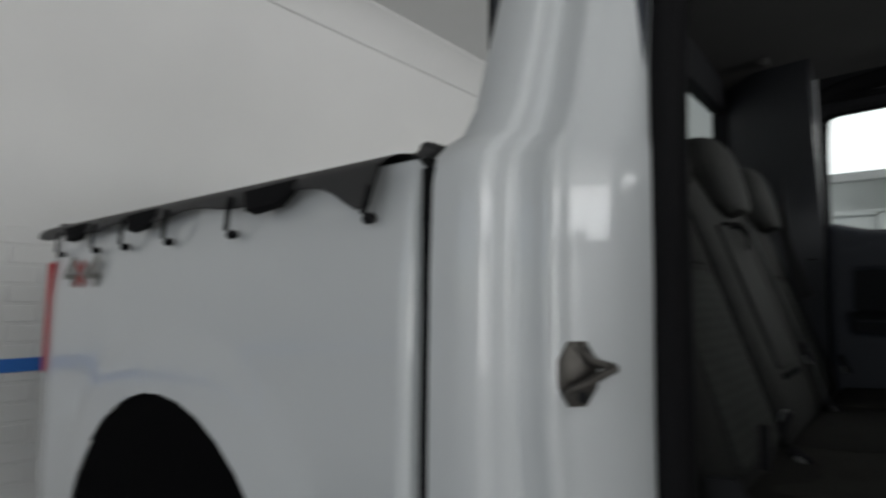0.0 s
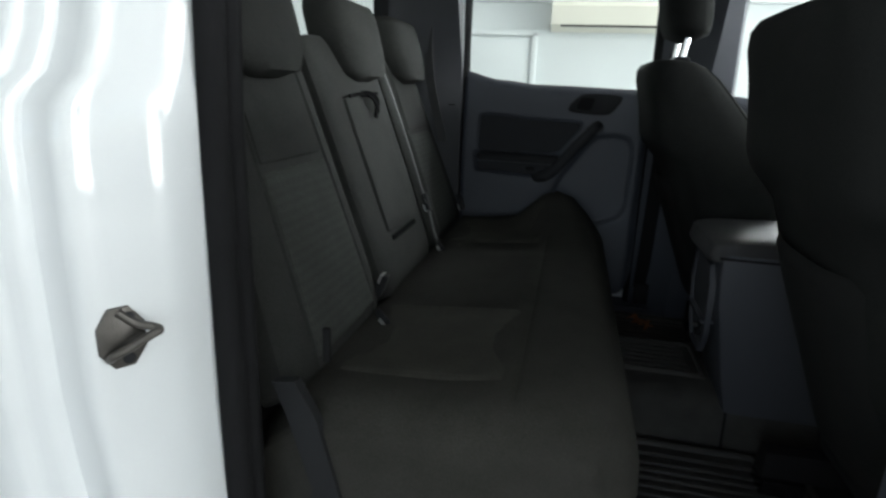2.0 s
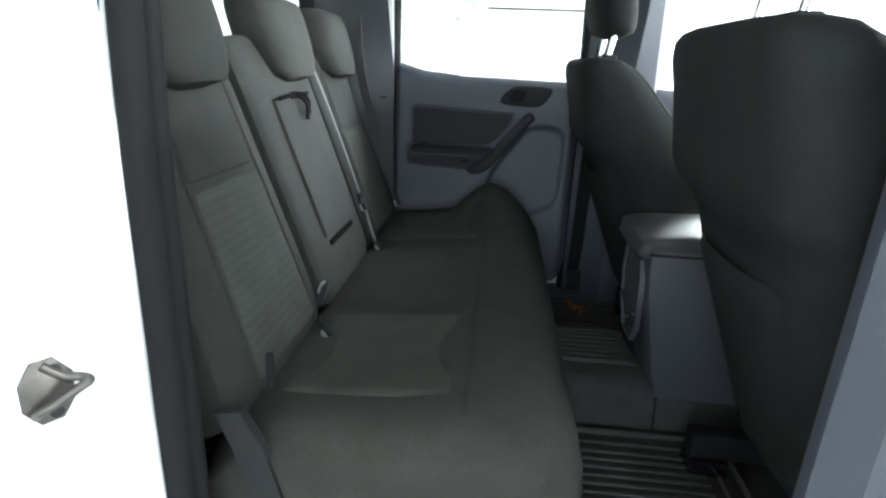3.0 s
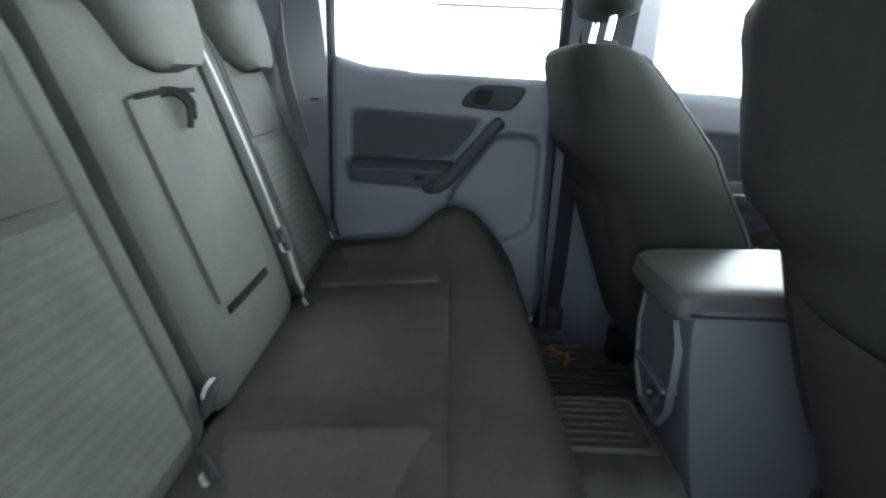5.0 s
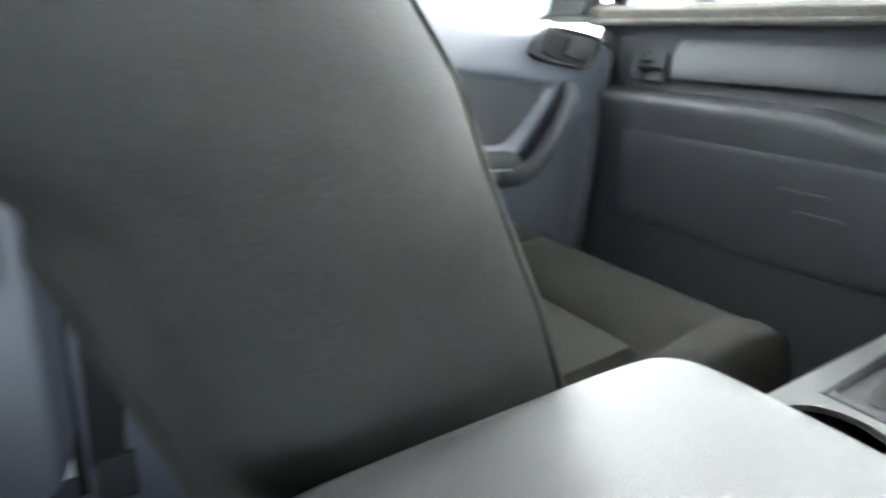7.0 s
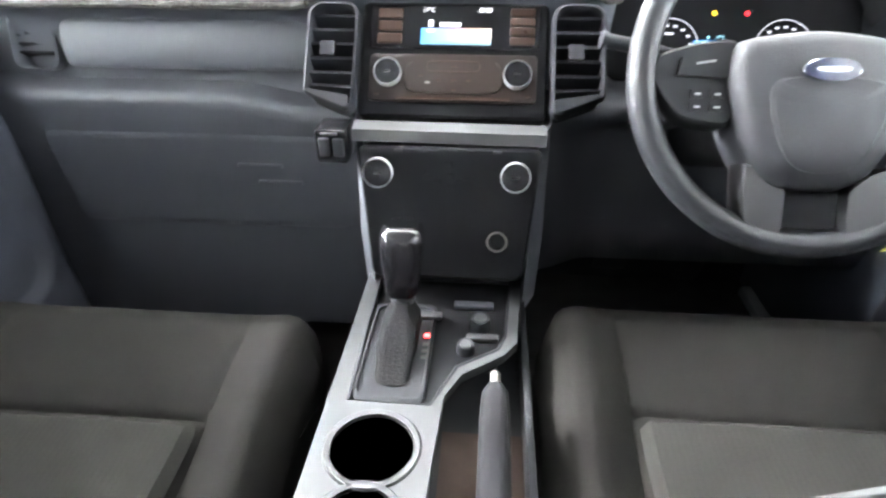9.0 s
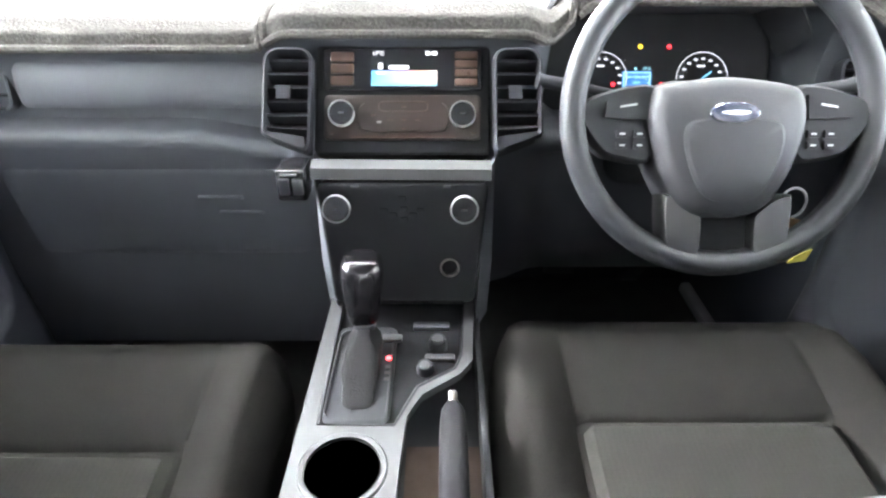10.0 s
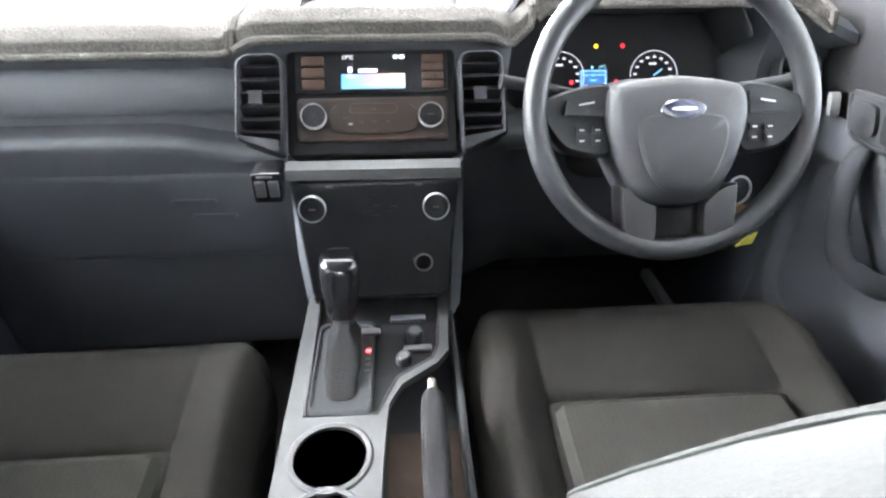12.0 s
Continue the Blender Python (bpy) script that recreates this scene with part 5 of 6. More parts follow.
part("stack_cheek", mirror_x(loft([[(-0.118, 1.52, 1.25), (-0.105, 1.50, 1.235), (-0.105, 1.60, 1.235), (-0.125, 1.62, 1.25)], [(-0.12, 1.51, 1.10), (-0.10, 1.47, 1.10), (-0.10, 1.62, 1.05), (-0.13, 1.66, 1.05)], [(-0.118, 1.52, 1.0), (-0.10, 1.50, 0.98), (-0.10, 1.66, 0.95), (-0.13, 1.68, 0.95)]])), DASH, stack, "grey stack side")
# black gloss radio face with its orange and warm reflections painted as colour
ORANGE_REFLECTION = shader("gloss_with_orange_reflection", (0.036, 0.020, 0.0145), 0.3, metal=0.2, spread=0.2, scale=30)
WARM_REFLECTION = shader("dark_gloss_with_warm_reflection", (0.014, 0.0092, 0.0075), 0.34, metal=0.1, spread=0.35, scale=16)
radio = part("radio_panel", plate(up_p, -0.106, 0.102, 0.030, 0.086, 0.0, 0.004, 0.004, 0.001), GLOSS, stack, "gloss black radio panel")
part("radio_surround", plate(up_p, -0.104, 0.100, -0.036, 0.024, 0.0, 0.003, 0.006, 0.001), WARM_REFLECTION, stack, "black control panel coloured with a warm reflection")
arch = [(-0.060, -0.026), (-0.060, 0.006), (-0.048, 0.016), (0.046, 0.016), (0.058, 0.006), (0.058, -0.026)]
part("phone_panel", loft([[up_p(u * q, v, n) for u, v in smooth_outline(arch, 2, 0.85)] for q, n in ((1.0, 0.003), (1.0, 0.0045), (0.985, 0.0052))]), WARM_REFLECTION, stack, "black phone key panel coloured with a warm reflection")
part("phone_slot", tube([up_p(u, v, 0.0052) for u, v in rounded(0.064, 0.013, 0.006, 4, -0.001, 0.0075)], 0.0006, 6, closed=True), ORANGE_REFLECTION, stack, "thin outline of a slim rounded key")
for u, v in ((-0.040, -0.004), (-0.032, -0.013), (-0.018, -0.010), (0.0, -0.010), (0.018, -0.010), (0.0, 0.0075), (0.0, -0.022)):
    part("phone_key", plate(up_p, u - 0.003, u + 0.003, v - 0.0012, v + 0.0012, 0.005, 0.0058, 0.0008), RING if u == -0.032 else ORANGE_REFLECTION, stack)
part("phone_bar", plate(up_p, -0.070, 0.068, -0.034, -0.031, 0.003, 0.005, 0.001), ORANGE_REFLECTION, stack, "thin line of painted orange reflection")
for u in (-0.094, 0.090):
    part("corner_mark", plate(up_p, u - 0.003, u + 0.003, -0.029, -0.0265, 0.003, 0.004, 0.0008), ORANGE_REFLECTION, stack)
for k in range(3):
    part("radio_key", plate(up_p, -0.096, -0.066, 0.036 + k * 0.016, 0.049 + k * 0.016, 0.004, 0.0065, 0.002, 0.0008), ORANGE_REFLECTION, radio, "black radio key coloured with an orange reflection")
for k in range(4):
    part("radio_key", plate(up_p, 0.066, 0.096, 0.0355 + k * 0.0122, 0.0455 + k * 0.0122, 0.004, 0.0065, 0.002, 0.0008), ORANGE_REFLECTION, radio, "black radio key coloured with an orange reflection")
screen = part("radio_screen", plate(up_p, -0.045, 0.045, 0.034, 0.085, 0.004, 0.0048, 0.001), GLOSS, radio, "lit radio display")
# lit band of the display: blue at one end to pale orange at the other
band_mat = bpy.data.materials.new("display_band")
band_mat.use_nodes = True
nn, ll = band_mat.node_tree.nodes, band_mat.node_tree.links
tcn, sep, rmp = nn.new("ShaderNodeTexCoord"), nn.new("ShaderNodeSeparateXYZ"), nn.new("ShaderNodeValToRGB")
ll.new(tcn.outputs["Generated"], sep.inputs[0])
ll.new(sep.outputs[0], rmp.inputs[0])
els = rmp.color_ramp.elements
els[0].color, els[1].color = (0.05, 0.38, 0.80, 1), (0.98, 0.90, 0.84, 1)
e = els.new(0.45)
e.color = (0.35, 0.30, 0.62, 1)
e = els.new(0.72)
e.color = (0.85, 0.50, 0.34, 1)
ll.new(rmp.outputs[0], nn["Principled BSDF"].inputs["Emission Color"])
nn["Principled BSDF"].inputs["Emission Strength"].default_value = 0.075
nn["Principled BSDF"].inputs["Base Color"].default_value = (0.02, 0.02, 0.02, 1)
part("display_band", plate(up_p, -0.043, 0.043, 0.0355, 0.056, 0.0048, 0.0053, 0.0005), band_mat, screen, "blue to orange lit band")
part("display_line", plate(up_p, -0.043, 0.043, 0.0355, 0.039, 0.0053, 0.0057, 0.0003), glow("display_cyan", (0.25, 0.7, 0.95), 0.055), screen)
LIT = glow("display_white", (0.9, 0.95, 1.0), 0.09)


def writing(name, text, p, u, v, n, size, material, parent, label=""):
    """Lettering in the built-in face, laid on the leaning face p."""
    cu = bpy.data.curves.new(name, "FONT")
    cu.body, cu.size, cu.extrude = text, size, 0.0002
    ob = bpy.data.objects.new(name, cu)
    me = bpy.data.meshes.new_from_object(ob)
    bm = bmesh.new()
    bm.from_mesh(me)
    bpy.data.objects.remove(ob)
    bpy.data.meshes.remove(me)
    for vt in bm.verts:
        vt.co = p(u + vt.co.x, v + vt.co.y, n + vt.co.z)
    return part(name, bm, material, parent, label)


writing("display_text", "17°C", up_p, -0.042, 0.0765, 0.0052, 0.0075, LIT, screen, "white temperature on the display")
for u0, u1, v0, v1 in ((0.028, 0.0335, 0.077, 0.082), (0.0345, 0.0355, 0.0775, 0.0815), (0.0365, 0.043, 0.077, 0.082), (-0.020, 0.006, 0.058, 0.063), (-0.034, -0.028, 0.058, 0.066), (-0.036, -0.026, 0.051, 0.054)):
    part("display_text", plate(up_p, u0, u1, v0, v1, 0.0048, 0.0054, 0.0004), LIT, screen, "white display writing")


def knob(p, u, v, r, ring):
    nrm = (p(0, 0, 1) - p(0, 0, 0)).normalized()
    at = p(u, v, 0.004)
    kb = part("knob", lathe([(r * 0.94, 0), (r * 0.94, 0.012), (r * 0.90, 0.0155), (0.0, 0.0155)], at, nrm, 28), GLOSS, stack, "round black knob")
    part("knob_ring", lathe([(r * 0.98, 0.006), (r, 0.010), (r, 0.014), (r * 0.985, 0.0165), (r * 0.95, 0.0165), (r * 0.945, 0.010), (r * 0.98, 0.006)], at, nrm, 32), ring, kb, "bright ring")
    part("knob_mark", loft([[at + nrm * n + Vector((a, 0, 0)) + nrm.cross(Vector((1, 0, 0))) * b for a, b in ((-0.004, -0.001), (0.004, -0.001), (0.004, 0.001), (-0.004, 0.001))] for n in (0.0153, 0.0159)]), SILVER, kb)
    return kb


knob(up_p, -0.0795, -0.005, 0.0168, RING)
knob(up_p, 0.0760, -0.006, 0.0168, RING)
lower = part("climate_panel", plate(lambda u, v, n: lo_p(u * (1 + 0.9 * (v - 0.03)), v, n), -0.112, 0.110, -0.135, 0.030, -0.07, 0.0, 0.01, 0.003), PIANO, dash, "black climate control panel")
part("stack_strip", loft([[(-0.118, 1.516, 1.252), (-0.118, 1.500, 1.246), (-0.118, 1.497, 1.232), (-0.118, 1.52, 1.225)], [(0.113, 1.516, 1.250), (0.113, 1.500, 1.244), (0.113, 1.497, 1.230), (0.113, 1.52, 1.223)]]), SILVER, dash, "satin silver cross strip")
knob(lo_p, -0.084, 0.0, 0.0178, RING)
knob(lo_p, 0.078, -0.001, 0.0178, RING)
for u, v in ((-0.026, -0.006), (-0.002, 0.010), (0.0, -0.004), (0.0, -0.018), (0.022, -0.006), (0.012, -0.012), (-0.014, -0.012)):
    part("climate_key", plate(lo_p, u - 0.005, u + 0.005, v - 0.003, v + 0.003, 0.0, 0.0012, 0.0015, 0.0004), PIANO, lower)
for u in (-0.062, 0.056):
    part("climate_mark", plate(lo_p, u - 0.005, u + 0.005, 0.024, 0.027, 0.0, 0.0012, 0.0006), SILVER, lower)
sk = part("power_socket", lathe([(0.0, 0.0), (0.0125, 0.0), (0.0125, 0.003), (0.010, 0.005), (0.008, -0.004), (0.0, -0.004)], lo_p(0.060, -0.083, 0.0), LN, 22), RUBBER, lower, "black power socket")
part("socket_ring", tube([lo_p(0.060 + 0.0118 * math.cos(a), -0.083 + 0.0118 * math.sin(a), 0.0045) for a in (math.pi * k / 12 for k in range(24))], 0.0013, 6, closed=True), STEEL, sk, "chrome ring")
sw = part("toggle_switch", box(-0.160, -0.122, 1.483, 1.53, 1.207, 1.250, 0.005), GLOSS, dash, "black add-on toggle switch")
for k in range(2):
    part("switch_rocker", box(-0.155 + k * 0.017, -0.142 + k * 0.017, 1.478, 1.486, 1.218, 1.240, 0.002), DARK, sw)
part("switch_highlight", box(-0.152, -0.132, 1.4815, 1.485, 1.2435, 1.2465, 0.001), SILVER, sw)
# tray on top of the dash
tray = part("dash_tray", prism(rounded(0.19, 0.10, 0.02, 4, 0.0, 1.89), "z", 1.402, 1.418, 0.004), GLOSS, dash, "black tray let into the dash top")
part("tray_rim", tube([(x * 1.28, 1.89 + (y - 1.89) * 1.35, 1.416) for x, y in rounded(0.19, 0.10, 0.03, 5, 0.0, 1.89)], 0.006, 8, closed=True), RUBBER, tray)

# instrument cluster behind the wheel
CU, CN = Vector((0, 0.43, 0.90)).normalized(), Vector((0, -0.90, 0.43)).normalized()
CO = Vector((0.372, 1.717, 1.311))
cl_p = lambda u, v, n=0.0: CO + Vector((u, 0, 0)) + CU * v + CN * n
clus = part("instrument_panel", plate(cl_p, -0.18, 0.18, -0.06, 0.12, -0.02, 0.0, 0.03, 0.004), RUBBER, dash, "black instrument cluster with lit dials")
hood = []
for i in range(25):
    u = -0.19 + 0.38 * i / 24
    k = 1 - abs(u / 0.19) ** 3.5
    a, b, c = cl_p(u, 0.02 + 0.115 * k, 0.0), cl_p(u, 0.03 + 0.125 * k, 0.085), cl_p(u, 0.045 + 0.13 * k, 0.08)
    hood.append([a, b, c, cl_p(u, 0.05 + 0.135 * k, -0.03)])
part("cluster_hood", loft(hood), DARK, clus, "black hood over the dials", 50)
DIAL = glow("dial_white", (0.85, 0.9, 1.0), 0.048)
for u, start, end in ((-0.080, -20, 200), (0.074, -10, 185)):
    rim = [cl_p(u + 0.039 * math.cos(radians(a)), -0.012 + 0.039 * math.sin(radians(a)), 0.006) for a in range(start, end + 1, 6)]
    dial = part("dial_rim", tube(rim, 0.0006, 6), DIAL, clus, "thin lit dial ring")
    for a in range(start + 8, end, 22):
        c, s = math.cos(radians(a)), math.sin(radians(a))
        o = cl_p(u + 0.030 * c, -0.012 + 0.030 * s, 0.003)
        part("dial_number", loft([[o + Vector((x, 0, 0)) + CU * y + CN * n for x, y in ((-0.0026, -0.0014), (0.0026, -0.0014), (0.0026, 0.0014), (-0.0026, 0.0014))] for n in (0, 0.001)]), DIAL, dial)
    part("dial_unit", plate(cl_p, u - 0.006, u + 0.006, 0.006, 0.009, 0.001, 0.002, 0.0005), DIAL, dial)
part("dial_needle", tube([cl_p(0.074, -0.012, 0.006), cl_p(0.088, -0.002, 0.006)], 0.0012, 6), glow("needle_blue", (0.2, 0.6, 0.9), 0.06), clus)
info = part("info_display", plate(cl_p, -0.046, -0.002, -0.030, -0.0005, 0.0, 0.002, 0.001), glow("info_blue", (0.01, 0.20, 0.60), 0.042), clus, "blue lit information display")
INFO = glow("info_text", (0.35, 0.85, 1.0), 0.07)
writing("info_text", "17°C", cl_p, -0.0165, 0.0012, 0.0024, 0.0062, INFO, info)
writing("info_text", "Rear right door", cl_p, -0.0425, -0.0105, 0.0024, 0.0058, INFO, info, "door warning on the display")
writing("info_text", "open", cl_p, -0.0305, -0.0185, 0.0024, 0.0058, INFO, info)
for u0, u1, v0, v1 in ((-0.028, -0.025, 0.001, 0.005), (-0.0445, -0.0035, -0.0285, -0.0275), (-0.0445, -0.0035, -0.003, -0.002), (-0.0445, -0.0435, -0.0285, -0.002), (-0.0045, -0.0035, -0.0285, -0.002)):
    part("info_text", plate(cl_p, u0, u1, v0, v1, 0.002, 0.0026, 0.0003), INFO, info)
for u, v, col in ((-0.020, 0.036, (1.0, 0.62, 0.03)), (0.024, 0.036, (1.0, 0.03, 0.04)), (0.014, -0.020, (1.0, 0.03, 0.04)), (-0.060, -0.020, (1.0, 0.03, 0.05))):
    part("warning_lamp", lathe([(0, 0), (0.0034, 0), (0.003, 0.0015), (0, 0.0015)], cl_p(u, v, 0.001), CN, 12), glow("warning_%d" % int(1000 * (u + 1)), col, 0.11), clus, "lit warning lamp")
part("dial_red_arc", tube([cl_p(-0.075 + 0.043 * math.cos(radians(a)), -0.012 + 0.043 * math.sin(radians(a)), 0.008) for a in range(-50, -18, 6)], 0.002, 6), glow("arc_red", (1.0, 0.12, 0.03), 0.1), clus)

# steering column and wheel
INSERT2 = shader("wheel_pad_plastic", (0.0175, 0.0183, 0.0206), 0.55, spread=0.12, scale=8, grain=0.3, grain_scale=800, fine=0.15, spec=0.35)
WC, WU, WN = Vector((0.3765, 1.478, 1.325)), Vector((0, 0.434, 0.901)), Vector((0, -0.901, 0.434))
wp = lambda u, v, n=0.0: WC + Vector((u, 0, 0)) + WU * v + WN * n
col = part("column_shroud", loft([[wp(u * k, -0.01 + v * k, n) for u, v in rounded(0.12, 0.13, 0.04, 4)] for k, n in ((0.8, -0.05), (1.0, -0.10), (1.1, -0.22), (1.1, -0.3))]), DARK, dash, "black steering column shroud")
for s, v0 in ((-1, 0.035), (1, 0.03)):
    st = [wp(s * 0.06, v0 - 0.01, -0.10), wp(s * 0.13, v0 + 0.005, -0.085), wp(s * 0.205, v0 + 0.016, -0.075)]
    part("column_stalk", tube(curve(st, 5), [0.007] * 6 + [0.0085] * 4 + [0.011], 10), DARK, col, "black column stalk")
key = part("ignition_key", lathe([(0, 0), (0.016, 0), (0.016, 0.012), (0.006, 0.014), (0.006, 0.03), (0, 0.03)], wp(0.085, -0.075, -0.10), (0.6, -0.7, 0.1), 18), CHROME, col, "ignition lock with key")
bunch = thing("key_bunch", (0.478, 1.452, 1.16), "steel key ring with brown and yellow card tags", "keys", shift=FWD)
part("key_ring", tube([Vector((0.478, 1.452, 1.222)) + Vector((0.016 * math.cos(a), 0.004 * math.sin(a), 0.018 * math.sin(a))) for a in (2 * math.pi * k / 20 for k in range(20))], 0.0018, 6, closed=True), RING, bunch, "thin steel key ring")
TAG = shader("kraft_card", (0.34, 0.22, 0.11), 0.85, spread=0.15, scale=40)
part("key_tag", loft([[Vector((0.478, 1.446, 1.205)) + d for d in (Vector((0, 0, 0)), Vector((0.04, 0.006, -0.012)), Vector((0.034, 0.008, -0.045)), Vector((-0.008, 0.002, -0.036)))], [Vector((0.478, 1.444, 1.205)) + d for d in (Vector((0, 0, 0)), Vector((0.04, 0.006, -0.012)), Vector((0.034, 0.008, -0.045)), Vector((-0.008, 0.002, -0.036)))]]), TAG, bunch, "brown card key tag")
YEL = shader("yellow_card", (0.34, 0.30, 0.05), 0.7, spread=0.1, scale=50)
part("yellow_tag", loft([[Vector((0.507, 1.455 + t, 1.143)) + d for d in (Vector((0.002, 0, 0)), Vector((0.024, 0.004, 0.008)), Vector((0.022, 0.006, -0.012)), Vector((-0.006, 0.0, -0.012)))] for t in (0, 0.0015)]), YEL, bunch, "yellow service tag")

whl = thing("steering_wheel", WC, "black leather-rimmed steering wheel with dark satin lower spokes", "steering wheel", shift=FWD)
rim = [wp(0.1755 * math.cos(a), 0.1755 * math.sin(a)) for a in (2 * math.pi * k / 72 for k in range(72))]
part("wheel_rim", tube(rim, 0.0152, 14, closed=True), LEATHER, whl, "grey-black leather rim", 60)
outline = [(-0.060, 0.040), (0.0, 0.047), (0.060, 0.040), (0.086, 0.034), (0.095, 0.012), (0.092, -0.02), (0.078, -0.065), (0.058, -0.100), (0.030, -0.115), (-0.024, -0.115), (-0.05, -0.100), (-0.07, -0.065), (-0.084, -0.02), (-0.088, 0.012), (-0.080, 0.034)]
outline = smooth_outline(outline, 2)
rings = [[wp(-0.003 + (u - 0.003) * k, -0.036 + (v + 0.03) * k, n) for u, v in outline] for k, n in ((1.0, -0.045), (1.0, 0.004), (0.98, 0.016), (0.92, 0.025), (0.80, 0.031), (0.55, 0.035), (0.25, 0.037))]
padp = part("airbag_pad", loft(rings), INSERT2, whl, "dark grey airbag pad", 50)
inner = [(u * 0.62 - 0.005, -0.051 + (v + 0.03) * 0.60) for u, v in outline]
part("pad_inset", loft([[wp(u, v, 0.028) for u, v in inner], [wp(u, v, 0.0345) for u, v in inner], [wp(u * 0.93, -0.045 + (v + 0.045) * 0.92, 0.0372) for u, v in inner], [wp(u * 0.5, -0.045 + (v + 0.045) * 0.5, 0.0385) for u, v in inner]]), INSERT2, padp, "smooth pad centre", 30)
NAVY = shader("navy_enamel", (0.004, 0.008, 0.032), 0.2, spread=0.05, coat=0.5)
oval = lambda k, n: [wp(-0.007 + 0.0275 * k * math.cos(a), -0.004 + 0.0115 * k * math.sin(a), n) for a in (2 * math.pi * i / 36 for i in range(36))]
bd = part("wheel_badge", loft([oval(1.0, 0.030), oval(1.0, 0.0405), oval(0.9, 0.042), oval(0.8, 0.0418)]), CHROME, padp, "oval blue and chrome badge")
part("badge_field", loft([oval(0.94, 0.040), oval(0.94, 0.0430), oval(0.6, 0.0434)]), NAVY, bd, "blue badge field")
part("badge_bar", loft([[wp(-0.007 + 0.016 * math.cos(a), -0.004 + 0.0022 * math.sin(a), n) for a in (2 * math.pi * i / 24 for i in range(24))] for n in (0.043, 0.0440)]), CHROME, bd, "plain silver bar")
for s in (-1, 1):
    o = [(s * 0.080, 0.034), (s * 0.118, 0.030), (s * 0.165, 0.016), (s * 0.168, -0.012), (s * 0.140, -0.050), (s * 0.085, -0.060), (s * 0.07, -0.02)]
    o = smooth_outline(o, 2, 0.85)
    sp = part("spoke", loft([[wp(u, v, n) for u, v in o] for n in (-0.03, 0.002)] + [[wp(s * 0.118 + (u - s * 0.118) * 0.92, -0.005 + (v + 0.005) * 0.9, 0.008) for u, v in o]]), DARK, whl, "black spoke with switches", 40)
    part("spoke_switch", loft([[wp(u, v, n) for u, v in ((s * 0.09, 0.020), (s * 0.138, 0.012), (s * 0.142, -0.006), (s * 0.092, -0.008))] for n in (0.006, 0.013)]), DARK, sp, "black rocker switch")
    part("switch_line", loft([[wp(u, v, n) for u, v in ((s * 0.105, 0.010), (s * 0.124, 0.007), (s * 0.124, 0.005), (s * 0.105, 0.008))] for n in (0.013, 0.0136)]), RING, sp)
    for k in range(4):
        u, v = s * (0.100 + 0.020 * (k % 2)), -0.024 - 0.013 * (k // 2)
        part("spoke_key", loft([[wp(u + a, v + b, n) for a, b in ((-0.007, -0.004), (0.007, -0.004), (0.007, 0.004), (-0.007, 0.004))] for n in (0.006, 0.011)]), DARK, sp, "small switch key")
        part("key_mark", loft([[wp(u + a, v + b, n) for a, b in ((-0.003, -0.001), (0.003, -0.001), (0.003, 0.001), (-0.003, 0.001))] for n in (0.011, 0.0114)]), RING, sp)
    c0 = 0.006
    o = [(c0 + s * 0.078, -0.090), (c0 + s * 0.074, -0.158), (c0 + s * 0.030, -0.172), (c0 + s * 0.028, -0.118), (c0 + s * 0.05, -0.100)]
    o = smooth_outline(o, 2, 0.88)
    part("lower_spoke", loft([[wp(u, v, n) for u, v in o] for n in (-0.02, 0.006)] + [[wp(c0 + s * 0.05 + (u - c0 - s * 0.05) * 0.86, -0.13 + (v + 0.13) * 0.92, 0.012) for u, v in o]]), SPOKE, whl, "dark satin lower spoke", 40)
part("spoke_centre", loft([[wp(u, v, n) for u, v in ((-0.028, -0.10), (0.040, -0.10), (0.040, -0.172), (-0.028, -0.172))] for n in (-0.03, -0.002)]), RUBBER, whl)

# ---- console ----
LIDVINYL = shader("grey_armrest_vinyl", (0.042, 0.0425, 0.0445), 0.45, spread=0.06, scale=6, grain=0.4, grain_scale=1200, spec=0.25)
# the door trim plastic darkened, shade on the console put into its colour
CONSOLE = shader("shaded_console_plastic", (0.043, 0.047, 0.057), 0.52, spread=0.08, scale=5, grain=0.35, grain_scale=700, fine=0.16, spec=0.35)
con = thing("centre_console", (0, 1.2, 0.785), "blue-grey centre console with silver tray, lever and armrest box", "console", shift=FWD)
rings = []
for z, yb, w in ((0.715, 0.935, 0.099), (0.76, 0.925, 0.100), (0.80, 0.915, 0.102), (0.88, 0.900, 0.107), (0.96, 0.885, 0.111), (1.03, 0.878, 0.110), (1.072, 0.880, 0.106)):
    rings.append([(cx, cy, z) for cx, cy in [(w - 0.018, yb - FWD), (w - 0.005, yb + 0.005 - FWD), (w, yb + 0.02 - FWD), (w, 1.10), (-w, 1.10), (-w, yb + 0.02 - FWD), (-w + 0.005, yb + 0.005 - FWD), (-w + 0.018, yb - FWD)]])
box_body = part("console_box", loft(rings), CONSOLE, con, "blue-grey console box", 30)
lidp = lambda u, v, w: Vector((-0.013 + u * 0.118, 0.938 + v * 0.157, 1.068 + w + 0.005 * v))
part("lid_gap", box(-0.1075, 0.1075, 0.806, 1.09, 1.062, 1.067, 0.001), RUBBER, con, "dark gap under the lid")
part("armrest_lid", pad(lidp, 0.044, 28, 28, 5.5, 0.06), LIDVINYL, con, "grey armrest lid")
# rear face cubby: framed hollow with a dark well
cub = [(-0.078, 1.035), (0.060, 1.035), (0.082, 0.995), (0.070, 0.88), (0.03, 0.83), (-0.05, 0.83), (-0.085, 0.88), (-0.095, 0.97)]
yf = lambda z: 0.878 - FWD + 0.05 * max(0, (1.0 - z)) ** 1.0 * 1.0
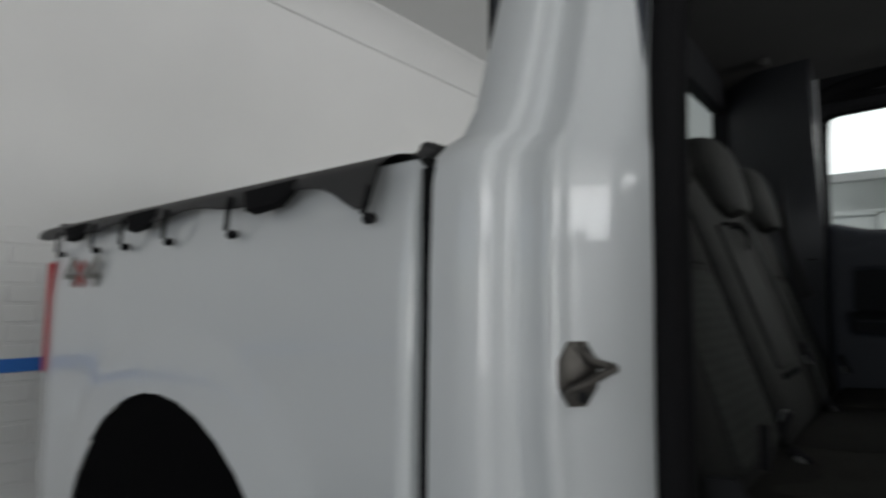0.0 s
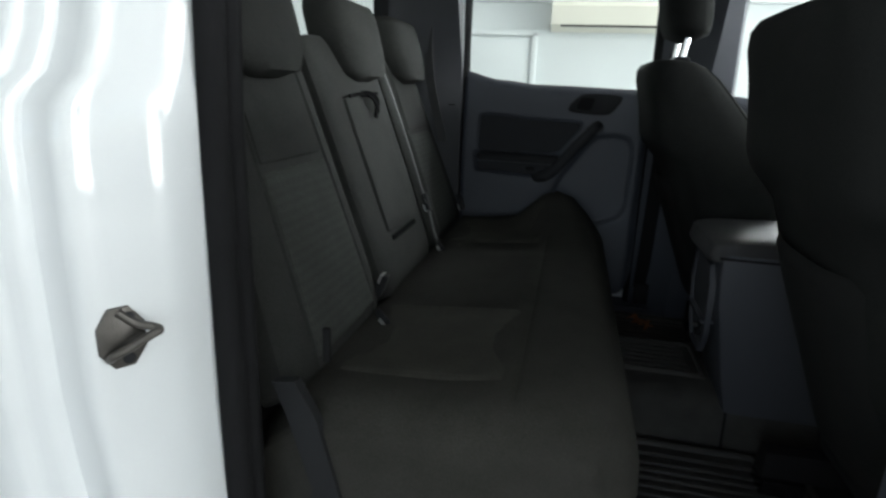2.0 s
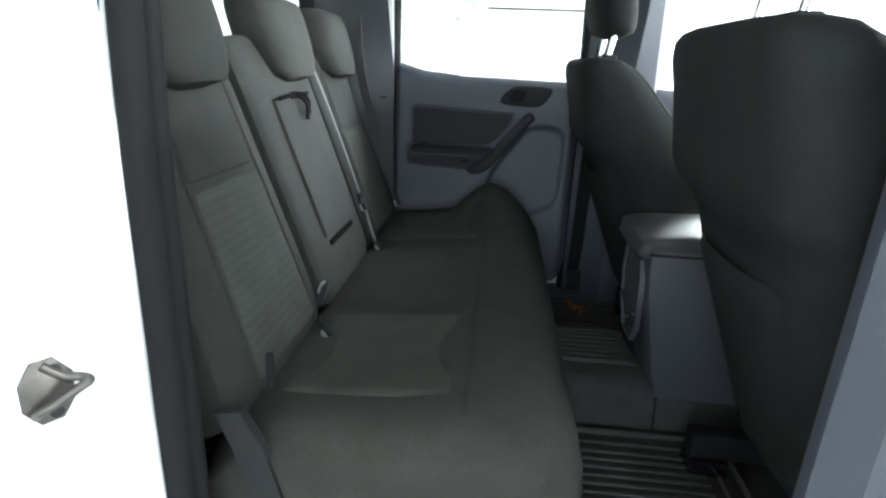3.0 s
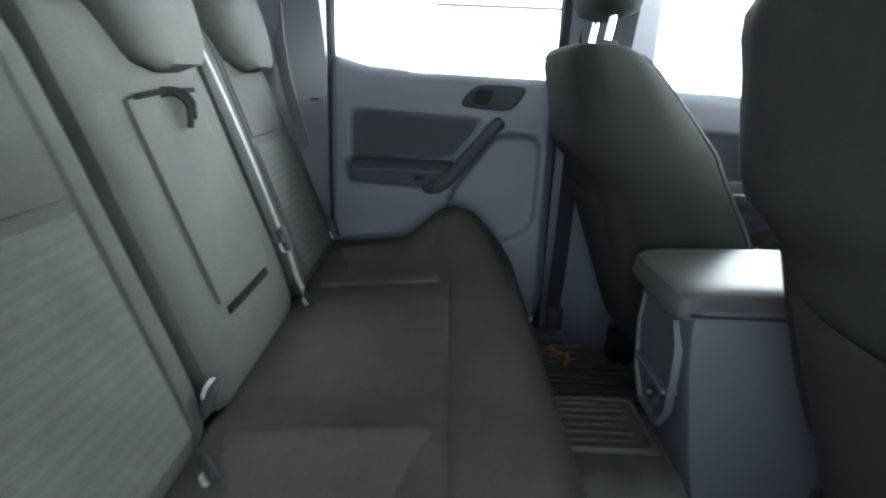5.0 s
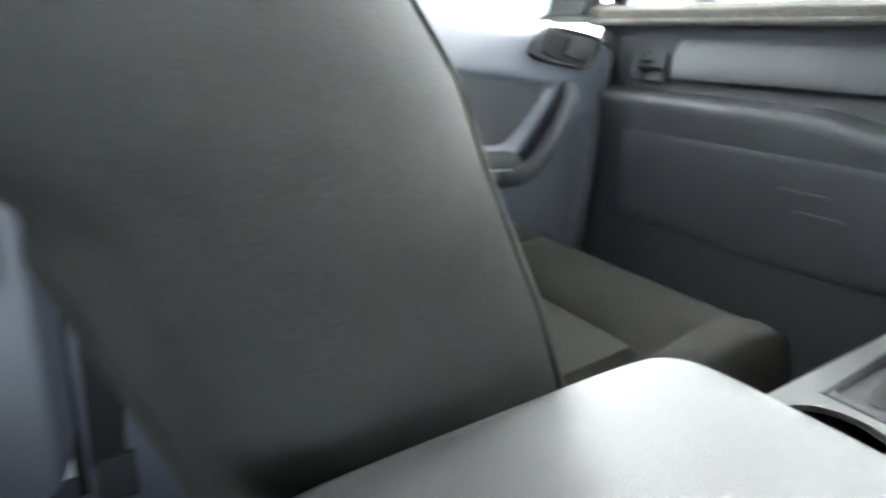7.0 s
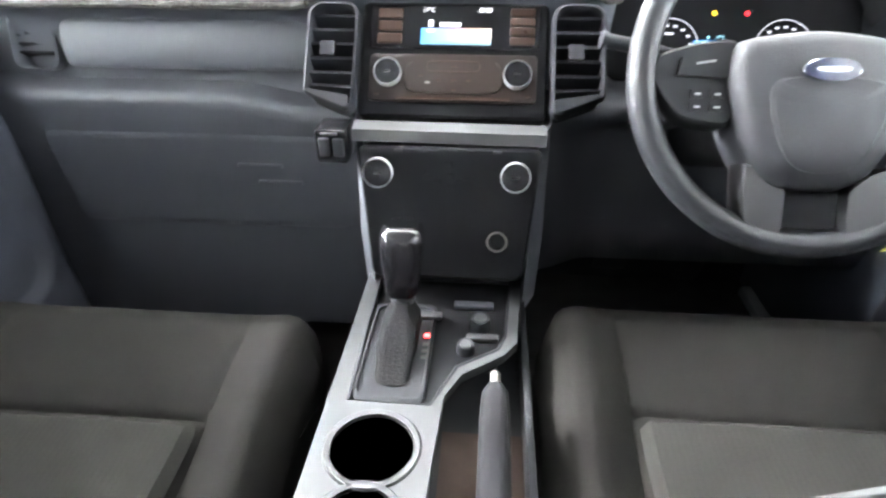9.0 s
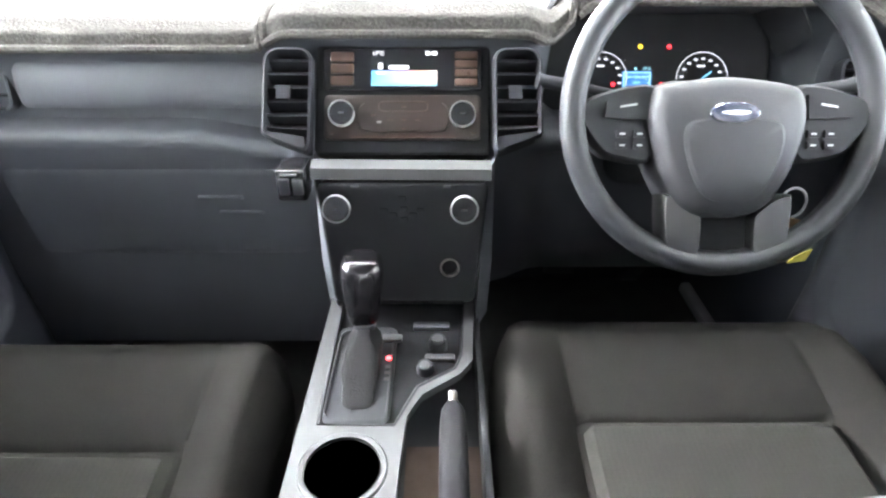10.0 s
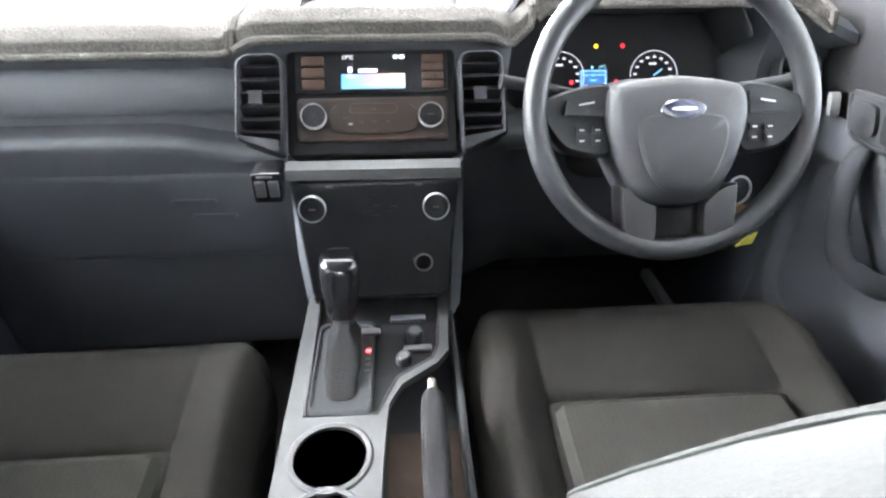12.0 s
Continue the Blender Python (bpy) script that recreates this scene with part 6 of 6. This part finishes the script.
bm = loft([[(x * k, yf(z) - o, 0.94 + (z - 0.94) * k) for x, z in cub] for k, o in ((1.06, -0.004), (1.03, 0.008), (0.96, 0.008), (0.92, -0.006))], cap=False)
fr = part("cubby_frame", bm, CONSOLE, box_body, "raised cubby frame")
bm = loft([[(x * k, yf(z) - o, 0.94 + (z - 0.94) * k) for x, z in cub] for k, o in ((0.94, -0.004), (0.94, 0.0022))])
part("cubby_well", bm, DASH, box_body, "hollow rear cubby")
part("cubby_shelf", box(-0.075, 0.066, 0.868 - FWD, 0.905 - FWD, 0.905, 0.913, 0.003), CONSOLE, box_body)
part("rear_socket", lathe([(0, 0), (0.017, 0), (0.018, 0.008), (0.012, 0.011), (0, 0.010)], (0.012, 0.886 - FWD, 0.872), (0, -0.9, 0.3), 18), DARK, box_body, "black power socket")
part("socket_key", box(0.0, 0.012, 0.868 - FWD, 0.878 - FWD, 0.874, 0.884, 0.002), SILVER, box_body)
# tray surface: a plate with the round cup well and the lever's gate cut out
TZ = 1.035
plan = [(-0.112, 1.06), (0.0, 1.06), (0.004, 1.20), (0.009, 1.285), (0.026, 1.318), (0.072, 1.352), (0.088, 1.375), (0.099, 1.52), (-0.112, 1.53)]
def plate_with_holes():
    bm = bmesh.new()
    cup, rim_r = Vector((-0.054, 1.214, 0)), 0.041
    hole1 = [(cup.x + rim_r * math.cos(a), cup.y + rim_r * math.sin(a)) for a in (2 * math.pi * k / 40 for k in range(40))]
    hole2 = [(-0.090, 1.272), (-0.004, 1.272), (0.004, 1.292), (0.020, 1.330), (0.066, 1.362), (0.074, 1.385), (0.082, 1.50), (-0.094, 1.50)]
    cup2 = [(-0.052 + 0.033 * math.cos(a), 1.139 + 0.033 * math.sin(a)) for a in (2 * math.pi * k / 32 for k in range(32))]
    edges = []
    for loop_pts in (plan, hole1, hole2, cup2):
        vs = [bm.verts.new((x, y, TZ)) for x, y in loop_pts]
        edges += [bm.edges.new((a, b)) for a, b in zip(vs, vs[1:] + vs[:1])]
    bmesh.ops.triangle_fill(bm, edges=edges, use_beauty=True)
    ext = bmesh.ops.extrude_face_region(bm, geom=bm.faces[:])
    bmesh.ops.translate(bm, verts=[v for v in ext["geom"] if isinstance(v, bmesh.types.BMVert)], vec=(0, 0, -0.012))
    return bm, hole2


bm, gate = plate_with_holes()
tray_plate = part("console_tray", bm, SILVER, con, "satin silver console surround", 30)
part("console_body", loft([[(x, y, z) for x, y in ((-0.112, 1.06), (0.10, 1.06), (0.10, 1.53), (-0.112, 1.53))] for z in (0.69, 0.96)]), DARK, con, "lower console body")
for s in (-1, 1):
    part("console_wall", box(-0.114 if s < 0 else 0.096, -0.106 if s < 0 else 0.104, 1.06, 1.56, 0.95, 1.03 if s < 0 else 1.005, 0.002), DARK, con)
for cx, cy, r, lab in ((-0.054, 1.214, 0.0405, "round cup holder"), (-0.052, 1.139, 0.0325, "second cup holder")):
    cw = part("cup_holder", lathe([(0.0, -0.078), (r * 0.9, -0.074), (r + 0.002, -0.012), (r + 0.002, 0.0), (r, 0.0), (r, -0.012), (r * 0.93, -0.065), (r * 0.85, -0.070), (0.0, -0.070)], (cx, cy, TZ - 0.001), (0, 0, 1), 40), DASH, tray_plate, lab)
    part("cup_rim", lathe([(r - 0.0005, -0.004), (r - 0.0005, 0.0015), (r + 0.002, 0.002), (r + 0.005, 0.002), (r + 0.007, 0.0), (r - 0.0005, -0.004)], (cx, cy, TZ), (0, 0, 1), 40), SILVER, cw)
RUST = shader("brown_debris", (0.10, 0.06, 0.045), 0.9, spread=0.4, scale=60, grain=0.8, grain_scale=300)
part("console_insert", loft([[(x * 0.985, y, z) for x, y in gate] for z in (TZ - 0.03, TZ - 0.006)]), PIANO, tray_plate, "black gear lever console insert")
part("gate_frame", loft([[(-0.053 + (u + 0.053) * k, 1.352 + (v - 1.352) * k, z) for u, v in rounded(0.078, 0.170, 0.012, 4, -0.050, 1.358)] for k, z in ((1.0, TZ - 0.006), (1.0, TZ - 0.002), (0.95, TZ + 0.0005), (0.90, TZ + 0.0005), (0.88, TZ - 0.0025), (0.5, TZ - 0.0025))]), DARK, tray_plate, "black gear gate frame")
boot = []
for k in range(19):
    t = k / 18
    wide = 0.018 + 0.009 * math.sin(math.pi * min(1, t * 1.15)) ** 1.2 - 0.010 * t
    deep = 0.036 * (1 - t) ** 0.8 + 0.013
    fold = 1 + 0.05 * math.sin(t * 26) * (1 - t)
    boot.append([(-0.050 + u * fold, 1.345 + 0.062 * t ** 0.8 + v, TZ - 0.001 + 0.036 * t) for u, v in rounded(2 * wide, 2 * deep, min(wide, deep) * 0.6, 4)])
GAITER = shader("black_gaiter_leather", (0.0085, 0.0085, 0.0088), 0.65, spread=0.3, scale=40, grain=0.5, grain_scale=500, spec=0.06)
lever = part("lever_boot", loft(boot), GAITER, con, "folded dark leather gear lever boot", 60)
part("lever_collar", lathe([(0.0, 0), (0.014, 0), (0.015, 0.006), (0.012, 0.010), (0.0, 0.010)], (-0.051, 1.408, TZ + 0.028), (0, 0.25, 1), 18), DARK, lever)
kr = [[(-0.052 + u, 1.412 + 0.28 * (z - 1.07) + v, z) for u, v in rounded(w, d, min(w, d) * 0.38, 4)] for w, d, z in ((0.028, 0.026, 1.070), (0.040, 0.036, 1.078), (0.046, 0.042, 1.100), (0.052, 0.047, 1.120), (0.054, 0.048, 1.137), (0.050, 0.046, 1.149), (0.036, 0.034, 1.155))]
kn = part("lever_knob", loft(kr), GLOSS, lever, "gloss black lever knob", 60)
part("knob_cap", loft([[(-0.052 + u, 1.434 + v, z) for u, v in rounded(0.040, 0.022, 0.006, 4)] for z in (1.146, 1.1565)]), CHROME, kn, "bright cap on the knob")
part("gate_badge", box(-0.030, -0.004, 1.412, 1.424, TZ - 0.004, TZ + 0.003, 0.002), SILVER, tray_plate, "satin gate badge")
part("gear_lamp", lathe([(0, 0), (0.0035, 0), (0.003, 0.001), (0, 0.001)], (-0.019, 1.382, TZ - 0.002), (0, 0, 1), 14), glow("lamp_red", (1.0, 0.03, 0.03), 0.7), tray_plate, "lit red gear position lamp")
for k in range(3):
    part("gear_mark", box(-0.0225, -0.0155, 1.364 - k * 0.011, 1.369 - k * 0.011, TZ - 0.004, TZ - 0.0015), SILVER, tray_plate, "gear position mark")
for at, r, h in (((0.028, 1.362, TZ - 0.006), 0.0105, 0.014), ((0.044, 1.404, TZ - 0.006), 0.012, 0.020)):
    k2 = part("rotary_switch", lathe([(r, 0), (r, h * 0.5), (r * 0.85, h), (0, h)], at, (0, -0.15, 1), 20), DARK, tray_plate, "black rotary switch")
    part("switch_cap", lathe([(r * 0.6, 0), (r * 0.6, 0.002), (0, 0.002)], (at[0], at[1] - 0.004, at[2] + h), (0, -0.15, 1), 14), SILVER, k2, "bright switch cap")
part("switch_strip", box(0.028, 0.066, 1.378, 1.388, TZ - 0.006, TZ + 0.001, 0.002), SILVER, tray_plate, "strip of small keys")
part("switch_strip", box(0.010, 0.060, 1.44, 1.452, TZ - 0.006, TZ + 0.001, 0.002), DASH, tray_plate, "strip of small keys")
part("insert_rim", tube([(x, y, TZ - 0.001) for x, y in gate], 0.0024, 6, closed=True), DARK, tray_plate, "dark rim round the console insert")
# parking brake in its slot
FELT = shader("brown_slot_felt", (0.055, 0.040, 0.033), 0.95, spread=0.3, scale=40, spec=0.1)
part("brake_slot", box(0.006, 0.097, 1.06, 1.30, 0.955, 0.962), FELT, con, "dark parking brake slot")
br = [[(0.062 + u, y, z + v) for u, v in rounded(w, h, min(w, h) * 0.4, 4)] for y, z, w, h in ((1.07, 0.990, 0.030, 0.030), (1.14, 1.008, 0.0315, 0.031), (1.20, 1.023, 0.032, 0.031), (1.26, 1.037, 0.031, 0.029), (1.282, 1.043, 0.027, 0.025), (1.291, 1.046, 0.016, 0.016))]
brake = part("parking_brake", loft(br), RUBBER, con, "black parking brake lever", 60)
part("brake_button", tube([(0.062, 1.288, 1.046), (0.062, 1.306, 1.050)], 0.0055, 12), STEEL, brake, "silver release button")
part("brake_sleeve", loft([[(0.062 + u, y, z + v) for u, v in rounded(0.044, 0.040, 0.01, 3)] for y, z in ((1.06, 0.978), (1.12, 0.998))]), DARK, brake, "black brake sleeve")

# ---- small things in the cab ----
for s in (-1, 1):
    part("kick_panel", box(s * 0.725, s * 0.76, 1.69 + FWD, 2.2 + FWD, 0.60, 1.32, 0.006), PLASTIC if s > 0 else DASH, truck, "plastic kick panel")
part("pillar_belt", ribbon(curve([(-0.690, 0.862, 1.62), (-0.698, 0.850, 1.25), (-0.695, 0.846, 0.95), (-0.700, 0.842, 0.72)], 6), (0, 1, 0), 0.045, 0.003), RUBBER, truck, "black front seat belt webbing")
part("belt_anchor", box(-0.712, -0.688, 0.825, 0.872, 0.66, 0.735, 0.006), DARK, truck, "black belt anchor cover")
part("pillar_belt", ribbon(curve([(-0.612, 0.06, 1.62), (-0.618, 0.075, 1.40), (-0.60, 0.13, 1.2)], 6), (0.5, 0.8, 0), 0.04, 0.003), BELT, truck, "grey rear seat belt webbing")
part("pillar_split", box(-0.712, -0.68, 0.02, 0.148, 1.318, 1.322), RUBBER, truck)
for px, pw, pz in ((0.33, 0.075, 0.80), (0.50, 0.05, 0.78)):
    pedal = part("pedal", pad(lambda u, v, w: Vector((px + u * pw / 2, 2.02 - 0.02 * v - w, pz + v * 0.035)), 0.014, 8, 8, 6, 0.05), DARK, truck, "black rubber pedal")
    part("pedal_arm", tube([(px, 2.03, pz), (px, 2.10, pz + 0.15), (px, 2.20, pz + 0.25)], 0.009, 8), STEEL, pedal)
# roof grab handles and dome light
for y0, x0 in ((0.50, -0.56), (1.25, -0.56)):
    pts = curve([(x0, y0 - 0.10, 1.905), (x0 + 0.02, y0 - 0.095, 1.872), (x0 + 0.03, y0, 1.862), (x0 + 0.02, y0 + 0.095, 1.872), (x0, y0 + 0.10, 1.905)], 6)
    part("roof_handle", tube(pts, 0.011, 10), LINER, truck, "grey roof grab handle")
part("coat_hook", pad(lambda u, v, w: Vector((-0.47 + u * 0.022, 0.06 + v * 0.016, 1.905 - w)), 0.016, 8, 8, 5, 0.05), LINER, truck, "grey coat hook")
part("hatch_trim", box(-0.16, 0.16, 0.55, 0.85, 1.905, 1.917, 0.005), LINER, truck)

solid("crumpled_litter", pad(lambda u, v, w: Vector((-0.052 + u * 0.024, 1.142 + FWD + v * 0.020, 0.978 + w + 0.006 * math.sin(4 * u + 2 * v))), 0.034, 14, 14, 3, 0.1), RUST, "brown crumpled litter in the cup holder", "litter")
# rubber mats with raised ribs
def floor_mat(x0, x1, y0, y1, label):
    m = thing("rubber_floor_mat", ((x0 + x1) / 2, (y0 + y1) / 2, 0.62), label, "floor mat", "rubber floor mats")
    part("mat_sheet", box(x0, x1, y0, y1, 0.621, 0.629, 0.003), MATRUB, m)
    loop_pts = [(x, y, 0.631) for x, y in rounded(x1 - x0 - 0.02, y1 - y0 - 0.02, 0.05, 5, (x0 + x1) / 2, (y0 + y1) / 2)]
    part("mat_border", tube(loop_pts, 0.008, 8, closed=True), MATRUB, m)
    loop_pts = [(x, y, 0.630) for x, y in rounded(x1 - x0 - 0.10, y1 - y0 - 0.10, 0.04, 5, (x0 + x1) / 2, (y0 + y1) / 2)]
    part("mat_border", tube(loop_pts, 0.005, 8, closed=True), MATRUB, m)
    rib = finish(box(-0.005, 0.005, -(y1 - y0) / 2 + 0.08, (y1 - y0) / 2 - 0.08, 0, 0.007, 0.002, 1), "rib", MATRUB)
    n = int((x1 - x0 - 0.16) / 0.026)
    for k in range(n):
        r = new("rib", rib)
        r.parent = m
        r.location = (x0 + 0.085 + k * 0.026 - (x0 + x1) / 2, 0, 0.0085)
    return m


floor_mat(0.118, 0.66, 0.66, 1.10, "black ribbed rubber floor mat behind the driver seat")
floor_mat(-0.66, -0.215, 0.66, 1.10, "black ribbed rubber floor mat behind the passenger seat")
tunnel_mat = thing("tunnel_mat", (-0.085, 0.785, 0.742), "ribbed grey rubber mat on the tunnel behind the console", "floor mat", "rubber floor mats")
part("mat_sheet", box(-0.175, 0.005, 0.66, 0.915, 0.743, 0.748, 0.002), MATRUB, tunnel_mat)
part("mat_border", tube([(x, y, 0.749) for x, y in rounded(0.168, 0.243, 0.02, 4, -0.085, 0.7875)], 0.004, 8, closed=True), MATRUB, tunnel_mat)
for k in range(6):
    part("rib", box(-0.155 + k * 0.025, -0.146 + k * 0.025, 0.69, 0.885, 0.7475, 0.7525, 0.002, 1), MATRUB, tunnel_mat)
LEAF = shader("dry_leaf", (0.30, 0.12, 0.05), 0.8, spread=0.35, scale=90, grain=0.6, grain_scale=400)
leaf = thing("dry_leaf", (-0.572, 0.852, 0.636), "curled dry brown leaf on the rubber mat", "leaf")
for k, (dx, dy, sx, sy, rot) in enumerate(((0, 0, 0.038, 0.016, 20), (0.036, 0.012, 0.030, 0.013, -35), (-0.018, -0.028, 0.028, 0.014, 70), (0.018, -0.022, 0.022, 0.011, 110))):
    bm = bmesh.new()
    g = []
    for i in range(9):
        u = -1 + i / 4
        w = (1 - abs(u) ** 1.8) * (1 + 0.35 * math.sin(7 * u + k))
        row = []
        for v in (-1, -0.5, 0, 0.5, 1):
            p = Vector((u * sx, v * sy * w, 0.008 * v * v * w + 0.006 * math.sin(3 * u + k) + 0.008))
            p.rotate(Euler((0, 0, radians(rot))))
            row.append(bm.verts.new(p + Vector((-0.572 + dx, 0.852 + dy, 0.632))))
        g.append(row)
    for a, b in zip(g, g[1:]):
        for j in range(4):
            bm.faces.new((a[j], b[j], b[j + 1], a[j + 1]))
    bmesh.ops.remove_doubles(bm, verts=bm.verts, dist=1e-5)
    bmesh.ops.solidify(bm, geom=bm.faces[:], thickness=0.0006)
    part("leaf_lobe", bm, LEAF, leaf, "", 60)

# ---- things along the hall's left wall ----
wn1 = thing("window_1", (GX0, 2.27, 2.03), "high band of clear window panes in pale frames", "window", "", "structure")
part("window_frame", box(GX0 - 0.12, GX0 + 0.02, -0.30, 4.6, 2.03, 2.07, 0.004), ALU, wn1)
part("window_frame", box(GX0 - 0.12, GX0 + 0.02, -0.30, 4.6, 2.86, 2.90, 0.004), ALU, wn1)
for y in (-0.27, 3.05, 4.58):
    part("window_post", box(GX0 - 0.12, GX0 + 0.02, y - 0.03, y + 0.03, 2.07, 2.86, 0.004), ALU, wn1)
for ya, yb in ((-0.24, 1.38), (1.39, 3.02), (3.08, 4.55)):
    p = part("pane", box(GX0 - 0.06, GX0 - 0.055, ya, yb, 2.07, 2.86), GLASS, wn1)
    p.visible_shadow = False
part("window_sill", box(GX0 - 0.02, GX0 + 0.05, -0.34, 4.64, 2.005, 2.03, 0.006), ALU, wn1)

ac = thing("wall_air_conditioner", (GX0, 0.83, 1.81), "cream split air conditioner on the wall under the window", "air conditioner")
bm = prism([(GX0, 1.80), (GX0 + 0.14, 1.80), (GX0 + 0.20, 1.835), (GX0 + 0.21, 1.96), (GX0 + 0.19, 1.99), (GX0, 2.0)], "y", 0.33, 1.35, 0.012)
for v in bm.verts:
    v.co = Vector((v.co.x, v.co.y, v.co.z))
part("housing", bm, CREAM, ac)
part("outlet_flap", box(GX0 + 0.12, GX0 + 0.207, 0.40, 1.24, 1.822, 1.832, 0.002), DARK, ac, "dark air outlet slot")
part("name_plate", box(GX0 + 0.208, GX0 + 0.213, 1.14, 1.28, 1.94, 1.96, 0.001), SILVER, ac)
dr = thing("door_1", (GX0, -0.26, 0.0), "pale closed wall door with a thin frame", "door", "", "structure")
part("door_leaf", box(GX0, GX0 + 0.02, -0.71, 0.19, 0.0, 1.755, 0.003), WALL_COOL, dr)
for y in (-0.75, 0.21):
    part("door_frame", box(GX0, GX0 + 0.035, y - 0.02, y + 0.02, 0, 1.79, 0.004), WALL_COOL, dr)
part("door_frame", box(GX0, GX0 + 0.035, -0.77, 0.23, 1.77, 1.81, 0.004), WALL_COOL, dr)
part("door_handle", tube([(GX0 + 0.02, 0.11, 1.0), (GX0 + 0.07, 0.11, 1.0), (GX0 + 0.07, 0.01, 1.0)], 0.01, 8), STEEL, dr)

FLAGB = shader("blue_banner_cloth", (0.22, 0.36, 0.55), 0.8, spread=0.1)
flag = thing("feather_banner", (-7.0, 0.55, 0.0), "tall blue feather banner on a pole outside the window", "banner")
part("pole", tube([(-7.0, 0.28, 0.0), (-7.0, 0.30, 3.0), (-7.0, 0.40, 3.45), (-7.0, 0.50, 3.6)], 0.02, 8), STEEL, flag)
bm = loft([[(-7.0 + o, 0.32, 1.6), (-7.0 + o, 0.44, 1.7), (-7.0 + o, 0.48, 3.2), (-7.0 + o, 0.50, 3.55), (-7.0 + o, 0.42, 3.42), (-7.0 + o, 0.33, 3.0)] for o in (0, 0.006)])
cloth = part("banner_cloth", bm, FLAGB, flag, "blue banner cloth")
for z in (2.35, 2.6, 2.85):
    part("banner_mark", box(-6.994, -6.985, 0.36, 0.42, z, z + 0.12), WALL, cloth, "white printed bar")

# ---- masonry of the back wall: painted bricks proud of their joints ----
brick_mesh = finish(box(-0.112, 0.112, 0, 0.006, -0.038, 0.038, 0.004, 1), "brick", WALL)
count = 0
for row in range(17):
    for k in range(17):
        if count >= 290:
            break
        b = new("brick", brick_mesh)
        b.parent = wall_back
        b.location = Vector((-0.9 + k * 0.235 + (0.117 if row % 2 else 0), GY0 - 0.001, 0.06 + row * 0.0862)) - origins[wall_back.name]
        count += 1
